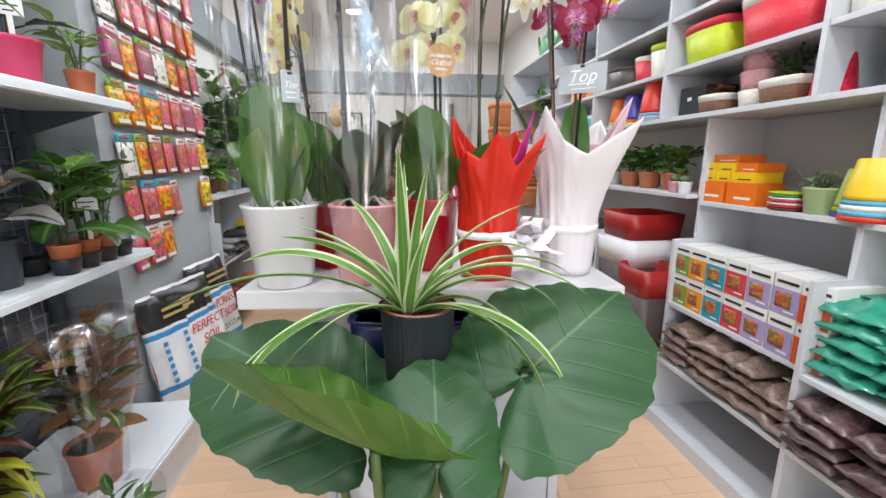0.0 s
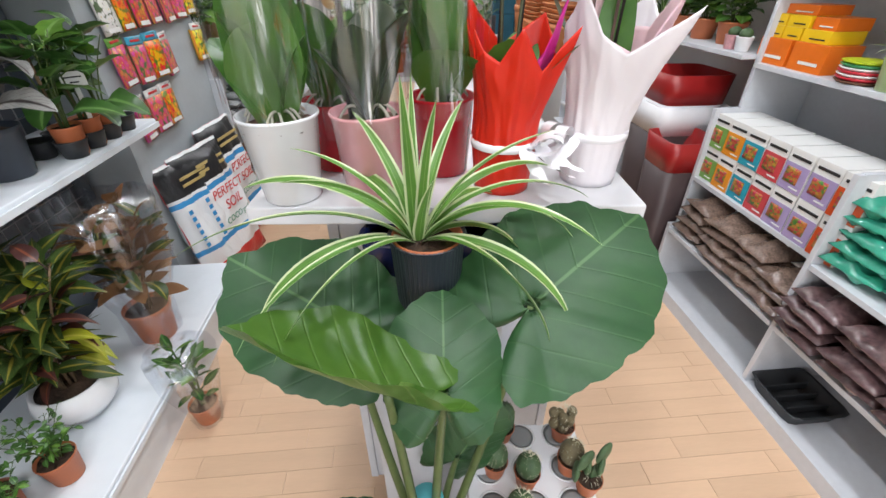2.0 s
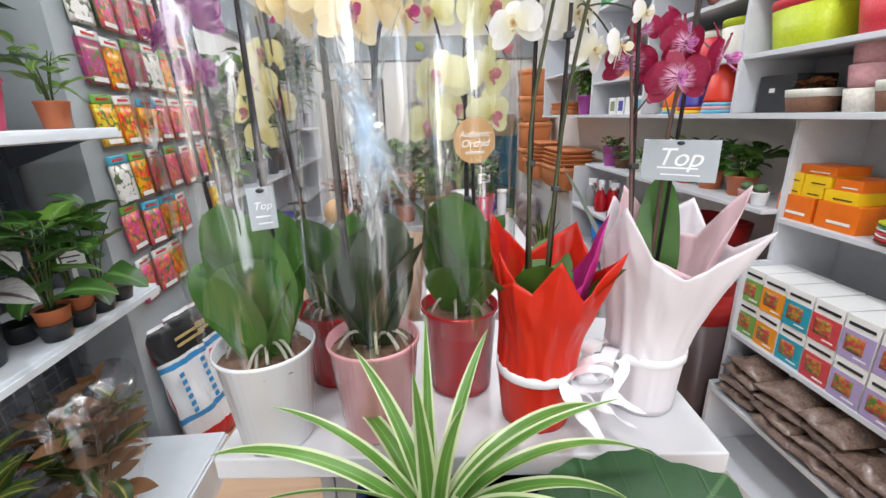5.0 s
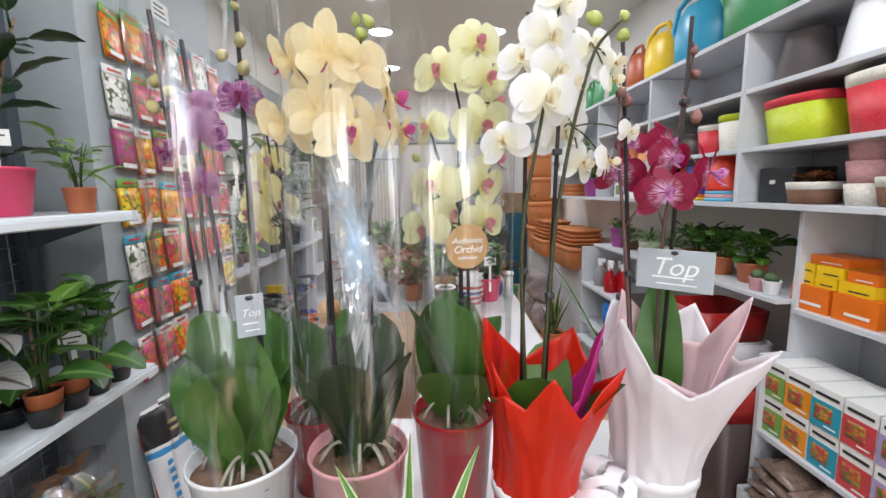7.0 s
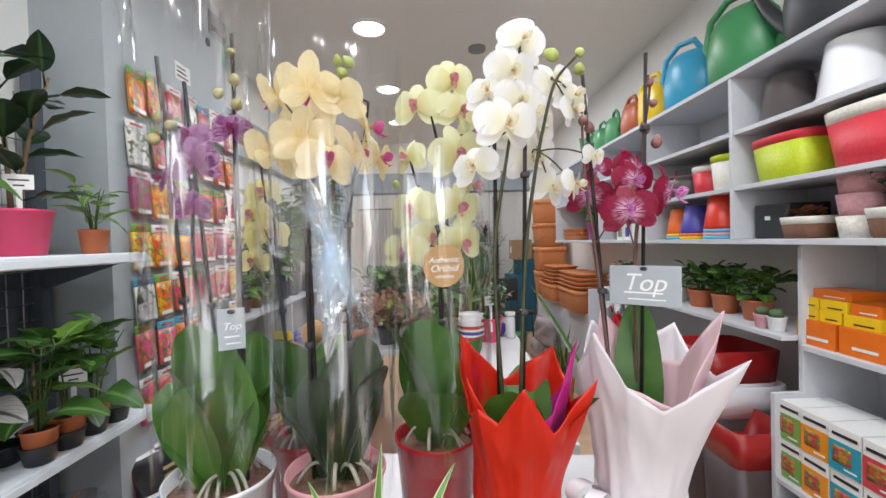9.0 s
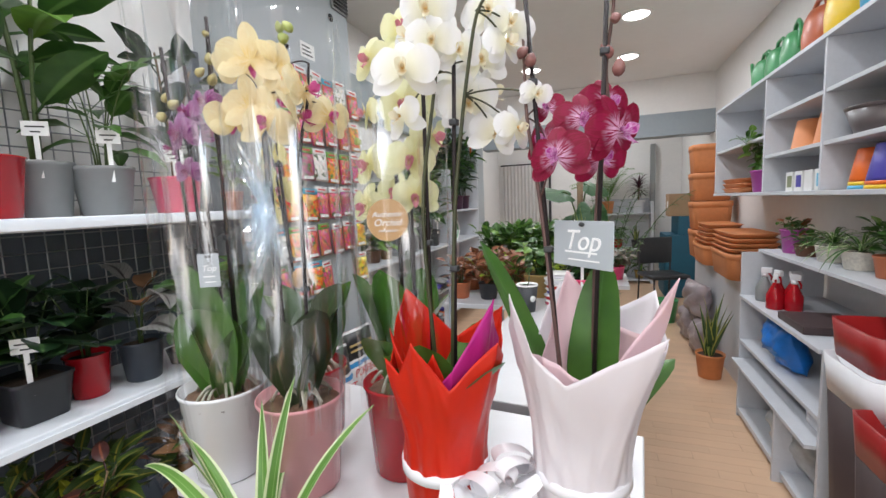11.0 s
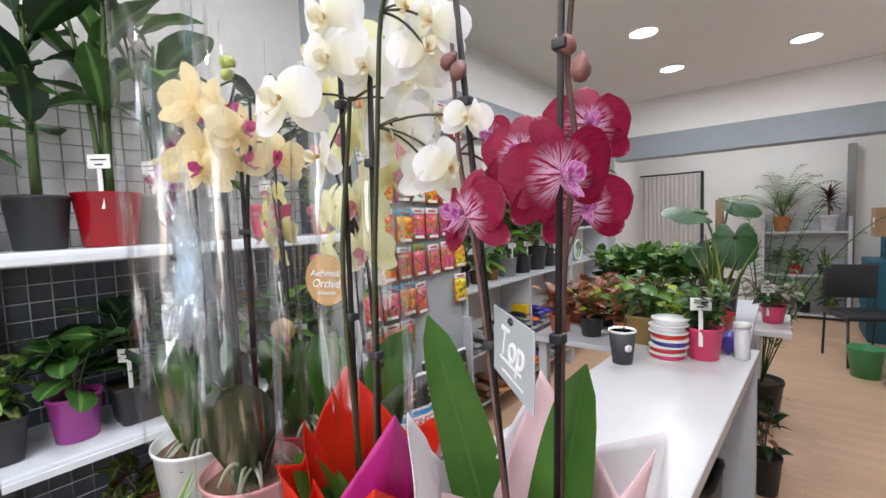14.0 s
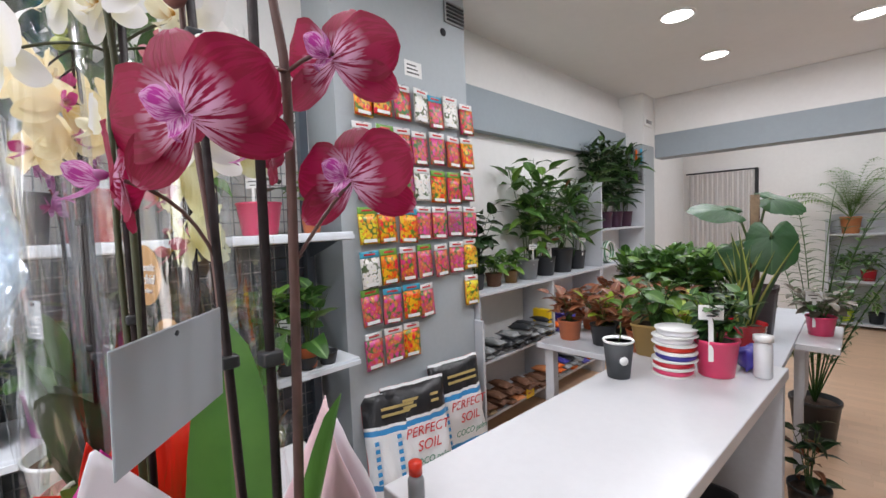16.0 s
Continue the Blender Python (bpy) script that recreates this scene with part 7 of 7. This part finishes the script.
for k in range(4):
    for c in range(2):
        part("cup", lathe([(0.03, 0.0), (0.04, 0.045), (0.043, 0.05), (0.037, 0.05), (0.028, 0.004), (0, 0.004)], 20), BLACKP, tray).matrix_basis = pose(0.035 - 0.09 * c, -0.14 + 0.088 * k, 0)
for k, y in enumerate((1.365, 1.452, 1.54)):
    p = plant("monstera", (-0.955, y, GM + 0.0055), "young monstera with glossy lobed leaves in a terracotta pot", "potted plant", "young monsteras")
    z = pot(p, 0.041, 0.085, TERRA)
    bush(p, z, 13, 0.125, 0.11, 0.25, 0.10, [LEAF, LEAFB], "heart", 0.8, 6, seed=50 + k, single=True, res=(8, 6), elev=(0, 45))
    if k < 2:
        part("cane", tube([(-0.01, 0, z), (0.0, -0.01, z + 0.22)], 0.004), WOODSTEM, p)
    if k == 1:
        price_tag(p, pose(0.03, -0.015, 0.10, 0, 0, 40))
p = plant("croton", (-1.0, 0.985, GB), "large croton with yellow and dark red leaves in a white bowl")
part("pot", lathe([(0.05, 0), (0.06, 0.004), (0.098, 0.05), (0.106, 0.085), (0.094, 0.13), (0.088, 0.13), (0.085, 0.115), (0, 0.113)], 40), WHITEP, p)
part("soil", lathe([(0.084, 0.116), (0, 0.121)], 24), SOIL, p)
bush(p, 0.115, 190, 0.125, 0.052, 0.42, 0.21, [CROTON, CROTON, CROTON, DARKRED, CROTON, DARKRED, CROTONY], "lance", 0.9, 11, WOODSTEM, 0.15, True, seed=61, elev=(0, 60), res=(8, 4), stem_r=0.005)
for k, (x, y) in enumerate(((-0.92, 0.77), (-1.0, 0.68), (-0.92, 0.62))):
    p = plant("herb_plant", (x, y, GB), "small feathery green plant in a terracotta pot", "potted plant", "small potted herbs")
    z = pot(p, 0.045, 0.085, TERRA)
    bush(p, z, 120, 0.026, 0.014, 0.14, 0.10, [LEAF, LEAFB], stems=12, seed=70 + k, res=(3, 2), stem_r=0.0013)
p = plant("wrapped_plant", (-0.93, 1.30, GB), "brown-leaved plant wrapped in crackling clear film")
z = pot(p, 0.075, 0.14, TERRA)
bush(p, z, 90, 0.12, 0.055, 0.38, 0.13, [DRIED, CROTON], "oval", 0.9, 7, WOODSTEM, seed=81, single=True, elev=(10, 70), res=(6, 4))
sl2 = bmesh.new()
lathe([(0.078, 0.02), (0.085, 0.15), (0.13, 0.34), (0.15, 0.54)], 48, sl2)
for v in sl2.verts:
    v.co += Vector((v.co.x, v.co.y, 0)) * 0.22 * noise.noise(v.co * 22)
part("film", sl2, FILM3, p).visible_shadow = False
p = plant("zamia_plant", (-0.728, 1.07, 0), "glossy green plant in a terracotta pot, wrapped in clear film")
z = pot(p, 0.048, 0.085, TERRA)
bush(p, z, 30, 0.075, 0.032, 0.27, 0.07, [LEAF, LEAFB], "oval", 0.5, 3, STEM, 0.15, seed=82, elev=(20, 60), stem_r=0.005)
sl3 = bmesh.new()
lathe([(0.05, 0.0), (0.056, 0.09), (0.085, 0.2), (0.10, 0.33)], 40, sl3)
for v in sl3.verts:
    v.co += Vector((v.co.x, v.co.y, 0)) * 0.2 * noise.noise(v.co * 25)
part("film", sl3, FILM3, p).visible_shadow = False

# ---- far west shelves ----
US = 0.9805
for k, (y, nm, mt, r_, h_) in enumerate(((2.86, "dark", BLACKP, 0.06, 0.1), (3.05, "low", BROWNW, 0.06, 0.09), (3.25, "box", mat("amber_pot", (0.2, 0.1, 0.02), 0.3), 0.055, 0.09), (3.47, "tall", GREYP, 0.085, 0.15), (3.72, "tall", BLACKP, 0.085, 0.15), (3.98, "palm", BLACKP, 0.10, 0.2), (4.25, "tall", BLACKP, 0.08, 0.16))):
    p = plant("shelf_plant", (-1.19, y, US), {"dark": "dark glossy-leaved plant in a black pot", "low": "low trailing green plant in a woven pot", "box": "small green plant in an amber pot", "tall": "tall lobed-leaf philodendron in a nursery pot", "palm": "drooping long-leaved plant in a black pot"}[nm], "potted plant", "plants on the west shelf")
    z = pot(p, r_, h_, mt)
    if nm == "tall":
        bush(p, z, 64, 0.21, 0.085, 0.74, 0.24, [LEAF, LEAFD, LEAFB], "lance", 0.9, 7, seed=90 + k, single=True, res=(7, 4), elev=(-5, 55))
        price_tag(p, pose(0.07, -0.03, h_, 0, 0, 45))
    elif nm == "palm":
        bush(p, z, 60, 0.26, 0.04, 0.60, 0.22, [LEAF, LEAFD, REDLEAF], "strap", 1.4, 8, seed=90 + k, single=True, res=(7, 2))
    elif nm == "dark":
        bush(p, z, 60, 0.14, 0.09, 0.46, 0.2, LEAFD, "heart", 1.0, 8, seed=90 + k, single=True, res=(6, 4))
    else:
        bush(p, z, 24, 0.10, 0.07, 0.12, 0.12, [LEAFB, LEAF], "heart", 1.0, 7, seed=90 + k, res=(6, 4))
for k, y in enumerate((4.62, 4.85, 5.1, 5.35)):
    p = plant("shelf_plant", (-1.19, y, 1.3205), "tall bushy dark plant in a purple-black pot", "potted plant", "plants on the corner shelf")
    z = pot(p, 0.075, 0.16, mat("aubergine_pot", (0.06, 0.015, 0.04), 0.4))
    bush(p, z, 110, 0.18, 0.06, 0.70, 0.20, [LEAFD, LEAF], "lance", 0.9, 8, seed=110 + k, res=(6, 3))
hs = thing("coiled_hose", pose(-1.14, 4.75, 1.1, 0, 0, 0), "coiled green and white hose on the corner shelf", "hose")
for k in range(5):
    part("coil", tube([(0.012 * k - 0.02, 0.10 * math.cos(a), 0.10 * math.sin(a)) for a in np.linspace(0, 6.28, 25)], 0.009), GREEN if k % 2 else PAPERW, hs)
hs.matrix_basis = pose(-1.14, 4.78, 0.98 + 0.111)
# gloves and small goods
goods = [("folded_gloves", "folded pair of grey work gloves", GREYP), ("folded_gloves", "folded pair of black work gloves", BLACKP), ("folded_gloves", "folded pair of blue work gloves", BLUE), ("folded_gloves", "folded pair of orange work gloves", ORANGE)]
rg = random.Random(3)
for a, b, z in ((2.78, 3.58, 0.5405), (3.66, 4.40, 0.5405), (2.78, 3.58, 0.1805), (3.66, 4.40, 0.1805)):
    y = a
    while y < b:
        for lvl in range(rg.randrange(2, 5)):
            nm, lb, mt = goods[rg.randrange(4) if a > 3 else rg.randrange(2)]
            if z < 0.3 and a < 3:
                mt, lb, nm = (mat("jute", (0.30, 0.22, 0.12), 0.9, vary=0.4, scale=90, bump=0.8) if lvl == 0 and y == a else TERRA2 if rg.random() < 0.3 else BROWNW), "rolled twine and small garden goods", "garden_goods"
            t = thing(nm, pose(-1.13 + rg.uniform(-0.02, 0.02), y + 0.04, z + 0.02 + 0.035 * lvl, 0, 90, rg.uniform(-15, 15)), lb, "gloves" if nm != "garden_goods" else "garden goods", "goods on the tool shelf")
            part("folded_cloth", bag_mesh(0.085, 0.17, 0.045, rg.randrange(99), n=8), mt, t).matrix_basis = pose(0, 0, -0.085)
        y += 0.105
yb = thing("yellow_box", pose(-1.12, 3.56, 0.5405), "upright yellow carton on the tool shelf", "box")
part("carton", box(-0.08, 0.06, -0.02, 0.02, 0, 0.2, 0.002), YEB, yb, smooth=False)
pt = thing("yellow_label", pose(-1.055, 3.25, 0.30, 0, 10, 0), "yellow price label on the tool shelf", "label")
part("card", box(0, 0.002, -0.05, 0.05, 0, 0.07), YEB, pt, smooth=False)
pt.matrix_basis = pose(-1.052, 3.25, 0.165)
# tools on the column
for k in range(14):
    y, zt = 5.56, 2.15 - 0.42 * (k // 5)
    x = -1.30 + 0.05 * (k % 5)
    t = thing("garden_tool", pose(x, 5.592, zt), "garden hand tool with a coloured handle, hung on the column", "tool", "tools on the column")
    hmt = (REDO, BLACKP, GREEN, ORANGE, CYAN)[k % 5]
    part("handle", tube([(0, -0.012, 0), (0, -0.012, -0.16)], 0.012, 8), hmt, t)
    part("blade", box(-0.013, 0.013, -0.016, -0.010, -0.34, -0.161, 0.003), WIRE, t, smooth=False)

# ---- counter top and display table ----
CT = 0.9675
cup = thing("paper_cup", pose(0.125, 1.93, CT), "dark grey paper cup with a white rim and printing", "cup")
part("cup", lathe([(0.03, 0), (0.041, 0.10), (0.039, 0.10), (0.028, 0.006), (0, 0.006)], 32), mat("grey_card_cup", (0.05, 0.055, 0.06), 0.6), cup)
part("rim", lathe([(0.041, 0.1005), (0.0428, 0.105), (0.0405, 0.108), (0.038, 0.1005)], 32), CARD, cup)
part("soil", lathe([(0.037, 0.094), (0, 0.096)], 20), SOIL, cup)
part("sprout", tube(curve3((0, 0, 0.095), (0.01, -0.01, 0.16), (0.004, 0, 0), 6), 0.002, 6), STEM, cup)
part("printed_mark", lathe([(0.012, -0.001), (0.012, 0.001)], 20, m=Matrix.Translation((0.026, -0.0265, 0.055)) @ pose(0, 0, 0, 90, 0, 45)), CARD, cup)
sp_cols = [REDO, PINKW, BLUE, REDO, PAPERW, PAPERW]
ss = Vector((0.235, 2.05, CT))
hz = 0
for k, c in enumerate((HOTPINK, REDPL, BLUE, REDO, RIBBON, RIBBON)):
    w = 0.022
    t = thing("ribbon_spool", pose(ss.x + rg.uniform(-0.006, 0.006), ss.y + rg.uniform(-0.006, 0.006), ss.z + hz), "spool of shiny curling ribbon in a stack", "ribbon spool", "stacked ribbon spools")
    part("ribbon", lathe([(0.046, 0.003), (0.052, w * 0.3), (0.052, w * 0.7), (0.046, w - 0.003)], 32), c, t)
    part("flange", lathe([(0.056, 0.0), (0.056, 0.0028), (0.0, 0.0029)], 32), PAPERW, t)
    part("flange", lathe([(0.056, w - 0.0028), (0.056, w), (0.0, w)], 32), PAPERW, t)
    hz += w + 0.0004
p = plant("ivy_plant", (0.325, 2.11, CT), "bushy ivy-leaved plant in a hot pink plastic pot")
z = pot(p, 0.058, 0.105, HOTPINK)
bush(p, z, 90, 0.05, 0.045, 0.14, 0.11, [LEAF, LEAFD], "heart", 0.8, 12, seed=131, res=(5, 4), elev=(-20, 50))
price_tag(p, pose(0.0, -0.055, 0.09, 0, 0, 25))
p = plant("foliage_plant", (0.14, 2.20, CT), "broad green plant in a square golden cardboard pot")
z = pot(p, 0.065, 0.105, mat("gold_card", (0.34, 0.22, 0.07), 0.5), square=1.0)
bush(p, z, 60, 0.065, 0.045, 0.15, 0.12, [LEAF, LEAFB], "oval", 0.9, 10, seed=132, res=(6, 4), elev=(-20, 45))
t = thing("ribbon_roll", pose(0.40, 2.24, CT), "dark blue shiny ribbon roll on the counter", "ribbon")
t.matrix_basis = pose(0.385, 2.22, CT + 0.002)
part("ribbon_roll", bag_mesh(0.10, 0.06, 0.06, 55, n=8), BLUE, t)
t = thing("clear_jar", pose(0.425, 2.16, CT), "small clear plastic jar with a white lid", "jar")
part("jar", lathe([(0.02, 0), (0.022, 0.004), (0.022, 0.09), (0.016, 0.1), (0, 0.1)], 20), mat("milky_plastic", (0.7, 0.72, 0.74), 0.25), t)
part("lid", lathe([(0.024, 0.1005), (0.024, 0.115), (0, 0.115)], 20), PAPERW, t)
rc = thing("red_cap_bottle", pose(0.09, 1.19, CT), "small bottle with a red cap on the counter", "bottle")
part("bottle", lathe([(0.014, 0), (0.014, 0.03), (0.01, 0.04), (0, 0.04)], 18), GREYP, rc)
part("cap", lathe([(0.0115, 0.0405), (0.0115, 0.06), (0, 0.061)], 18), REDO, rc)
DTZ = 0.8755
for k in range(11):
    x, y = -0.33 + 0.155 * (k % 4), 2.50 + 0.23 * (k // 4)
    lm = ([REDLEAF], [REDLEAF, LIMELEAF], [REDLEAF, LEAFB], [LIMELEAF])[k % 4 if k != 3 else 3]
    p = plant("coleus", (x, y, DTZ), "low coppery and lime foliage plant in a nursery pot", "potted plant", "coloured foliage plants")
    z = pot(p, 0.055, 0.09, BLACKP if k % 2 else TERRA)
    bush(p, z, 44, 0.075, 0.06, 0.13, 0.11, lm, "heart", 0.7, 9, seed=140 + k, res=(5, 4), elev=(-10, 50))
for k in range(7):
    x, y = -0.32 + 0.15 * (k % 4), 3.22 + 0.26 * (k // 4)
    p = plant("leafy_plant", (x, y, DTZ), "dense green leafy plant on the display table", "potted plant", "green plants on the display table")
    z = pot(p, 0.075, 0.12, BLACKP)
    bush(p, z, 60, 0.11, 0.06, 0.22, 0.13, [LEAF, LEAFB], "oval", 0.7, 9, seed=150 + k, res=(6, 4), elev=(0, 65))
p = plant("snake_plant", (0.30, 2.66, DTZ), "yellow-edged snake plant in a glossy red pot")
z = pot(p, 0.075, 0.13, REDP, rim=0.02)
swords(p, z, 12, 0.38, 0.06, SNAKE, 0.035, 20, 11)
p = plant("philodendron", (0.28, 3.02, DTZ), "climbing philodendron with huge heart leaves in a dark pot")
z = pot(p, 0.085, 0.22, TBROWN, square=0.8)
part("moss_pole", tube([(0, 0, z), (0, 0, z + 0.42)], 0.018), WOODSTEM, p)
for at, tip, nrm, s_ in (((0.07, -0.09, 0.44), (0.05, -0.3, -1), (0.2, -1, 0.4), 0.15), ((-0.10, -0.02, 0.56), (-0.8, -0.3, 0.1), (0.1, -0.5, 1), 0.15), ((0.05, 0.05, 0.60), (0.8, 0.2, -0.3), (0, -0.6, 1), 0.13), ((-0.05, -0.06, 0.38), (-0.7, -0.4, -0.6), (-0.3, -1, 0.5), 0.11)):
    ear_leaf(p, at, tip, nrm, s_, 1.0, EAR, 4)
    part("leaf_stem", tube(curve3((0, 0, z + 0.1), at, (0, 0, 0.08)), 0.005), STEM, p)
p = plant("bamboo_palm", (0.42, 4.15, 0), "tall feathery bamboo palm in a pot on the floor")
z = pot(p, 0.13, 0.26, BLACKP)
fronds(p, z, 14, 1.35, LEAF, 16, 0.16, 0.018, (70, 87), 0.9, 160, 0.005)
p = plant("foliage_plant", (0.49, 3.20, 0.8705), "speckled pinkish-leaved plant in a pink pot")
z = pot(p, 0.055, 0.085, HOTPINK)
bush(p, z, 60, 0.07, 0.04, 0.11, 0.13, [leafmat("speckled_leaf", (0.10, 0.09, 0.06), (0.35, 0.30, 0.25)), LEAF], "oval", 0.9, 9, seed=171, res=(5, 3))
price_tag(p, pose(-0.02, -0.05, 0.08, 0, 0, 25))
p = plant("hanging_plant", (0.46, 3.15, 0.0), "dark trailing plant in a pot beside the display table")
z = pot(p, 0.08, 0.2, BLACKP)
bush(p, z, 30, 0.10, 0.05, 0.3, 0.09, [LEAFD, REDLEAF], "lance", 1.2, 7, seed=175, res=(6, 3))
# rack by the end wall
for k, (x, z0, kind, mt) in enumerate(((0.52, 1.1205, "palm", TERRA2), (0.98, 1.1205, "dracaena", WHITEP), (0.46, 0.5605, "low", GREYP), (0.68, 0.5605, "low", REDP), (0.95, 0.5605, "snake", BLACKP), (0.50, 0.0605, "low", LIME), (0.75, 0.0605, "spider", BLACKP), (1.0, 0.0605, "low", mat("gold_pot", (0.4, 0.25, 0.06), 0.4)))):
    p = plant("rack_plant", (x, 7.74, z0), {"palm": "feathery palm in a terracotta pot on the rack", "dracaena": "dark red dracaena in a white pot on the rack", "low": "small green plant in a coloured pot on the rack", "snake": "snake plant in a black pot on the rack", "spider": "arching striped plant in a black pot on the rack"}[kind], "potted plant", "plants on the rack")
    z = pot(p, 0.10 if z0 > 1 else 0.075, 0.2 if z0 > 1 else 0.13, mt)
    if kind == "palm":
        fronds(p, z, 22, 0.78, LEAFB, 14, 0.15, 0.016, (40, 85), 1.1, 180)
    elif kind == "dracaena":
        for q in range(40):
            bm = bmesh.new()
            leaf(bm, aim((0, 0, z + 0.12 + 0.004 * q), polar(q * 137.5, 10 + q * 1.7)), 0.24, 0.03, 1.0, 0.3, "strap", 7, 2)
            part("leaf", bm, leafmat("dracaena_leaf", (0.03, 0.01, 0.015), (0.12, 0.03, 0.05)) if q == 0 else bpy.data.materials["dracaena_leaf"], p)
        part("stem", tube([(0, 0, z), (0, 0, z + 0.3)], 0.012), WOODSTEM, p)
    elif kind == "snake":
        swords(p, z, 10, 0.3, 0.04, SNAKE, 0.03, 18, 13)
    else:
        bush(p, z, 36, 0.14, 0.05, 0.2, 0.15, [LEAF, LEAFB] if kind == "low" else [SPIDER], "lance", 1.2, 7, seed=190 + k, res=(6, 3))

# ---- floor strips ----
FL = bpy.data.objects["floor"]
SW, SL_ = 0.072, 0.42
strip = mesh_of(box(-SL_ / 2 + 0.0006, SL_ / 2 - 0.0006, -SW / 2 + 0.0005, SW / 2 - 0.0005, -0.004, 0.0, 0), PLANK, "floor_strip", False)
rest = bmesh.new()
rf = random.Random(77)
made = 0
for j in range(int((NY - SY) / SW) + 1):
    y = SY + SW / 2 + j * SW
    off = rf.uniform(0, SL_)
    for i in range(9):
        x = WX - 0.1 + off + i * SL_ - SL_ / 2
        if x > EX + 0.15:
            continue
        if made < 300 and 0.3 < y < 4.6 and (-0.95 < x < -0.1 and y < 2.6 or 0.35 < x < 1.35):
            o = new("floor_strip", strip)
            o.parent, o.location = FL, (x, y, 0)
            made += 1
        else:

            vs = [rest.verts.new((x + a, y + b, 0.0)) for a, b in ((-SL_ / 2 + 0.0006, -SW / 2 + 0.0005), (SL_ / 2 - 0.0006, -SW / 2 + 0.0005), (SL_ / 2 - 0.0006, SW / 2 - 0.0005), (-SL_ / 2 + 0.0006, SW / 2 - 0.0005))]
            rest.faces.new(vs)
ro = part("floor_strips", rest, PLANK, FL, smooth=False)
tagged(ro, kind="stuff")
